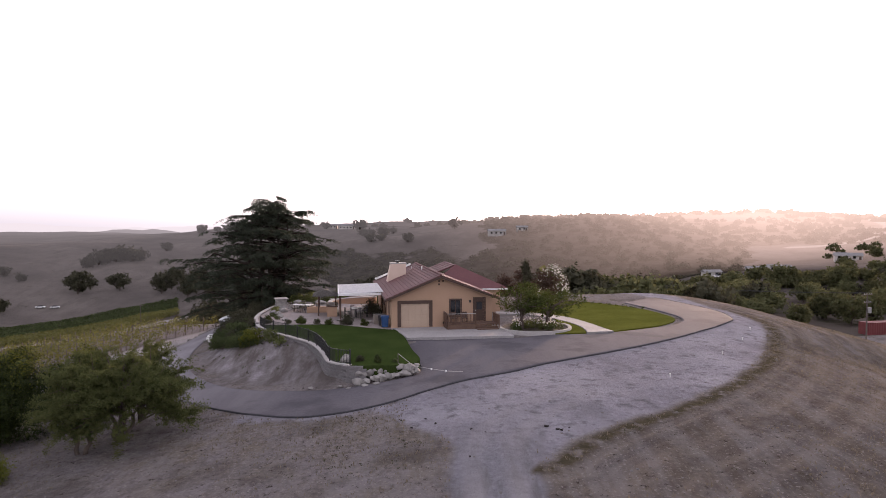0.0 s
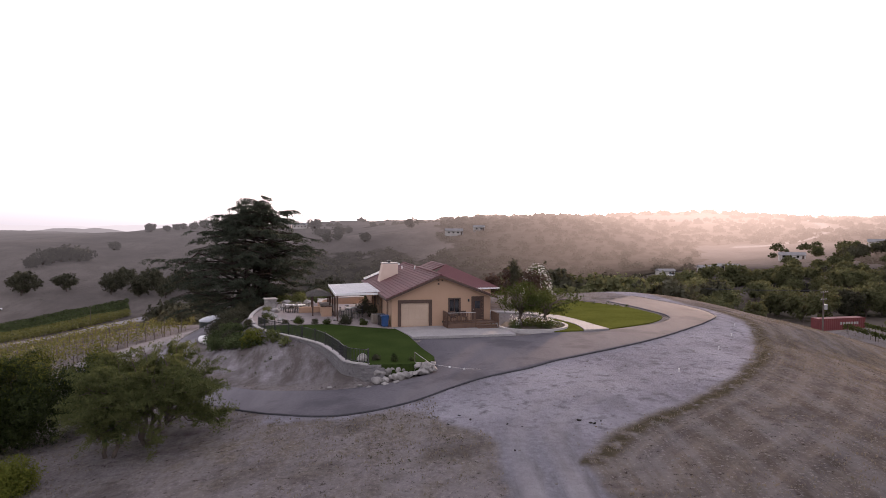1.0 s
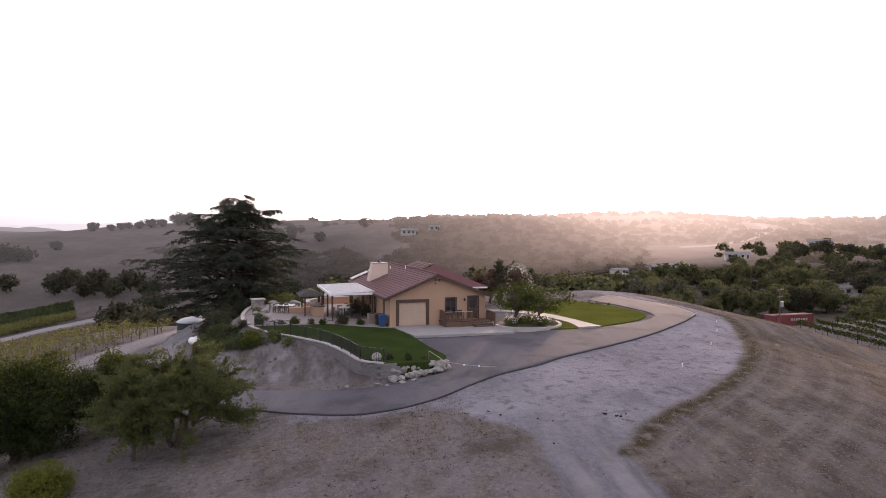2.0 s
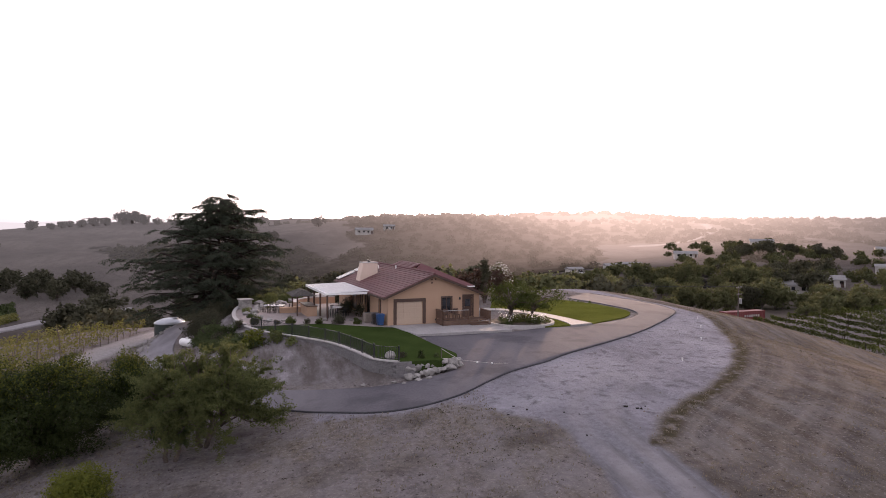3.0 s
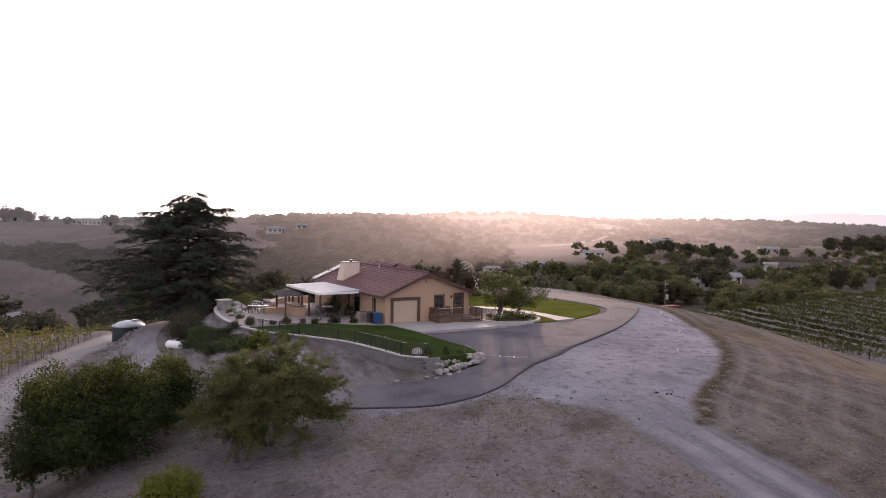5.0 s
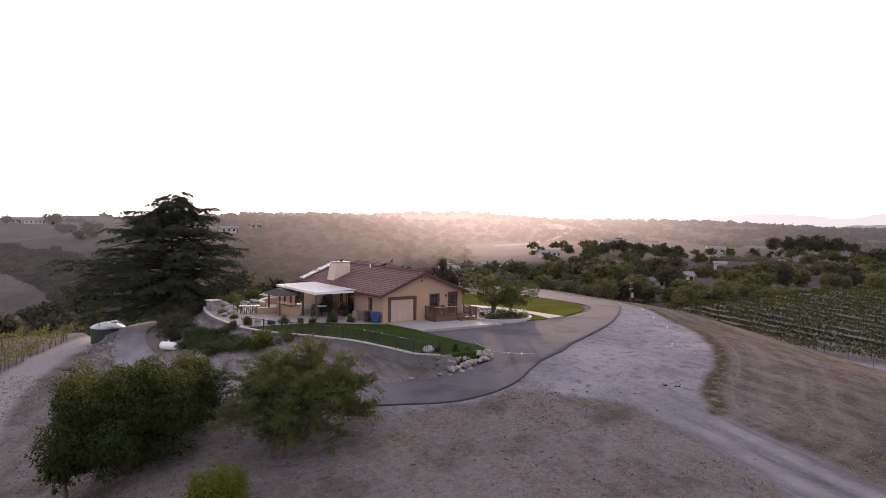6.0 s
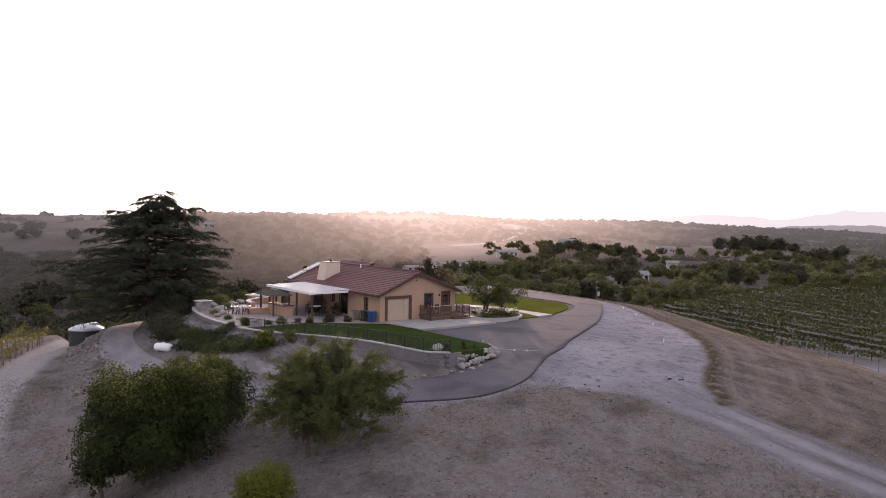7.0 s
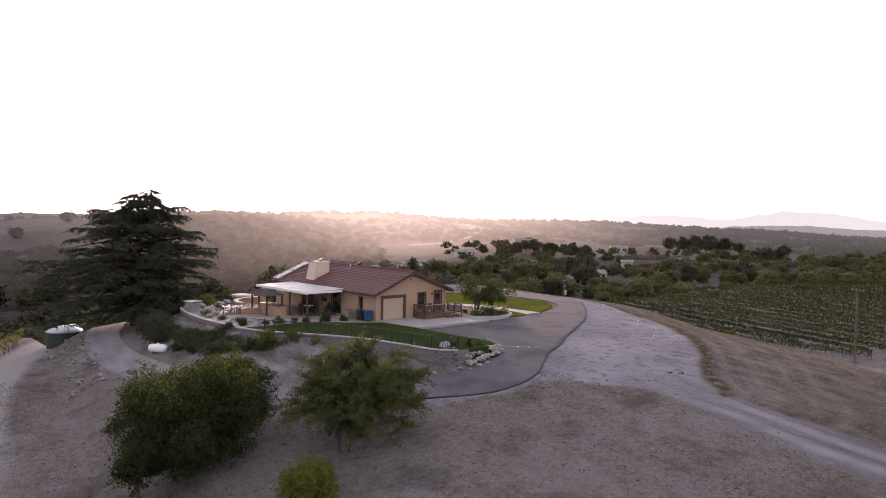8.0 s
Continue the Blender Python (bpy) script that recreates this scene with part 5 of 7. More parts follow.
PATIO_SHRUBS = []
# ---- patio: bar, seat wall, tables, boulders ----
bar = thing("outdoor_bar", HOUSE, "stucco outdoor bar counter with a dark top", "bar")
part("counter", boxed(-5.75, -4.75, 8.6, 12.3, -0.07, 0.92), M_STUCCO, bar)
part("counter", boxed(-7.9, -5.75, 12.0, 12.8, -0.07, 0.50), M_STUCCO, bar, "low stucco side bench")
part("worktop", boxed(-5.85, -4.65, 8.5, 12.4, 0.922, 0.99, 0.015), M_TRIM, bar, "dark worktop")
gz = thing("bar_canopy", HOUSE, "dark thatched canopy on posts over the bar", "canopy")
for u in (-6.6, -4.9):
    for v in (9.2, 12.2):
        part("post", boxed(u - 0.07, u + 0.07, v - 0.07, v + 0.07, -0.06, 2.05), M_TRIM, gz)
bm = bmesh.new()
lo = [bm.verts.new((u, v, 1.98)) for u, v in ((-7.2, 8.6), (-4.7, 8.6), (-4.7, 12.8), (-7.2, 12.8))]
hi = [bm.verts.new((u, v, 2.52)) for u, v in ((-6.1, 10.0), (-5.8, 10.0), (-5.8, 11.4), (-6.1, 11.4))]
for k in range(4):
    bm.faces.new((lo[k], lo[(k + 1) % 4], hi[(k + 1) % 4], hi[k]))
bm.faces.new(hi)
bm.faces.new(lo[::-1])
part("thatch", bm, M_THATCH, gz)


def round_table(u, v, r, h, label, top_m, z=-0.06):
    t = thing("round_table", HOUSE @ pose(u, v, z), label, "table")
    part("tabletop", tubed([(0, 0, h - 0.04), (0, 0, h)], r, 28), top_m, t)
    part("column", tubed([(0, 0, 0.03), (0, 0, h - 0.04)], 0.05, 10), M_BLACK, t)
    part("foot", tubed([(0, 0, 0), (0, 0, 0.04)], r * 0.5, 20), M_BLACK, t)
    return t


def patio_chair(u, v, turn, group, seat=0.45, back=0.9, z=-0.06, label="dark metal patio chair beside the table"):
    c = thing("patio_chair", HOUSE @ pose(u, v, z, 0, 0, turn), label, "chair", group)
    part("seat", boxed(-0.22, 0.22, -0.22, 0.22, seat - 0.04, seat, 0.01), M_BLACK, c)
    bm = bmesh.new()
    for x in (-0.2, -0.07, 0.07, 0.2):
        box(bm, x - 0.015, x + 0.015, 0.20, 0.225, seat, back)
    box(bm, -0.22, 0.22, 0.19, 0.235, back, back + 0.05)
    part("backrest", bm, M_BLACK, c)
    for x in (-0.19, 0.19):
        for y in (-0.19, 0.19):
            part("leg", boxed(x - 0.018, x + 0.018, y - 0.018, y + 0.018, 0, seat - 0.04), M_BLACK, c)


def ring(u, v, r, n, group, **k):
    for i in range(n):
        a = 2 * math.pi * i / n + 0.3
        patio_chair(u + r * math.cos(a), v + r * math.sin(a), math.degrees(a) - 90, group, **k)


round_table(-2.9, 7.4, 0.55, 1.02, "tall round table with a white top under the patio cover", M_WHITE)
ring(-2.9, 7.4, 0.95, 4, "stools at the tall table", seat=0.72, back=1.05, label="tall dark metal stool at the high table")
dt = thing("dining_table", HOUSE @ pose(-8.3, 13.2, -0.06, 0, 0, -25), "long pale-topped patio dining table", "table")
part("tabletop", boxed(-1.0, 1.0, -0.5, 0.5, 0.70, 0.75, 0.015), M_WHITE, dt)
for x in (-0.85, 0.85):
    for y in (-0.4, 0.4):
        part("leg", boxed(x - 0.03, x + 0.03, y - 0.03, y + 0.03, 0, 0.70), M_BLACK, dt)
for i, (x, y, a) in enumerate(((-0.6, -0.85, 180), (0.0, -0.85, 180), (0.6, -0.85, 180), (-0.6, 0.85, 0), (0.0, 0.85, 0), (0.6, 0.85, 0), (1.4, 0, -90), (-1.4, 0, 90))):
    q = pose(-8.3, 13.2, 0, 0, 0, -25) @ Vector((x, y, 0))
    patio_chair(q.x, q.y, a - 25, "chairs round the dining table")
seat_line = catmull([(-12.7, 75.6), (-12.7, 77.6), (-11.6, 79.7), (-9.4, 81.0), (-7.6, 81.2)], 6)
sw_ = thing("seat_wall", pose(-11.6, 79, 0), "low curved stucco seat wall with a pale cap", "seat wall")
si = sw_.matrix_basis.inverted()
for nm, args, mt in (("wall", (0.20, -0.3, 0.46), M_STUCCO), ("coping", (0.25, 0.462, 0.54), M_COPING)):
    o = part(nm, strip_along(walk_line(seat_line, 0.4), *args), mt)
    o.parent, o.matrix_parent_inverse = sw_, si
pil = thing("stone_pillar", pose(-18.0, 75.0, -0.1, 0, 0, 20), "squat stone pillar with a pale cap on the patio's edge", "pillar")
for c in range(4):
    for i in range(4):
        a = i * 90 + (c % 2) * 45
        b_ = part("stone", boxed(-0.55 + 0.0, 0.55, 0.30, 0.58, c * 0.26, c * 0.26 + 0.25, 0.02, m=pose(0, 0, 0, 0, 0, i * 90 + (3 if c % 2 else -3))), M_STONE, pil)
part("cap", boxed(-0.72, 0.72, -0.72, 0.72, 1.04, 1.13, 0.02), M_COPING, pil)
for i, (x, y, r) in enumerate(((-17.3, 72.8, 0.7), (-16.8, 71.2, 0.6), (-16.4, 74.2, 0.8), (-15.2, 76.0, 0.75), (-17.6, 69.8, 0.5), (-16.9, 68.6, 0.55), (-14.2, 78.4, 0.8), (-16.6, 77.6, 0.8), (-16.1, 66.9, 0.45), (-15.2, 64.9, 0.4), (-14.0, 64.3, 0.3), (-13.0, 80.2, 0.7), (-6.9, 63.6, 0.28), (-7.6, 63.9, 0.22), (-10.0, 64.4, 0.25))):
    boulder(x, y, r, 0.6, z=r * 0.15, label="rounded boulder in the patio's rock bed")
for i, (x, y, r, h) in enumerate(((-17.6, 71.0, 0.7, 0.8), (-17.0, 67.6, 0.6, 0.6), (-15.6, 74.9, 0.8, 0.9), (-16.2, 65.6, 0.5, 0.5), (-15.4, 79.2, 1.3, 1.7), (-12.5, 82.0, 1.1, 2.0), (-17.2, 79.5, 1.4, 1.3))):
    PATIO_SHRUBS.append((x, y, r, h))
spa = thing("round_spa", pose(-10.2, 84.0, -0.1), "round raised spa with a pale cover", "spa")
part("body", lathe([(1.5, -1.2), (1.5, 0.42), (1.45, 0.46)], 32), M_STUCCO, spa)
part("cover", lathe([(1.56, 0.462), (1.56, 0.54), (1.4, 0.60), (0.1, 0.64)], 32), M_COPING, spa, smooth=True)

# ---- trees and shrubs ----
def limb(bm, a, b, r0, r1, rng, sag=0.0, n=4):
    a, b = Vector(a), Vector(b)
    pts = []
    for k in range(n + 1):
        f = k / n
        p = a.lerp(b, f)
        if 0 < k < n:
            p += Vector(rng.normal(size=3)) * (b - a).length * 0.05
        p.z += sag * math.sin(math.pi * f)
        pts.append(p)
    tube(bm, pts, [r0 + (r1 - r0) * k / n for k in range(n + 1)], 7)
    return pts


def leafy_tree(name, m, height_, spread, base_h, leaf, label, category, seed, leaf_size=0.2, per=420, stems=1, clumps=55, aspect=0.5, group="", flat=0.8, clump_r=0.75, lean=(0, 0), young=None):
    """A tree with limbs and a crown of leaf clumps; spread: half widths in x and y; young: yellower leaves that paint a
    sunlit top.
    """
    rng = np.random.default_rng(seed)
    t = thing(name, m, label, category, group)
    bm = bmesh.new()
    rad = 0.05 + 0.028 * height_
    cz = (height_ + base_h) / 2
    half = (height_ - base_h) / 2
    centres, radii = [], []
    for k in range(clumps):
        d = sphere_dirs(rng, 1)[0]
        f = rng.uniform(0.35, 1.0) ** 0.6
        wob = 1 + 0.22 * math.sin(3 * math.atan2(d[1], d[0]) + seed) + 0.12 * math.sin(5 * d[2] + seed * 2)
        r = clump_r * rng.uniform(0.6, 1.25)
        c = np.array((lean[0] + d[0] * (spread[0] - r * 0.6) * f * wob, lean[1] + d[1] * (spread[1] - r * 0.6) * f * wob, cz + d[2] * (half - r * 0.5) * f))
        centres.append(c)
        radii.append(r)
    forks = []
    for s_ in range(stems):
        a = 2 * math.pi * s_ / max(stems, 1) + seed
        foot = Vector((0.18 * math.cos(a), 0.18 * math.sin(a), -0.25)) if stems > 1 else Vector((0, 0, -0.25))
        topp = Vector((lean[0] * 0.5 + 0.5 * math.cos(a) * (stems > 1), lean[1] * 0.5 + 0.5 * math.sin(a) * (stems > 1), base_h + half * 0.5))
        limb(bm, foot, topp, rad, rad * 0.6, rng)
        forks.append(topp)
    for k in range(min(clumps, 22)):
        f0 = forks[k % len(forks)]
        limb(bm, f0 - Vector((0, 0, rng.uniform(0, half * 0.5))), centres[k], rad * 0.42, 0.012, rng, 0.1)
    part("trunk", bm, M_BARK, t, smooth=True)
    v = clump_leaves(rng, np.array(centres), radii, per, leaf_size, flat, aspect)
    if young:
        # upper leaves turn yellow to paint sunlight on the crown
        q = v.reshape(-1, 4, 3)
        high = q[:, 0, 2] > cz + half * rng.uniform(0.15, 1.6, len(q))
        part_mesh("young_leaves", leaf_mesh("young_leaves", q[high].reshape(-1, 3)), young, t, "yellowish leaves that paint the crown's sunlit top")
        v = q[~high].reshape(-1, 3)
    part_mesh("crown", leaf_mesh("crown", v), leaf, t)
    return t


def sprays(rng, starts, ends, n, length, width, droop, spread_):
    """Narrow leaves ranged along drooping twigs."""
    out = []
    for a, b in zip(starts, ends):
        f = rng.uniform(0.1, 1.08, n)
        d = b - a
        L = np.linalg.norm(d)
        p = a + d * f[:, None] + rng.normal(size=(n, 3)) * spread_ * L * np.array((1, 1, 0.55))
        p[:, 2] -= droop * L * f ** 2
        dirs = d / L + rng.normal(size=(n, 3)) * 0.55 + np.array((0, 0, -0.35))
        nrm = np.cross(dirs, rng.normal(size=(n, 3)))
        s = length * rng.uniform(0.6, 1.4, n)
        out.append(quads(p, nrm, s, s * width, ups=np.cross(nrm, dirs), rng=rng))
    return np.concatenate(out)


def feathery_tree(x, y, label):
    rng = np.random.default_rng(5)
    t = thing("tree", pose(x, y, ground_at(x, y)), label, "tree")
    bm = bmesh.new()
    starts, ends = [], []
    for s_ in range(4):
        a = 2 * math.pi * s_ / 4 + 0.4
        top_ = Vector((0.9 * math.cos(a), 0.9 * math.sin(a), 1.9 + 0.3 * s_))
        limb(bm, (0.1 * math.cos(a), 0.1 * math.sin(a), -0.2), top_, 0.13, 0.08, rng)
        for k in range(26):
            b = a + rng.uniform(-0.9, 0.9)
            z = 0.7 + 4.6 * rng.beta(1.5, 1.25)
            R = rng.uniform(0.45, 1.0) ** 0.7 * 4.25 * math.sqrt(max(0.10, 1 - ((z - 1.7) / 3.85) ** 2))
            e = Vector((R * math.cos(b), R * math.sin(b), z))
            limb(bm, top_ - Vector((0, 0, rng.uniform(0, 1.0))), e, 0.055, 0.015, rng, 0.2)
            for q in range(15):
                st = np.array(top_.lerp(e, rng.uniform(0.35, 1.0)))
                out = np.array((math.cos(b), math.sin(b), 0.55)) + rng.normal(size=3) * 0.65
                starts.append(st)
                ends.append(st + out / np.linalg.norm(out) * rng.uniform(0.5, 1.3))
    part("trunk", bm, M_BARK, t, "several dark slanting stems", smooth=True)
    v = sprays(rng, starts, ends, 84, 0.145, 0.30, 0.22, 0.10)
    part_mesh("crown", leaf_mesh("crown", v), L_FEATHER, t)
    return t


def cedar(x, y, base):
    rng = np.random.default_rng(12)
    t = thing("cedar_tree", pose(x, y, base), "large dark spreading cedar with tiered drooping branches", "tree")
    bm = bmesh.new()
    H = 11.5 - base
    lead = []
    for dx, dy, top_, r in ((-0.9, 0.2, H - 0.6, 0.42), (1.3, -0.3, H - 0.35, 0.40), (0.1, 0.5, H, 0.36), (2.3, 0.1, H - 2.0, 0.28), (-2.6, 0.3, H - 3.4, 0.3)):
        pts = [(0.15 * dx, 0.15 * dy, -0.5), (0.3 * dx, 0.3 * dy, 1.6), (0.75 * dx, 0.75 * dy, 4.5), (dx, dy, 8.5), (dx * 1.05, dy, top_)]
        tube(bm, pts, [r * 1.25, r, r * 0.8, r * 0.4, 0.04], 9)
        lead.append(pts)
    starts, ends = [], []

    def width_at(z, a):
        """Reach of the branches by height: broad low tiers to the west, a wide flat top."""
        f = z / H
        west = np.interp(f, [0.12, 0.20, 0.36, 0.54, 0.60, 0.72, 0.88, 0.95, 1.0], [5.0, 8.4, 9.8, 10.0, 6.8, 6.0, 4.6, 2.6, 0.8])
        east = np.interp(f, [0.12, 0.20, 0.36, 0.54, 0.70, 0.80, 0.88, 0.95, 1.0], [3.0, 4.0, 6.6, 7.9, 7.4, 6.0, 4.4, 2.6, 0.8])
        w = 0.5 - 0.5 * math.cos(a)
        return 1.12 * (west * w + east * (1 - w))

    tiers = np.concatenate([np.linspace(0.20, 0.985, 17)])
    for ti, f in enumerate(tiers):
        z0 = f * H
        nb = 12 if f < 0.8 else 15
        for k in range(nb):
            a = 2 * math.pi * (k + 0.37 * ti) / nb + rng.uniform(-0.25, 0.25)
            R = width_at(z0, a) * rng.uniform(0.55, 1.1)
            L = lead[rng.integers(0, 4)]
            zz = z0 + rng.uniform(-0.75, 0.6) * (1.0 if f < 0.8 else 1.5)
            foot = Vector((np.interp(zz, [q[2] for q in L], [q[0] for q in L]), np.interp(zz, [q[2] for q in L], [q[1] for q in L]), zz - 0.06 * R))
            tip = Vector((R * math.cos(a), R * math.sin(a) * 0.92, zz + rng.uniform(-0.35, 0.55) + np.interp(f, [0.2, 0.45, 0.8, 1.0], [-0.14, -0.03, 0.0, 0.12]) * R))
            limb(bm, foot, tip, 0.05 + 0.011 * R, 0.012, rng, 0.25, 4)
            n = int(6 + R * 2.6) if f < 0.8 else int(11 + R * 2.6)
            for q in range(n):
                g = rng.uniform(0.28, 1.0)
                p = np.array(foot.lerp(tip, g))
                p[2] += 0.25 * math.sin(math.pi * g)
                side = a + rng.choice((-1, 1)) * rng.uniform(0.25, 1.25)
                ln = rng.uniform(0.6, 1.5)
                starts.append(p)
                ends.append(p + np.array((math.cos(side), math.sin(side), rng.uniform(-0.12, 0.10))) * ln)
    part("trunk", bm, M_DARKBARK, t, "dark forked trunk and limbs", smooth=True)
    v = sprays(rng, starts, ends, 36, 0.27, 0.20, 0.34, 0.075)
    part_mesh("crown", leaf_mesh("crown", v), L_CEDAR, t)
    return t


def shrub(x, y, r, h, leaf, label, seed, z=None, leaf_size=0.12, per=700, name="shrub", category="shrub", group="", clumps=None, base_frac=0.0, shaggy=0.38):
    """A low bush: short stems under a crown of clumps down to the ground."""
    rng = np.random.default_rng(seed)
    z = ground_at(x, y) - 0.03 if z is None else z
    t = thing(name, pose(x, y, z), label, category, group)
    n = clumps or int(8 + 14 * r)
    cs, rs = [], []
    for k in range(n):
        d = sphere_dirs(rng, 1)[0]
        f = rng.uniform(0.2, 1) ** 0.6
        cr = 0.36 * min(r, h) * rng.uniform(0.7, 1.25)
        cs.append(np.array((d[0] * (r - cr) * f, d[1] * (r - cr) * f, h * base_frac + cr * 0.5 + (abs(d[2]) * f) * max(0.02, h * (1 - base_frac) - cr * 1.4))))
        rs.append(cr)
    bm = bmesh.new()
    for k in range(min(6, n)):
        limb(bm, (0.05 * k - 0.12, 0.04 * (k % 3) - 0.05, -0.1), cs[k], 0.02 + 0.012 * r, 0.008, rng, 0, 3)
    part("stems", bm, M_BARK, t)
    part_mesh("crown", leaf_mesh("crown", clump_leaves(rng, np.array(cs), rs, per, leaf_size, 0.9, 0.5, shaggy)), leaf, t)
    return t


cedar(-21.6, 83.6, -2.9)
feathery_tree(-17.9, 37.3, "feathery grey-green tree with several stems on the dry slope")
leafy_tree("tree", pose(-19.4, 35.9, ground_at(-19.4, 35.9)), 3.0, (1.45, 1.3), 0.8, L_SHRUB, "small light-leaved young tree with a low crown", "tree", 3, 0.15, 480, 2, 34, clump_r=0.5)
# both dark trees get their sunlit tops painted in yellow leaves
TA = pose(-27.0, 39.6, ground_at(-27.0, 39.6) - 0.1)
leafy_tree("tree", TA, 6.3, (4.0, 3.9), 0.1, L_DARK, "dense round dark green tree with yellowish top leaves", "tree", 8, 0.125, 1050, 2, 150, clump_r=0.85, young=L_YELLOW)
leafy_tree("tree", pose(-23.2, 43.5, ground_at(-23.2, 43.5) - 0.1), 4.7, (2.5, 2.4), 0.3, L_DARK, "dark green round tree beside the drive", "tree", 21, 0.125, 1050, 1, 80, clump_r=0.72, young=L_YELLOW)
leafy_tree("tree", pose(-29.4, 38.6, ground_at(-29.4, 38.6)), 2.8, (1.4, 1.3), 0.9, L_DARK, "small dark green tree with a thin trunk", "tree", 27, 0.2, 380, 1, 22, clump_r=0.55)
shrub(-22.8, 32.6, 1.7, 2.1, L_YELLOW, "yellow-green bushy shrub on the bare slope", 41, leaf_size=0.11, per=900, clumps=44)
# shrubs on the bank below the wall
shrub(-16.3, 57.3, 1.25, 2.1, L_YELLOW, "large-leaved yellow-green shrub against the wall", 42, z=ground_at(-17.0, 57.0) - 0.1, leaf_size=0.2, per=420)
for i, (x, y, r, h, lf, lab) in enumerate((
        (-19.6, 60.2, 1.9, 1.3, L_SHRUB, "sprawling grey-green shrub on the bank"), (-20.6, 63.6, 1.8, 1.3, L_SHRUB, "sprawling grey-green shrub on the bank"),
        (-22.0, 70.2, 1.9, 1.9, L_OAK, "dense dark shrub on the bank beside the drive"), (-21.6, 73.8, 2.2, 2.2, L_OAK, "dense dark shrub on the bank beside the drive"),
        (-20.6, 67.0, 1.5, 1.2, L_SHRUB, "sprawling grey-green shrub on the bank"), (-18.0, 58.6, 1.4, 1.2, L_SHRUB, "sprawling grey-green shrub on the bank"),
        (-14.5, 56.3, 0.9, 1.3, L_FEATHER, "thin straggly shrub at the foot of the wall"), (-13.2, 54.6, 0.7, 1.1, L_FEATHER, "thin straggly shrub at the foot of the wall"),
        (-21.0, 78.0, 2.4, 2.6, L_OAK, "dense dark shrub behind the garden wall"), (-18.0, 83.5, 2.6, 2.4, L_OAK, "dense dark shrub behind the garden wall"),
        (-21.6, 65.2, 0.9, 0.9, L_SHRUB, "low grey-green shrub beside the propane tank"), (-14.0, 84.5, 2.2, 2.6, L_SHRUB, "leafy green shrub behind the patio"))):
    shrub(x, y, r, h, lf, lab, 50 + i, leaf_size=0.15, per=480)
for i in range(34):
    f = i / 33
    x, y = -16.4 - 4.8 * f + rnd.uniform(-0.9, 0.7), 56.4 + 13 * f + rnd.uniform(-0.9, 0.9)
    shrub(x, y, rnd.uniform(1.0, 1.6), rnd.uniform(0.45, 0.8), L_SHRUB if i % 3 else L_DARK, "low spreading green ground cover on the bank", 600 + i, leaf_size=0.13, per=420, name="ground_cover", category="ground cover", group="ground cover on the bank", clumps=18)
for i in range(26):
    x, y = -16.5 + rnd.uniform(-4.5, 5.5), 52.5 + rnd.uniform(-3.5, 5.5)
    if line_distance(np.array([x]), np.array([y]), WALL)[0][0] > -0.6:
        continue
    shrub(x, y, rnd.uniform(0.15, 0.35), rnd.uniform(0.15, 0.35), L_SHRUB if i % 3 else L_OAK, "small low plant on the bare bank", 80 + i, leaf_size=0.09, per=900, name="small_plant", category="plant", group="plants on the bank", clumps=5)
for i in range(12):
    f = i / 11
    x, y = -19.6 - 2.2 * f + rnd.uniform(-0.5, 0.5), 63.0 + 13 * f + rnd.uniform(-0.6, 0.6)
    shrub(x, y, rnd.uniform(1.0, 1.6), rnd.uniform(0.7, 1.2), L_SHRUB if i % 3 else L_OAK, "sprawling olive-green shrub below the garden wall", 700 + i, leaf_size=0.13, per=420, group="shrubs below the wall")
# clipped bushes between lawn and patio
for i, (u, v, r) in enumerate(((-11.2, 4.9, 0.50), (-9.3, 4.4, 0.36), (-8.1, 4.2, 0.50), (-6.6, 3.9, 0.36), (-5.5, 3.6, 0.40), (-3.9, 2.9, 0.62), (-2.3, 2.1, 0.42), (-12.6, 4.8, 0.4))):
    x, y = hp(u, v)
    shrub(x, y, r * 1.3, r * 1.9, L_OAK if i % 2 else L_GARDEN, "small clipped round bush edging the lawn", 110 + i, z=-0.12, leaf_size=0.07, per=2200, clumps=26, shaggy=0.0, name="clipped_bush", category="bush", group="clipped bushes by the lawn")
for i, (u, v, r, h) in enumerate(((-0.9, 6.6, 0.85, 1.8), (-1.4, 10.2, 1.15, 2.2))):
    x, y = hp(u, v)
    shrub(x, y, r, h, L_OAK, "dark rounded shrub against the house wall", 130 + i, z=-0.08, leaf_size=0.09, per=1200)
shrub(-5.6, 45.6, 0.4, 0.55, L_OAK, "small dark bush behind the boulders", 140, z=-0.1, leaf_size=0.08, per=1500, clumps=20, shaggy=0.1)
shrub(-4.4, 45.2, 0.42, 0.75, L_DARK, "small dark green bush behind the boulders", 141, z=-0.15, leaf_size=0.08, per=1500, clumps=20, shaggy=0.1)
shrub(-3.2, 45.4, 0.3, 0.45, L_SHRUB, "small grey-green bush behind the boulders", 142, z=-0.15, leaf_size=0.08, per=1500, clumps=20, shaggy=0.1)
for i, (x, y, r, h) in enumerate(PATIO_SHRUBS):
    shrub(x, y, r, h, L_SHRUB if i % 2 else L_FEATHER, "grey-green shrub in the patio's rock bed", 900 + i, z=-0.08, leaf_size=0.11, per=700)
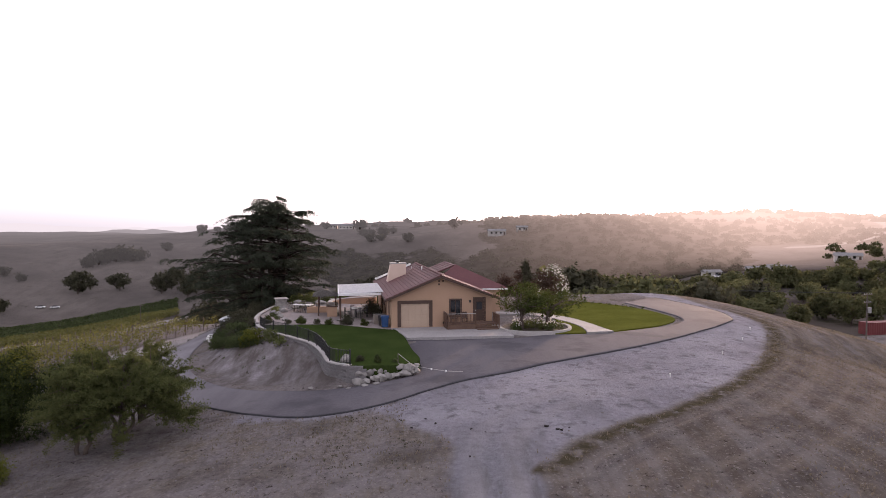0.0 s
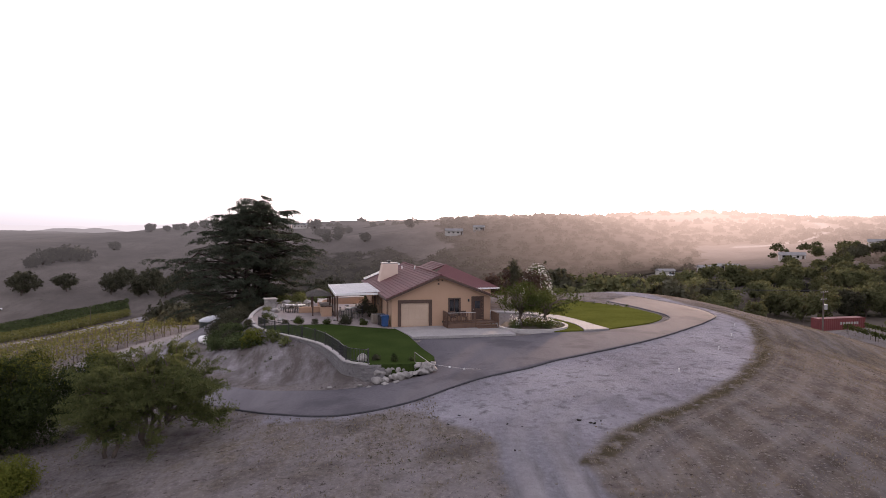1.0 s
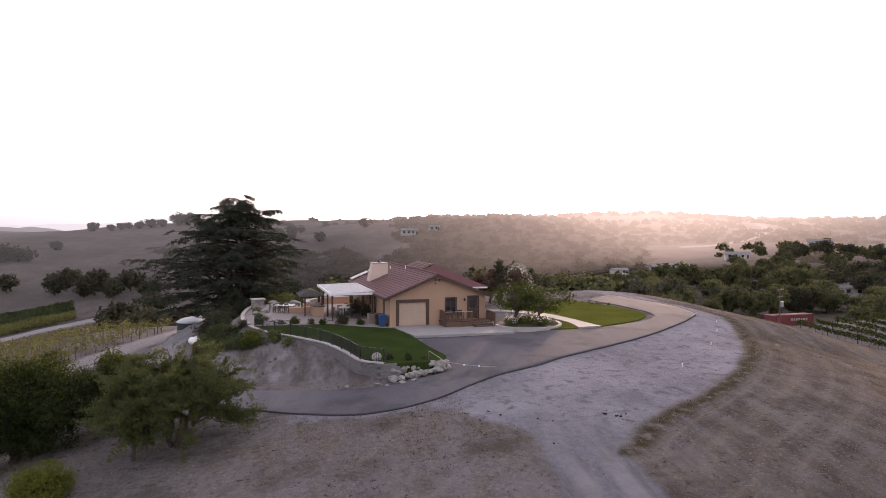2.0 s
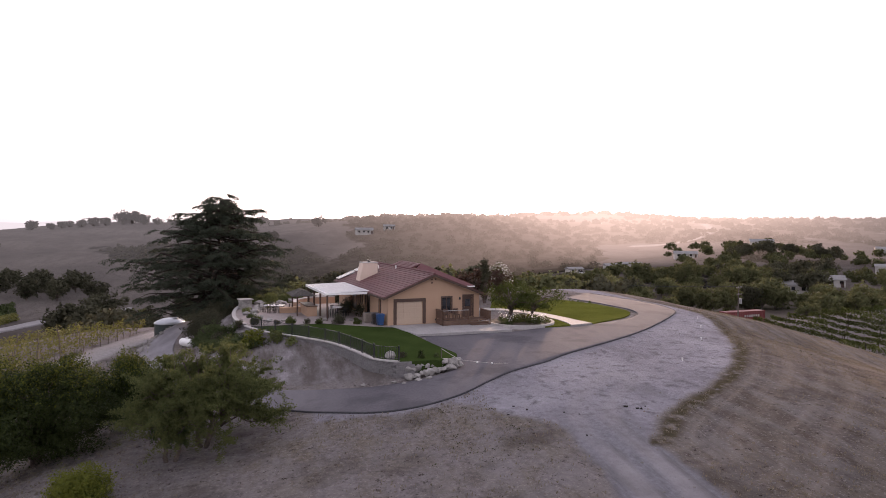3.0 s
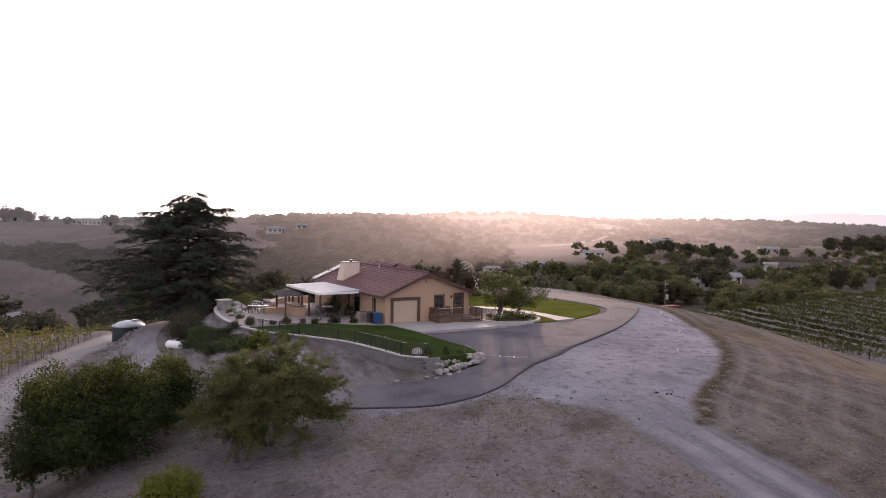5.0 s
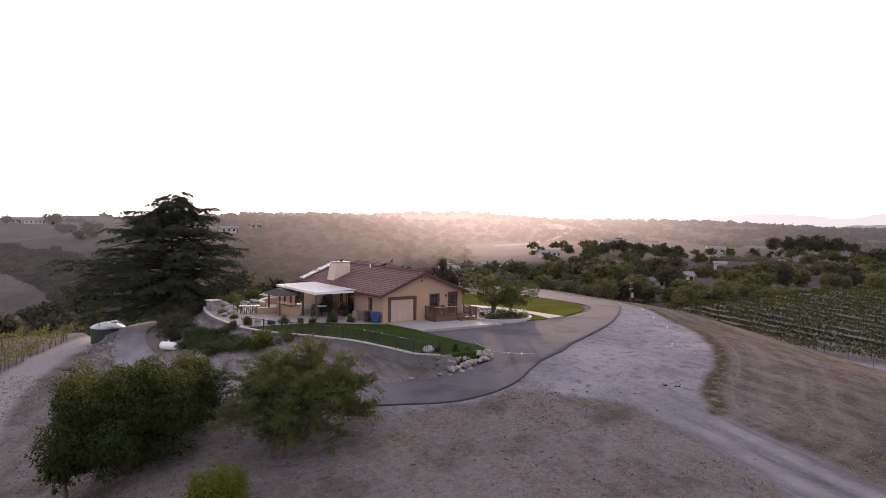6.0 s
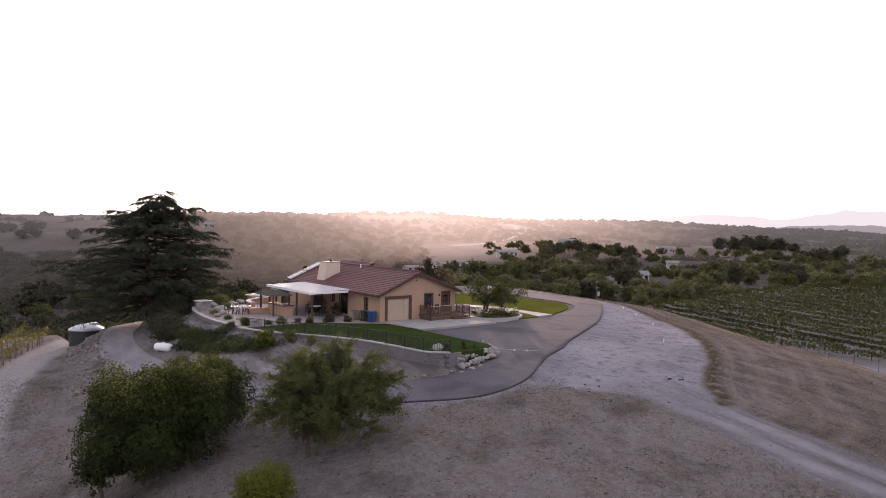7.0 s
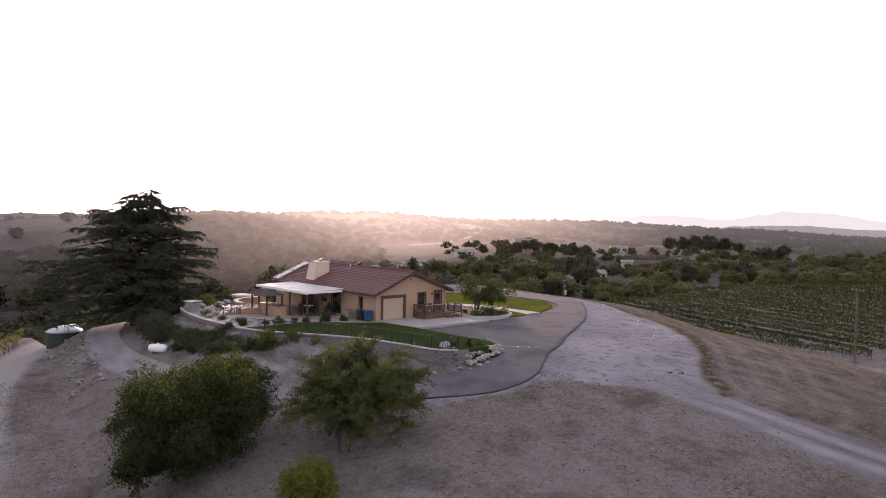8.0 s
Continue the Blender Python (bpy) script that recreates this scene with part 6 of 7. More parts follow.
# planting bed: small tree and white roses
leafy_tree("tree", pose(6.9, 59.3, 0.0), 4.2, (2.7, 2.2), 1.05, L_GARDEN, "small many-stemmed green tree in the planting bed", "tree", 61, 0.14, 430, 2, 62, clump_r=0.52)
leafy_tree("tree", pose(9.0, 60.0, 0.0), 3.5, (2.6, 2.0), 0.85, L_GARDEN, "small leaning green tree in the planting bed", "tree", 64, 0.14, 430, 2, 52, clump_r=0.5, lean=(0.9, 0))
for i in range(16):
    a, q = rnd.uniform(0, 6.28), rnd.uniform(0.2, 1)
    x, y = 8.1 + 2.6 * q * math.cos(a), 59.6 + 2.0 * q * math.sin(a)
    sh = shrub(x, y, rnd.uniform(0.45, 0.75), rnd.uniform(0.6, 1.1), L_SHRUB if i % 3 else L_FEATHER, "white-flowering rose bush in the planting bed", 160 + i, z=0.0, leaf_size=0.1, per=700, name="rose_bush", category="rose bush", group="roses in the bed")
    rg = np.random.default_rng(300 + i)
    d = sphere_dirs(rg, 14)
    part_mesh("flowers", leaf_mesh("flowers", quads(d * np.array((0.45, 0.45, 0.3)) + np.array((0, 0, 0.65)), d, [0.13] * 14, [0.12] * 14, rng=rg)), L_FLOWER, sh)["kind"] = "stuff"
# tall shrubs behind the east side of the house
ol = shrub(13.7, 84.2, 2.2, 4.6, L_SHRUB, "tall shrub covered in white blossom", 180, leaf_size=0.13, per=380, clumps=42)
rg = np.random.default_rng(9)
d = sphere_dirs(rg, 520)
d[:, 2] = np.abs(d[:, 2])
part_mesh("flowers", leaf_mesh("flowers", quads(d * np.array((2.0, 2.0, 3.9)) * rg.uniform(0.9, 1.08, (520, 1)) + np.array((0, 0, 0.5)), d, rg.uniform(0.12, 0.28, 520), rg.uniform(0.12, 0.24, 520), rng=rg)), L_FLOWER, ol)["kind"] = "stuff"
leafy_tree("tree", pose(8.6, 78.0, -0.4), 4.9, (2.6, 2.2), 1.0, L_RED, "dark red-leaved small tree behind the house", "tree", 66, 0.2, 240, 1, 46, clump_r=0.7)
leafy_tree("tree", pose(12.3, 79.5, -0.5), 4.4, (2.0, 1.8), 1.0, L_RED, "dark red-leaved small tree behind the house", "tree", 67, 0.2, 240, 1, 36, clump_r=0.6)
leafy_tree("cypress", pose(9.4, 76.3, -0.3), 5.9, (0.50, 0.50), 0.4, L_OAK, "slim dark columnar cypress", "tree", 68, 0.16, 800, 1, 60, clump_r=0.36)
for i in range(22):
    f = i / 21
    x, y = 12.5 + 9.5 * f + rnd.uniform(-0.4, 0.4), 82.2 - 7.8 * f ** 1.5 + rnd.uniform(-0.3, 0.3)
    shrub(x, y, rnd.uniform(0.25, 0.5) + (0.5 if i in (3, 4) else 0), rnd.uniform(0.3, 0.6) + (0.8 if i in (3, 4) else 0), L_SHRUB if i % 2 else L_YELLOW, "low shrub along the lawn's far edge", 200 + i, leaf_size=0.1, per=600, name="small_shrub", category="shrub", group="shrubs behind the lawn")

# ---- vineyards ----
def from_eye(az, dist, x0=-15.0, y0=0.0):
    a = radians(az)
    return x0 + dist * math.sin(a), y0 + dist * math.cos(a)


def vine_row(a, b, leaf, label, group, seed, gap=0.55, hgt=1.5, leaf_size=0.3, dens=17, post_gap=7.0, post=None, low=0.45):
    """One row of vines on posts from a to b, following the land."""
    rng = np.random.default_rng(seed)
    a, b = np.array(a, float), np.array(b, float)
    L = np.linalg.norm(b - a)
    u = (b - a) / L
    n = int(L * dens)
    s = rng.uniform(0, L, n)
    vig = 0.85 + 0.35 * wavy(s, np.full(n, seed * 3.7), 4.0, 5, 2)
    off = rng.normal(0, gap * 0.35, n) * np.clip(vig, 0.4, 1.4)
    hh = low + (hgt - low) * rng.beta(2.0, 1.6, n) * np.clip(vig + 0.15, 0.5, 1.2)
    x, y = a[0] + u[0] * s - u[1] * off, a[1] + u[1] * s + u[0] * off
    z = height(x, y) + hh
    row = thing("vine_row", pose(a[0], a[1], ground_at(*a)), label, "vines", group)
    inv = np.array((a[0], a[1], ground_at(*a)))
    sz = leaf_size * rng.uniform(0.6, 1.4, n)
    nr = rng.normal(size=(n, 3)) + np.array((0, 0, 0.5))
    part_mesh("foliage", leaf_mesh("foliage", quads(np.stack([x, y, z], 1) - inv, nr, sz, sz * 0.85, rng=rng)), leaf, row)
    q = a[None, :] + u[None, :] * np.minimum(np.arange(int(L / post_gap) + 1) * post_gap, L)[:, None]
    bm = bmesh.new()
    for (px, py), pz in zip(q - inv[:2], height(q[:, 0], q[:, 1]) - inv[2]):
        box(bm, px - 0.04, px + 0.04, py - 0.04, py + 0.04, pz - 0.2, pz + hgt + 0.15)
    tagged(part("trellis", bm, post or M_POLE, row), kind="stuff")
    q = a[None, :] + u[None, :] * (np.arange(int(L / 1.8)) * 1.8 + 0.6)[:, None]
    bm = bmesh.new()
    for (px, py), pz in zip(q - inv[:2], height(q[:, 0], q[:, 1]) - inv[2]):
        tube(bm, [(px, py, pz - 0.1), (px + 0.05, py, pz + 0.85)], [0.05, 0.03], 5, False)
    tagged(part("stock", bm, M_BARK, row), kind="stuff")
    return row


def east_row(x0, y0, y1):
    return (x0 - 0.045 * (y0 - 90), y0), (x0 - 0.045 * (y1 - 90), y1)


for k in range(24):
    x0 = 80.5 + 4.3 * k
    y1 = 119.0 - 0.0075 * max(0.0, x0 - 125) ** 2 + rnd.uniform(-0.8, 0.8)
    a, b = east_row(x0, max(46.0, 62.0 + 2.35 * (92.5 - x0)), y1)
    vine_row(a, b, L_VINE, "long green row of trellised grapevines on the slope", "rows of the east vineyard", 400 + k, leaf_size=0.30, dens=66, hgt=1.75, gap=0.34, post=M_DARKBARK, low=0.75)
vine_row((92.6, 58.5), (76.6, 94.0), L_VINE, "lowest green row of grapevines beside the lane", "rows of the east vineyard", 399, leaf_size=0.32, dens=50, hgt=1.8, gap=0.8, post=M_DARKBARK)
# a flat green field of low vines on the west flats
for k in range(12):
    a, b = from_eye(-38, 274 + 5.4 * k, 0, 0), from_eye(-21.5, 350 + 3.2 * k, 0, 0)
    vine_row(a, b, L_VINEY if k < 6 else L_SHRUB, "low green row of vines on the west flats", "rows of the flat field", 480 + k, leaf_size=0.8, dens=22, hgt=1.2, gap=2.4, post_gap=14.0, low=0.2)
for k in range(12):
    d0 = k * 2.4
    a = (-41.0 - d0 * 0.96, 62 + d0 * 0.25)
    b = (-32.3 - d0 * 0.96 - 0.3 * k, 96.0 + d0 * 0.25 - 0.6 * k)
    vine_row(a, b, L_VINEY, "row of yellowing grapevines on stakes", "rows of the west vineyard", 450 + k, leaf_size=0.21, dens=38, hgt=1.75, post_gap=4.0)

# ---- trees of the valley and the hills ----
def wild_tree(seed, h, w, leaf, label, n=44, leaf_size=0.8, per=26, base=0.1, clump=0.27):
    return leafy_tree("tree", pose(0, 0, -400), h, (w, w * 0.95), h * base, leaf, label, "tree", seed, leaf_size, per, 1, n, 0.8, clump_r=clump * w, flat=0.85)


OAKS = [wild_tree(500 + k, 9.0, 5.4, L_OAK, "dark green round-crowned oak tree", 50, 0.62, 34) for k in range(4)]
OLIVES = [wild_tree(520 + k, 8.2, 4.4, L_OLIVE, "grey-green spreading valley tree", 48, 0.58, 36) for k in range(4)]
OAKS_FAR = [wild_tree(540 + k, 9.0, 5.4, L_FAROAK, "dark round-crowned oak on a dry hill", 46, 0.8, 22) for k in range(2)]
MASTERS = OAKS + OLIVES
rt = np.random.default_rng(77)


def plant(kinds, x, y, s, group, sink=0.2):
    o = copy_thing(kinds[rt.integers(0, len(kinds))], pose(x, y, ground_at(x, y) - sink, 0, 0, rt.uniform(0, 360)) @ Matrix.Diagonal((s * rt.uniform(0.9, 1.15), s * rt.uniform(0.9, 1.15), s, 1)))
    tagged(o, group=group)
    return o


def clear_of_vines(x, y):
    return not (62 < x < 196 and 20 < y < 126)


# belt of tall trees behind the house
for k in range(18):
    x, y = from_eye(rt.uniform(7.5, 21), rt.uniform(132, 168), 0, 0)
    plant(OLIVES if k % 3 else OAKS, x, y, rt.uniform(1.25, 1.65), "trees behind the hilltop")
for k in range(38):
    x, y = from_eye(rt.uniform(-14, 24), rt.uniform(128, 185))
    plant(OAKS if k % 3 == 0 else OLIVES, x, y, rt.uniform(0.95, 1.4), "trees behind the hilltop")
# grey-green trees along the foot of the east vineyard and beyond
k = 0
while k < 95:
    x, y = from_eye(rt.uniform(20, 68), rt.uniform(170, 275))
    if not clear_of_vines(x, y) or (80 < x < 112 and 132 < y < 150):
        continue
    plant(OLIVES if rt.random() < 0.88 else OAKS, x, y, rt.uniform(0.62, 1.05), "trees of the east valley")
    k += 1
for k in range(14):
    x, y = from_eye(rt.uniform(17, 31), rt.uniform(185, 258))
    plant(OLIVES, x, y, rt.uniform(0.7, 1.0), "trees of the east valley")


def joined_trees(places, kinds, leaf, name, label):
    """Crowns of trees that stand too close and far to tell apart, as one mesh."""
    crowns = []
    for o in kinds:
        me = [c for c in o.children if c.name.startswith("crown")][0].data
        co = np.zeros(len(me.vertices) * 3, dtype=np.float32)
        me.vertices.foreach_get("co", co)
        co = co.reshape(-1, 4, 3)[::6]
        mid_ = co.mean(axis=1, keepdims=True)
        crowns.append((mid_ + (co - mid_) * 2.1).reshape(-1, 3))
    out = []
    for x, y, s_ in places:
        a = rt.uniform(0, 6.28)
        rot = np.array(((math.cos(a), -math.sin(a), 0), (math.sin(a), math.cos(a), 0), (0, 0, 1)))
        out.append((crowns[rt.integers(0, len(crowns))] @ rot.T) * s_ + np.array((x, y, ground_at(x, y) - 1.7 * s_)))
    return tagged(part_mesh(name, leaf_mesh(name, np.concatenate(out)), leaf), label, "woods", kind="stuff")


places = []
while len(places) < 420:
    x, y = from_eye(rt.uniform(18, 70), rt.uniform(262, 430))
    if wavy(np.array([x]), np.array([y]), 55, 71, 2)[0] < -0.28 or (95 < x < 160 and 268 < y < 300) or (x / y < 0.56 and math.hypot(x, y) > 300):
        continue
    places.append((x, y, rt.uniform(0.38, 0.82)))
joined_trees(places, OLIVES, L_OLIVE, "valley_woods", "grey-green woods and orchards across the east valley")
# dense dark trees on the valley floor behind the water tank
for k in range(32):
    x, y = from_eye(rt.uniform(-15, 5), rt.uniform(235, 345), -22, 0)
    plant(OAKS if k % 4 else OLIVES, x, y, rt.uniform(1.1, 1.75), "trees below the hilltop")
for k in range(9):
    x, y = from_eye(rt.uniform(-10, 6), rt.uniform(140, 195), -24, 0)
    plant(OAKS if k % 3 else OLIVES, x, y, rt.uniform(0.8, 1.2), "trees below the hilltop")
# single oaks on the west flats
for a_, d_, s_ in ((-28.4, 400, 1.45), (-25.6, 402, 1.15), (-22.6, 396, 1.4), (-21.6, 410, 1.2), (-20.7, 390, 1.35), (-19.8, 402, 1.4), (-18.8, 385, 1.3), (-17.6, 395, 1.3), (-16.4, 380, 1.2), (-19.3, 300, 0.95), (-17.9, 290, 1.0), (-33.5, 380, 0.9), (-36, 398, 1.3), (-40, 385, 1.1)):
    x, y = from_eye(a_, d_, 0, 0)
    plant(OAKS, x, y, s_, "oaks of the west flats")
# the grove on the west hill, oaks along the crests and on the eastern rise
for a_, d_, s_ in ((-27.6, 452, 1.0), (-27.0, 458, 1.15), (-26.4, 462, 1.2), (-25.8, 466, 1.25), (-25.2, 468, 1.25), (-24.6, 468, 1.2), (-24.1, 472, 1.05), (-22.2, 512, 0.8), (-33.0, 440, 0.7), (-32.0, 430, 0.6),
                   (-19.6, 622, 1.0), (-18.4, 618, 0.7), (-17.7, 622, 0.75), (-17.2, 626, 0.7), (-16.4, 620, 0.9), (-15.6, 622, 1.0), (-14.8, 624, 0.9), (-13.6, 626, 1.5), (-13.0, 628, 1.5), (-12.2, 626, 1.2), (-11.2, 628, 0.8), (-7.0, 600, 1.2), (-9.8, 612, 0.8),
                   (-6.6, 545, 0.9), (-6.1, 548, 0.8), (-4.8, 548, 0.7), (-4.2, 550, 0.7), (-2.95, 443, 0.85), (-6.0, 452, 0.8), (-5.2, 455, 0.6)):
    x, y = from_eye(a_, d_, 0, 0)
    plant(OAKS_FAR, x, y, s_, "oaks on the hills", 1.0 * s_)
for x, y, s_ in ((201, 288, 0.85), (207, 291, 0.8), (217, 289, 0.95), (226, 284, 0.75), (231, 272, 0.9), (237, 268, 0.8), (175, 216, 1.0), (183, 214, 1.0), (168, 222, 0.8), (342, 293, 1.0), (352, 290, 1.15), (362, 288, 1.35), (373, 286, 1.4), (382, 280, 1.2), (390, 274, 0.9), (337, 224, 1.05), (346, 220, 0.85), (330, 230, 0.8), (372, 232, 0.9)):
    plant(OAKS, x, y, s_, "oaks on the eastern rise", 1.3 * s_)
# scrub and small oaks over the hills, too many to tell apart
def crown_blob(rng, n, lo, hi):
    d = sphere_dirs(rng, n)
    d[:, 2] = np.abs(d[:, 2]) * 0.9 + 0.05
    return quads(d * np.array((3.4, 3.4, 3.6)) * rng.uniform(0.5, 1.05, (n, 1)), d + rng.normal(size=(n, 3)) * 0.5, rng.uniform(lo, hi, n), rng.uniform(lo, hi, n) * 0.8, rng=rng)


def scatter_crowns(n, r0, r1, blobs, s0, s1, thin):
    A, R = np.radians(rt.uniform(-40, 72, n)), np.sqrt(rt.uniform(r0 * r0, r1 * r1, n))
    X, Y = R * np.sin(A), R * np.cos(A)
    keep = scrub_cover(X, Y) > rt.uniform(0.25, 1.3, n) + thin
    X, Y = X[keep], Y[keep]
    Z = height(X, Y)
    out = []
    for x, y, z in zip(X, Y, Z):
        out.append(blobs[rt.integers(0, len(blobs))] * rt.uniform(s0, s1) * rt.uniform(0.8, 1.2, 3) + np.array((x, y, z - 0.5)))
    return np.concatenate(out)


fine_blobs, coarse_blobs = [crown_blob(rt, 90, 0.9, 1.7) for k in range(6)], [crown_blob(rt, 40, 1.8, 3.2) for k in range(6)]
scrub_ = part_mesh("hill_scrub", leaf_mesh("hill_scrub", np.concatenate([scatter_crowns(6500, 300, 520, fine_blobs, 0.4, 1.0, 0.0), scatter_crowns(9500, 520, 900, coarse_blobs, 0.5, 1.15, 0.05)])), L_HILL)
tagged(scrub_, "scrub and small oaks over the far slopes, haze painted into the leaves", "scrub", kind="stuff")
for o, a_ in zip(OAKS_FAR, (-5.0, 1.0)):
    x, y = from_eye(a_, 520, 0, 0)
    o.matrix_basis = pose(x, y, ground_at(x, y) - 0.2)
    tagged(o, group="oaks on the hills")
for o in MASTERS:
    x, y = from_eye(rt.uniform(-5, 20), rt.uniform(150, 180))
    o.matrix_basis = pose(x, y, ground_at(x, y) - 0.2)
    tagged(o, group="trees behind the hilltop")


# ---- buildings of the valley ----
M_ROOFGREY = surface("grey_roof", (0.16, 0.15, 0.15), (0.25, 0.24, 0.235), 3.0, 0.5, 0.8, bump=0.1)
M_WALLPALE = surface("pale_wall", (0.36, 0.335, 0.31), (0.47, 0.44, 0.41), 3.0, 0.4, 0.85, bump=0.05, per=0.15)


def far_house(x, y, w, d, h, turn, roof_m, label):
    t = thing("house", pose(x, y, ground_at(x, y), 0, 0, turn), label, "house")
    part("wall", boxed(-w / 2, w / 2, -d / 2, d / 2, -0.8, h), M_WALLPALE, t)
    bm = bmesh.new()
    rise, o = d * 0.22, 0.4
    v = [bm.verts.new(c) for c in ((-w / 2 - o, -d / 2 - o, h - 0.05), (w / 2 + o, -d / 2 - o, h - 0.05), (w / 2 + o, d / 2 + o, h - 0.05), (-w / 2 - o, d / 2 + o, h - 0.05), (-w / 2 - o, 0, h + rise), (w / 2 + o, 0, h + rise))]
    for q in ((0, 1, 5, 4), (2, 3, 4, 5), (0, 4, 3), (1, 2, 5), (3, 2, 1, 0)):
        bm.faces.new([v[i] for i in q])
    part("roof", bm, roof_m, t)
    for k in range(int(w / 3)):
        wx = -w / 2 + 1.2 + k * 3
        part("window", boxed(wx, wx + 1.1, -d / 2 - 0.03, -d / 2 + 0.05, 1.0, 2.1), M_GLASS, t)
    part("door", boxed(w / 2 - 1.4, w / 2 - 0.5, -d / 2 - 0.03, -d / 2 + 0.05, -0.1, 2.0), M_TRIM, t)
    return t


for x, y, w, d, h, tn, lab in ((112, 282, 7, 4, 2.4, 5, "white mobile home among the valley trees"), (130, 280, 8, 4, 2.4, -4, "pale mobile home among the valley trees"), (141, 284, 9, 4, 2.3, -12, "white mobile home among the valley trees"),
                               (150, 190, 12, 7, 2.6, -35, "pale low house half hidden by trees"), (168, 196, 9, 6, 2.6, -30, "pale low house half hidden by trees"),
                               (246, 330, 12, 7, 2.8, -35, "pale farmhouse on the rise"), (300, 300, 10, 7, 2.8, -40, "pale farmhouse on the rise"),
                               (35, 442, 11, 6, 2.8, 5, "pale ranch house on the far hillside"), (52, 446, 7, 5, 2.6, 0, "pale ranch house on the far hillside"), (-86, 606, 14, 7, 3.2, 5, "pale ranch house on the far hillside"), (-100, 610, 10, 6, 3.0, 5, "pale ranch house on the far hillside"),
                               (185, 309, 11, 6, 2.3, -25, "pale low house on the eastern rise"), (210, 215, 5, 4, 3.4, -45, "small white shed among the trees")):
    far_house(x, y, w, d, h, tn, M_ROOFGREY, lab)


def far_car(x, y, turn, mat_):
    t = thing("car", pose(x, y, ground_at(x, y), 0, 0, turn), "pale parked car far off in the valley", "car", "parked cars")
    bm = boxed(-2.1, 2.1, -0.85, 0.85, 0.3, 0.85, 0.12)
    part("body", bm, mat_, t)
    bm = boxed(-1.3, 1.1, -0.72, 0.72, 0.85, 1.4)
    for v in bm.verts:
        if v.co.z > 1:
            v.co.x *= 0.75
            v.co.y *= 0.88
    part("cabin", bm, M_GLASS, t)
    for sx in (-1.3, 1.3):
        for sy in (-0.86, 0.86):
            part("wheel", tubed([(sx, sy - 0.08, 0.32), (sx, sy + 0.08, 0.32)], 0.32, 12), M_BLACK, t)


for x, y, a in ((113, 277, 10), (121, 275, 80), (143, 274, 15), (-197, 330, 20), (-191, 332, 30)):
    far_car(x, y, a, M_WHITE)

# red shipping container with a worn pale mark
cz = ground_at(94, 142.5)
ct = thing("shipping_container", pose(94.1, 142.4, cz, 0, 0, 10), "faded red steel shipping container with pale worn lettering", "container")
bm = bmesh.new()
n = 44
pts = []
for k in range(n + 1):
    x = -6.1 + 12.2 * k / n
    pts += [(x, -1.22 - (0.05 if k % 2 else 0.0))]
vs = [[bm.verts.new((x, y, z)) for x, y in pts + [(6.1, 1.22), (-6.1, 1.22)]] for z in (0.0, 2.6)]
m_ = len(vs[0])
for k in range(m_):
    bm.faces.new((vs[0][k], vs[0][(k + 1) % m_], vs[1][(k + 1) % m_], vs[1][k]))
bm.faces.new(vs[1])
part("body", bm, M_RED, ct)
for z in (0.0, 2.48):
    part("rail", boxed(-6.12, 6.12, -1.31, -1.25, z, z + 0.14), M_RED, ct)
for x in (-6.1, 6.0):
    part("corner_post", boxed(x, x + 0.12, -1.31, -1.20, 0, 2.62), M_RED, ct)
for k in range(7):
    part("mark", boxed(-0.6 + k * 0.72, -0.6 + k * 0.72 + 0.48, -1.30, -1.285, 1.2, 1.75), M_WALLPALE, ct, "pale worn bar")


def utility_pole(x, y, top, label, arms=2, box_z=None, turn=30.0):
    g = ground_at(x, y)
    H = top - g
    t = thing("utility_pole", pose(x, y, g, 0, 0, turn), label, "utility pole")
    part("pole", tubed([(0, 0, -0.5), (0, 0, H * 0.5), (0, 0, H)], [0.15, 0.12, 0.09], 10), M_POLE, t)
    for k in range(arms):
        z = H - 0.25 - 1.3 * k
        part("crossarm", boxed(-1.25 + 0.2 * k, 1.25 - 0.2 * k, -0.17, -0.06, z, z + 0.12), M_POLE, t)
        for q in (-1.1, -0.4, 0.4, 1.1):
            q = q * (1 - 0.18 * k)
            part("insulator", tubed([(q, -0.11, z + 0.12), (q, -0.11, z + 0.30)], 0.05, 8), M_METAL, t)
    if box_z:
        part("transformer", tubed([(0.0, -0.42, box_z - g - 0.5), (0.0, -0.42, box_z - g + 0.45)], 0.28, 14), M_METAL, t, "grey drum transformer")
    return t


p1 = utility_pole(70.4, 112.0, -2.2, "grey wooden utility pole with crossarms and transformer", 2, -4.9)
p2 = utility_pole(82.8, 56.7, 0.2, "tall wooden utility pole by the east vineyard", 1, None, 70)
p3 = utility_pole(-139, 310, -27.5, "small wooden utility pole on the flats", 1, None, 10)


def wire(a, b, sag, r=0.018):
    a, b = Vector(a), Vector(b)
    pts = [a.lerp(b, k / 14) - Vector((0, 0, sag * 4 * (k / 14) * (1 - k / 14))) for k in range(15)]
    return pts


for k, off in enumerate((-1.1, 1.1)):
    bm = tubed([p for p in wire((70.4 + off * 0.8, 112 + off * 0.5, -2.1), (30 + off, 175, -3.5), 1.2)], 0.025, 4)
    tagged(part("power_line", bm, M_BLACK), "thin sagging power line across the valley", "cable", "power lines")

M_FLATROAD = surface("grey_farm_road", (0.16, 0.148, 0.152), (0.25, 0.232, 0.236), 3.0, 0.3, 0.95, bump=0.3)
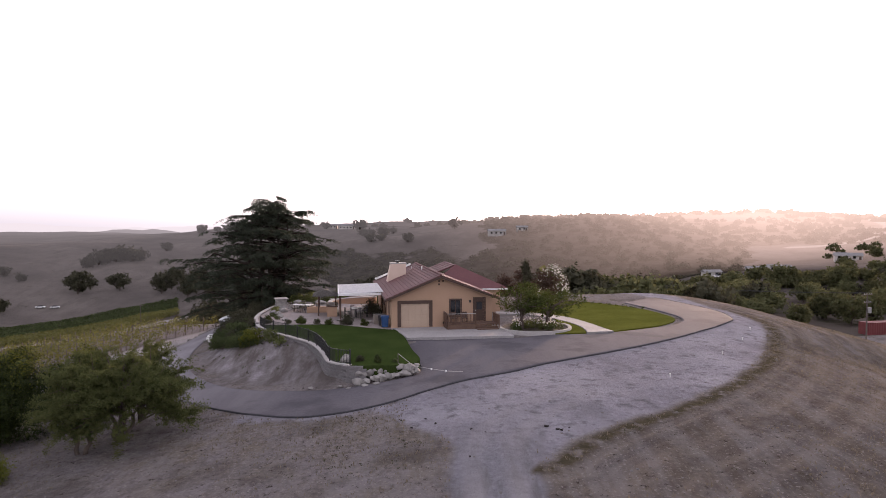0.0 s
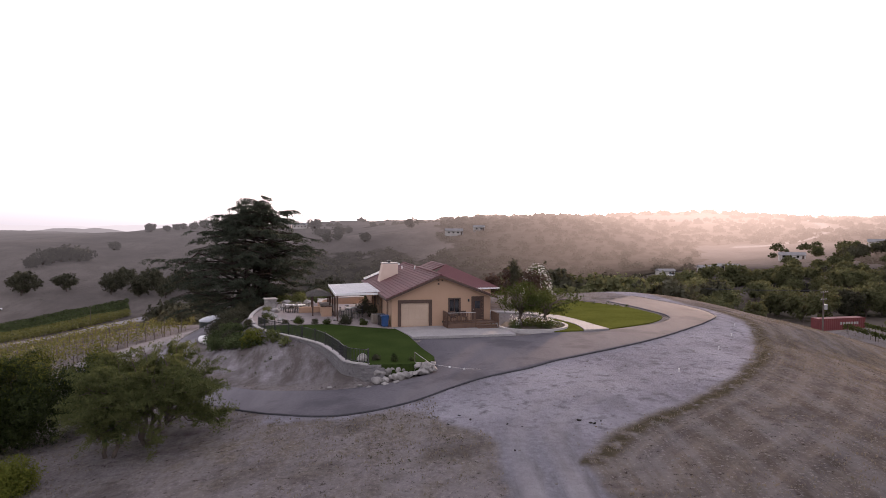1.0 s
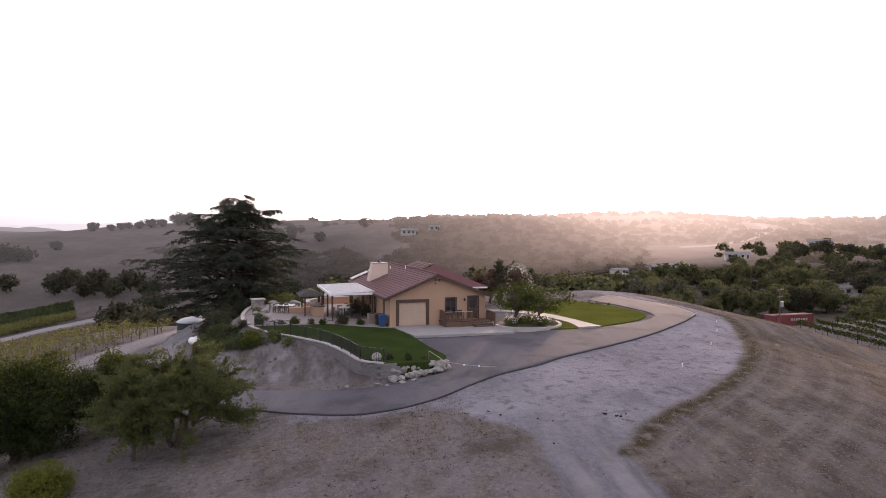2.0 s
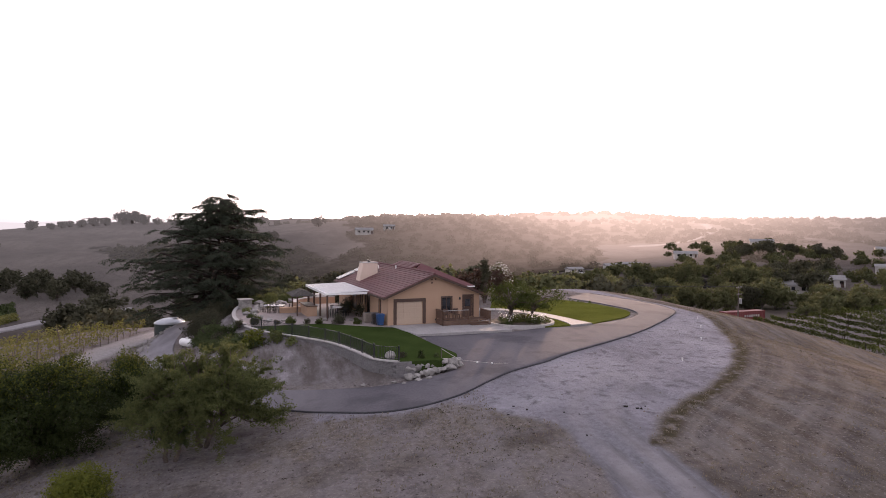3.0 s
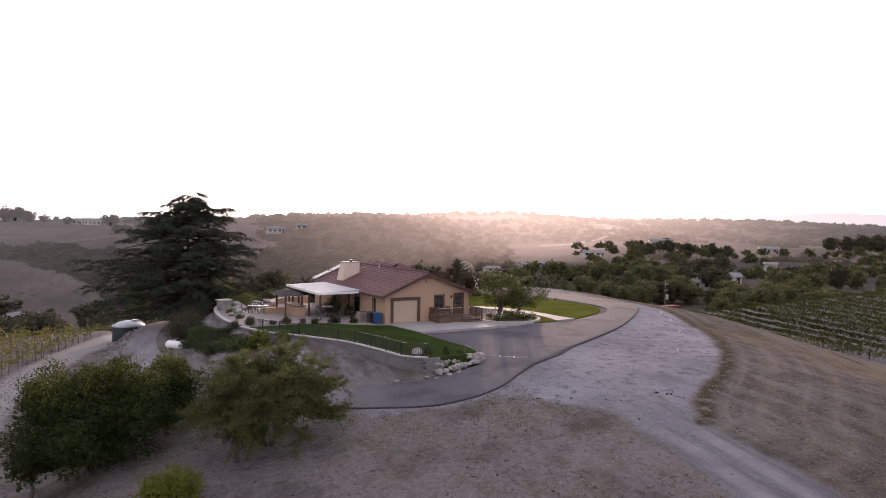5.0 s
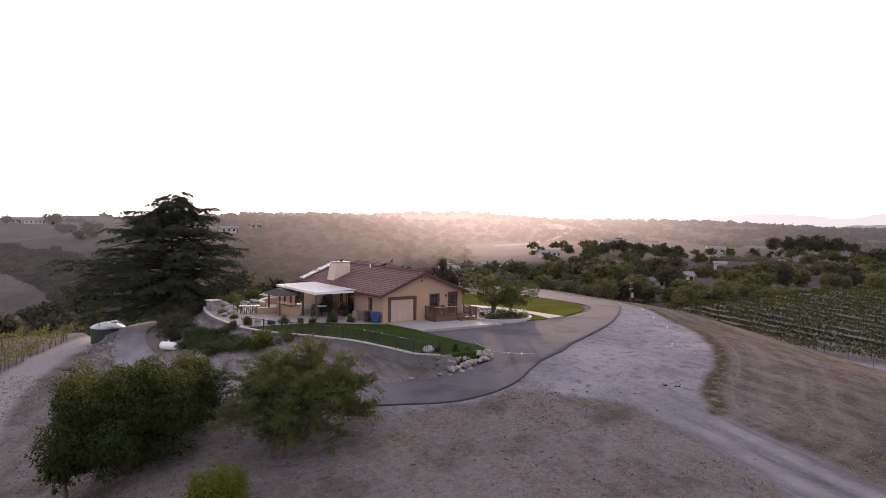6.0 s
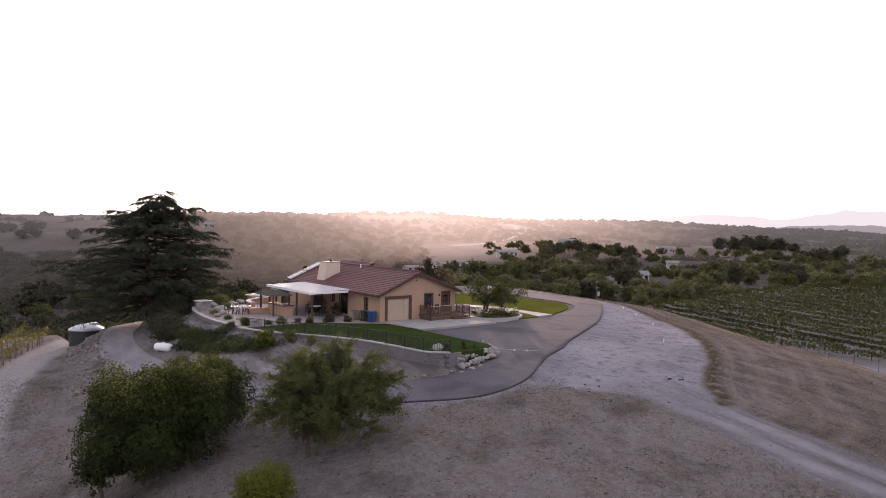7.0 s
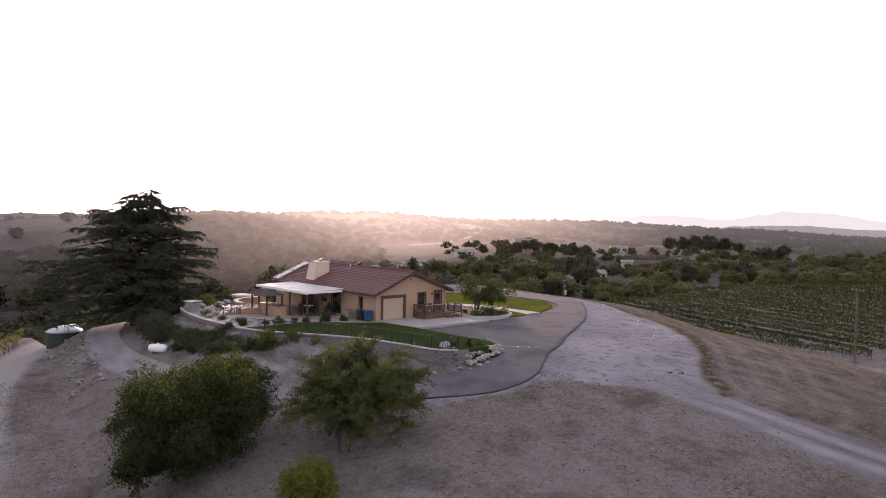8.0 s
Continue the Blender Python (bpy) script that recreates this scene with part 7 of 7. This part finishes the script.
# grey posts of a wire fence along the vineyard's lane
for k in range(14):
    y = 50 + 3.4 * k
    x = 82.3 + (62 - y) * 0.33
    ps = thing("fence_post", pose(x, y, ground_at(x, y), 0, 14 if k == 4 else rt.uniform(-3, 3), 0), "grey wooden fence post beside the vineyard lane", "fence post", "posts along the lane")
    part("post", tubed([(0, 0, -0.4), (0, 0, 1.9 if k in (3, 4) else 1.4)], 0.09 if k == 4 else 0.05, 8), M_POLE, ps)
lane_line = ((256, -39), (274, -32), (298, -27), (320, -23.5), (342, -19), (352, -14))
wl_a, wl_b = [from_eye(a_, r_, 0, 0) for r_, a_ in lane_line], [from_eye(a_, r_ + 9, 0, 0) for r_, a_ in lane_line]
tagged(ribbon("farm_lane", wl_a, wl_b, M_FLATROAD, 0.45, 6, 0.6), "grey farm lane across the west flats", "lane", kind="structure")

# ---- dry tufts and clods strewn over the hilltop ----
rs_ = np.random.default_rng(88)
outer = smooth_edges(ROAD_OUT, 4)
inner = smooth_edges(ROAD_IN, 4)


def open_ground(n, x0, x1, y0, y1):
    """Places on the bare slopes, off the paving, the gravel and the garden."""
    x, y = rs_.uniform(x0, x1, n), rs_.uniform(y0, y1, n)
    do, _ = line_distance(x, y, outer)
    dg, _ = line_distance(x, y, GRAVEL_EDGE)
    dt_, _ = line_distance(x, y, TRACK)
    keep = (do < -0.3) & ~((dg > 0) & (x > -2) & (y > 33)) & (np.abs(dt_) > 2.0)
    return x[keep], y[keep], dg[keep]


x, y, dg = open_ground(90000, -42, 44, 12, 74)
lush = wavy(x, y, 7.0, 61, 3) + 0.40 * np.exp(-((dg + 0.75) / 0.6) ** 2)
k = lush > rs_.uniform(-0.35, 0.9, len(x))
x, y = x[k], y[k]
x, y = np.repeat(x, 3) + rs_.normal(0, 0.07, 3 * len(x)), np.repeat(y, 3) + rs_.normal(0, 0.07, 3 * len(y))
sz = rs_.uniform(0.05, 0.15, len(x))
z = height(x, y) + sz * 0.40
nr = np.stack([rs_.normal(size=len(x)), rs_.normal(size=len(x)), np.full(len(x), 0.15)], 1)
up = np.cross(nr, np.array((0.0, 0.0, 1.0)) + rs_.normal(size=(len(x), 3)) * 0.3)
tufts = part_mesh("dry_grass", leaf_mesh("dry_grass", quads(np.stack([x, y, z], 1), nr, sz, sz * 0.45, ups=np.cross(nr, up), rng=rs_)), L_STRAW)
tagged(tufts, "sparse dry straw tufts on bare soil", "dry grass", kind="stuff")
x, y, dg = open_ground(2200, -40, 40, 12, 70)
wk = wavy(x, y, 6.0, 19, 2) + 0.75 * ((np.abs(x + 1.5) < 6) & (np.abs(y - 33) < 4)) > 0.38
x, y = x[wk], y[wk]
dark = []
for px, py in zip(x, y):
    c = np.array([[px, py, 0.0]]) + rs_.normal(size=(7, 3)) * np.array((0.12, 0.12, 0.0))
    dark.append(c)
c = np.concatenate(dark)
c[:, 2] = height(c[:, 0], c[:, 1]) + 0.06
sz = rs_.uniform(0.05, 0.13, len(c))
weeds = part_mesh("low_weeds", leaf_mesh("low_weeds", quads(c, rs_.normal(size=(len(c), 3)) + np.array((0, 0, 0.7)), sz, sz * 0.6, rng=rs_)), L_OAK)
tagged(weeds, "dark low weeds dotted over the dry ground", "weeds", kind="stuff")
# loose stones by the tracks
bits = []
for k in range(520):
    px, py = rs_.uniform(-32, 32), rs_.uniform(14, 62)
    if line_distance(np.array([px]), np.array([py]), outer)[0][0] > -0.4:
        continue
    bits.append((px, py, rs_.uniform(0.03, 0.10)))
me = bpy.data.meshes.new("loose_stones")
vv, ff = [], []
tmpl = [v.co.copy() for v in FIELD[1].vertices]
tf = [tuple(p.vertices) for p in FIELD[1].polygons]
hz = height(np.array([b_[0] for b_ in bits]), np.array([b_[1] for b_ in bits]))
for (px, py, r), z in zip(bits, hz):
    o_ = len(vv)
    vv += [(px + v.x * r, py + v.y * r, z + v.z * r * 0.7 + r * 0.2) for v in tmpl]
    ff += [tuple(i + o_ for i in f_) for f_ in tf]
me.from_pydata(vv, [], ff)
tagged(part_mesh("loose_stones", me, M_DIRTROCK), "small loose stones on the bare ground", "stones", kind="stuff")
# small white survey markers along the gravel
for px, py in ((20.6, 49.6), (14.4, 42.6), (25.0, 56.2), (27.8, 61.0)):
    mk = thing("marker", pose(px, py, ground_at(px, py)), "small white marker stake at the gravel's edge", "marker", "marker stakes")
    part("stake", boxed(-0.02, 0.02, -0.02, 0.02, -0.1, 0.18), M_WHITE, mk)
    part("cap", boxed(-0.045, 0.045, -0.045, 0.045, 0.18, 0.25, 0.01), M_WHITE, mk)
# dark lumps of earth left on the gravel and by the junction
lump_me = rock_mesh("clod", 61, 0.4, 1, surface("dark_earth", (0.020, 0.018, 0.017), (0.050, 0.044, 0.040), 9.0, 2.0, 1.0, bump=0.5, spec=0.0))
for px, py, r in ((5.2, 33.7, 0.17), (5.7, 33.3, 0.13), (5.9, 33.2, 0.15), (6.3, 33.5, 0.09), (1.4, 33.6, 0.10), (2.1, 33.1, 0.08), (1.2, 30.2, 0.10), (-0.4, 34.6, 0.12), (-0.9, 35.4, 0.11), (-1.6, 34.2, 0.10)):
    o = new("clod", lump_me)
    o.matrix_basis = pose(px, py, ground_at(px, py) + r * 0.25, 0, 0, rs_.uniform(0, 360)) @ Matrix.Diagonal((r, r * 0.8, r * 0.5, 1))
    tagged(o, "dark lump of earth on the pale gravel", "clod", "clods on the gravel")
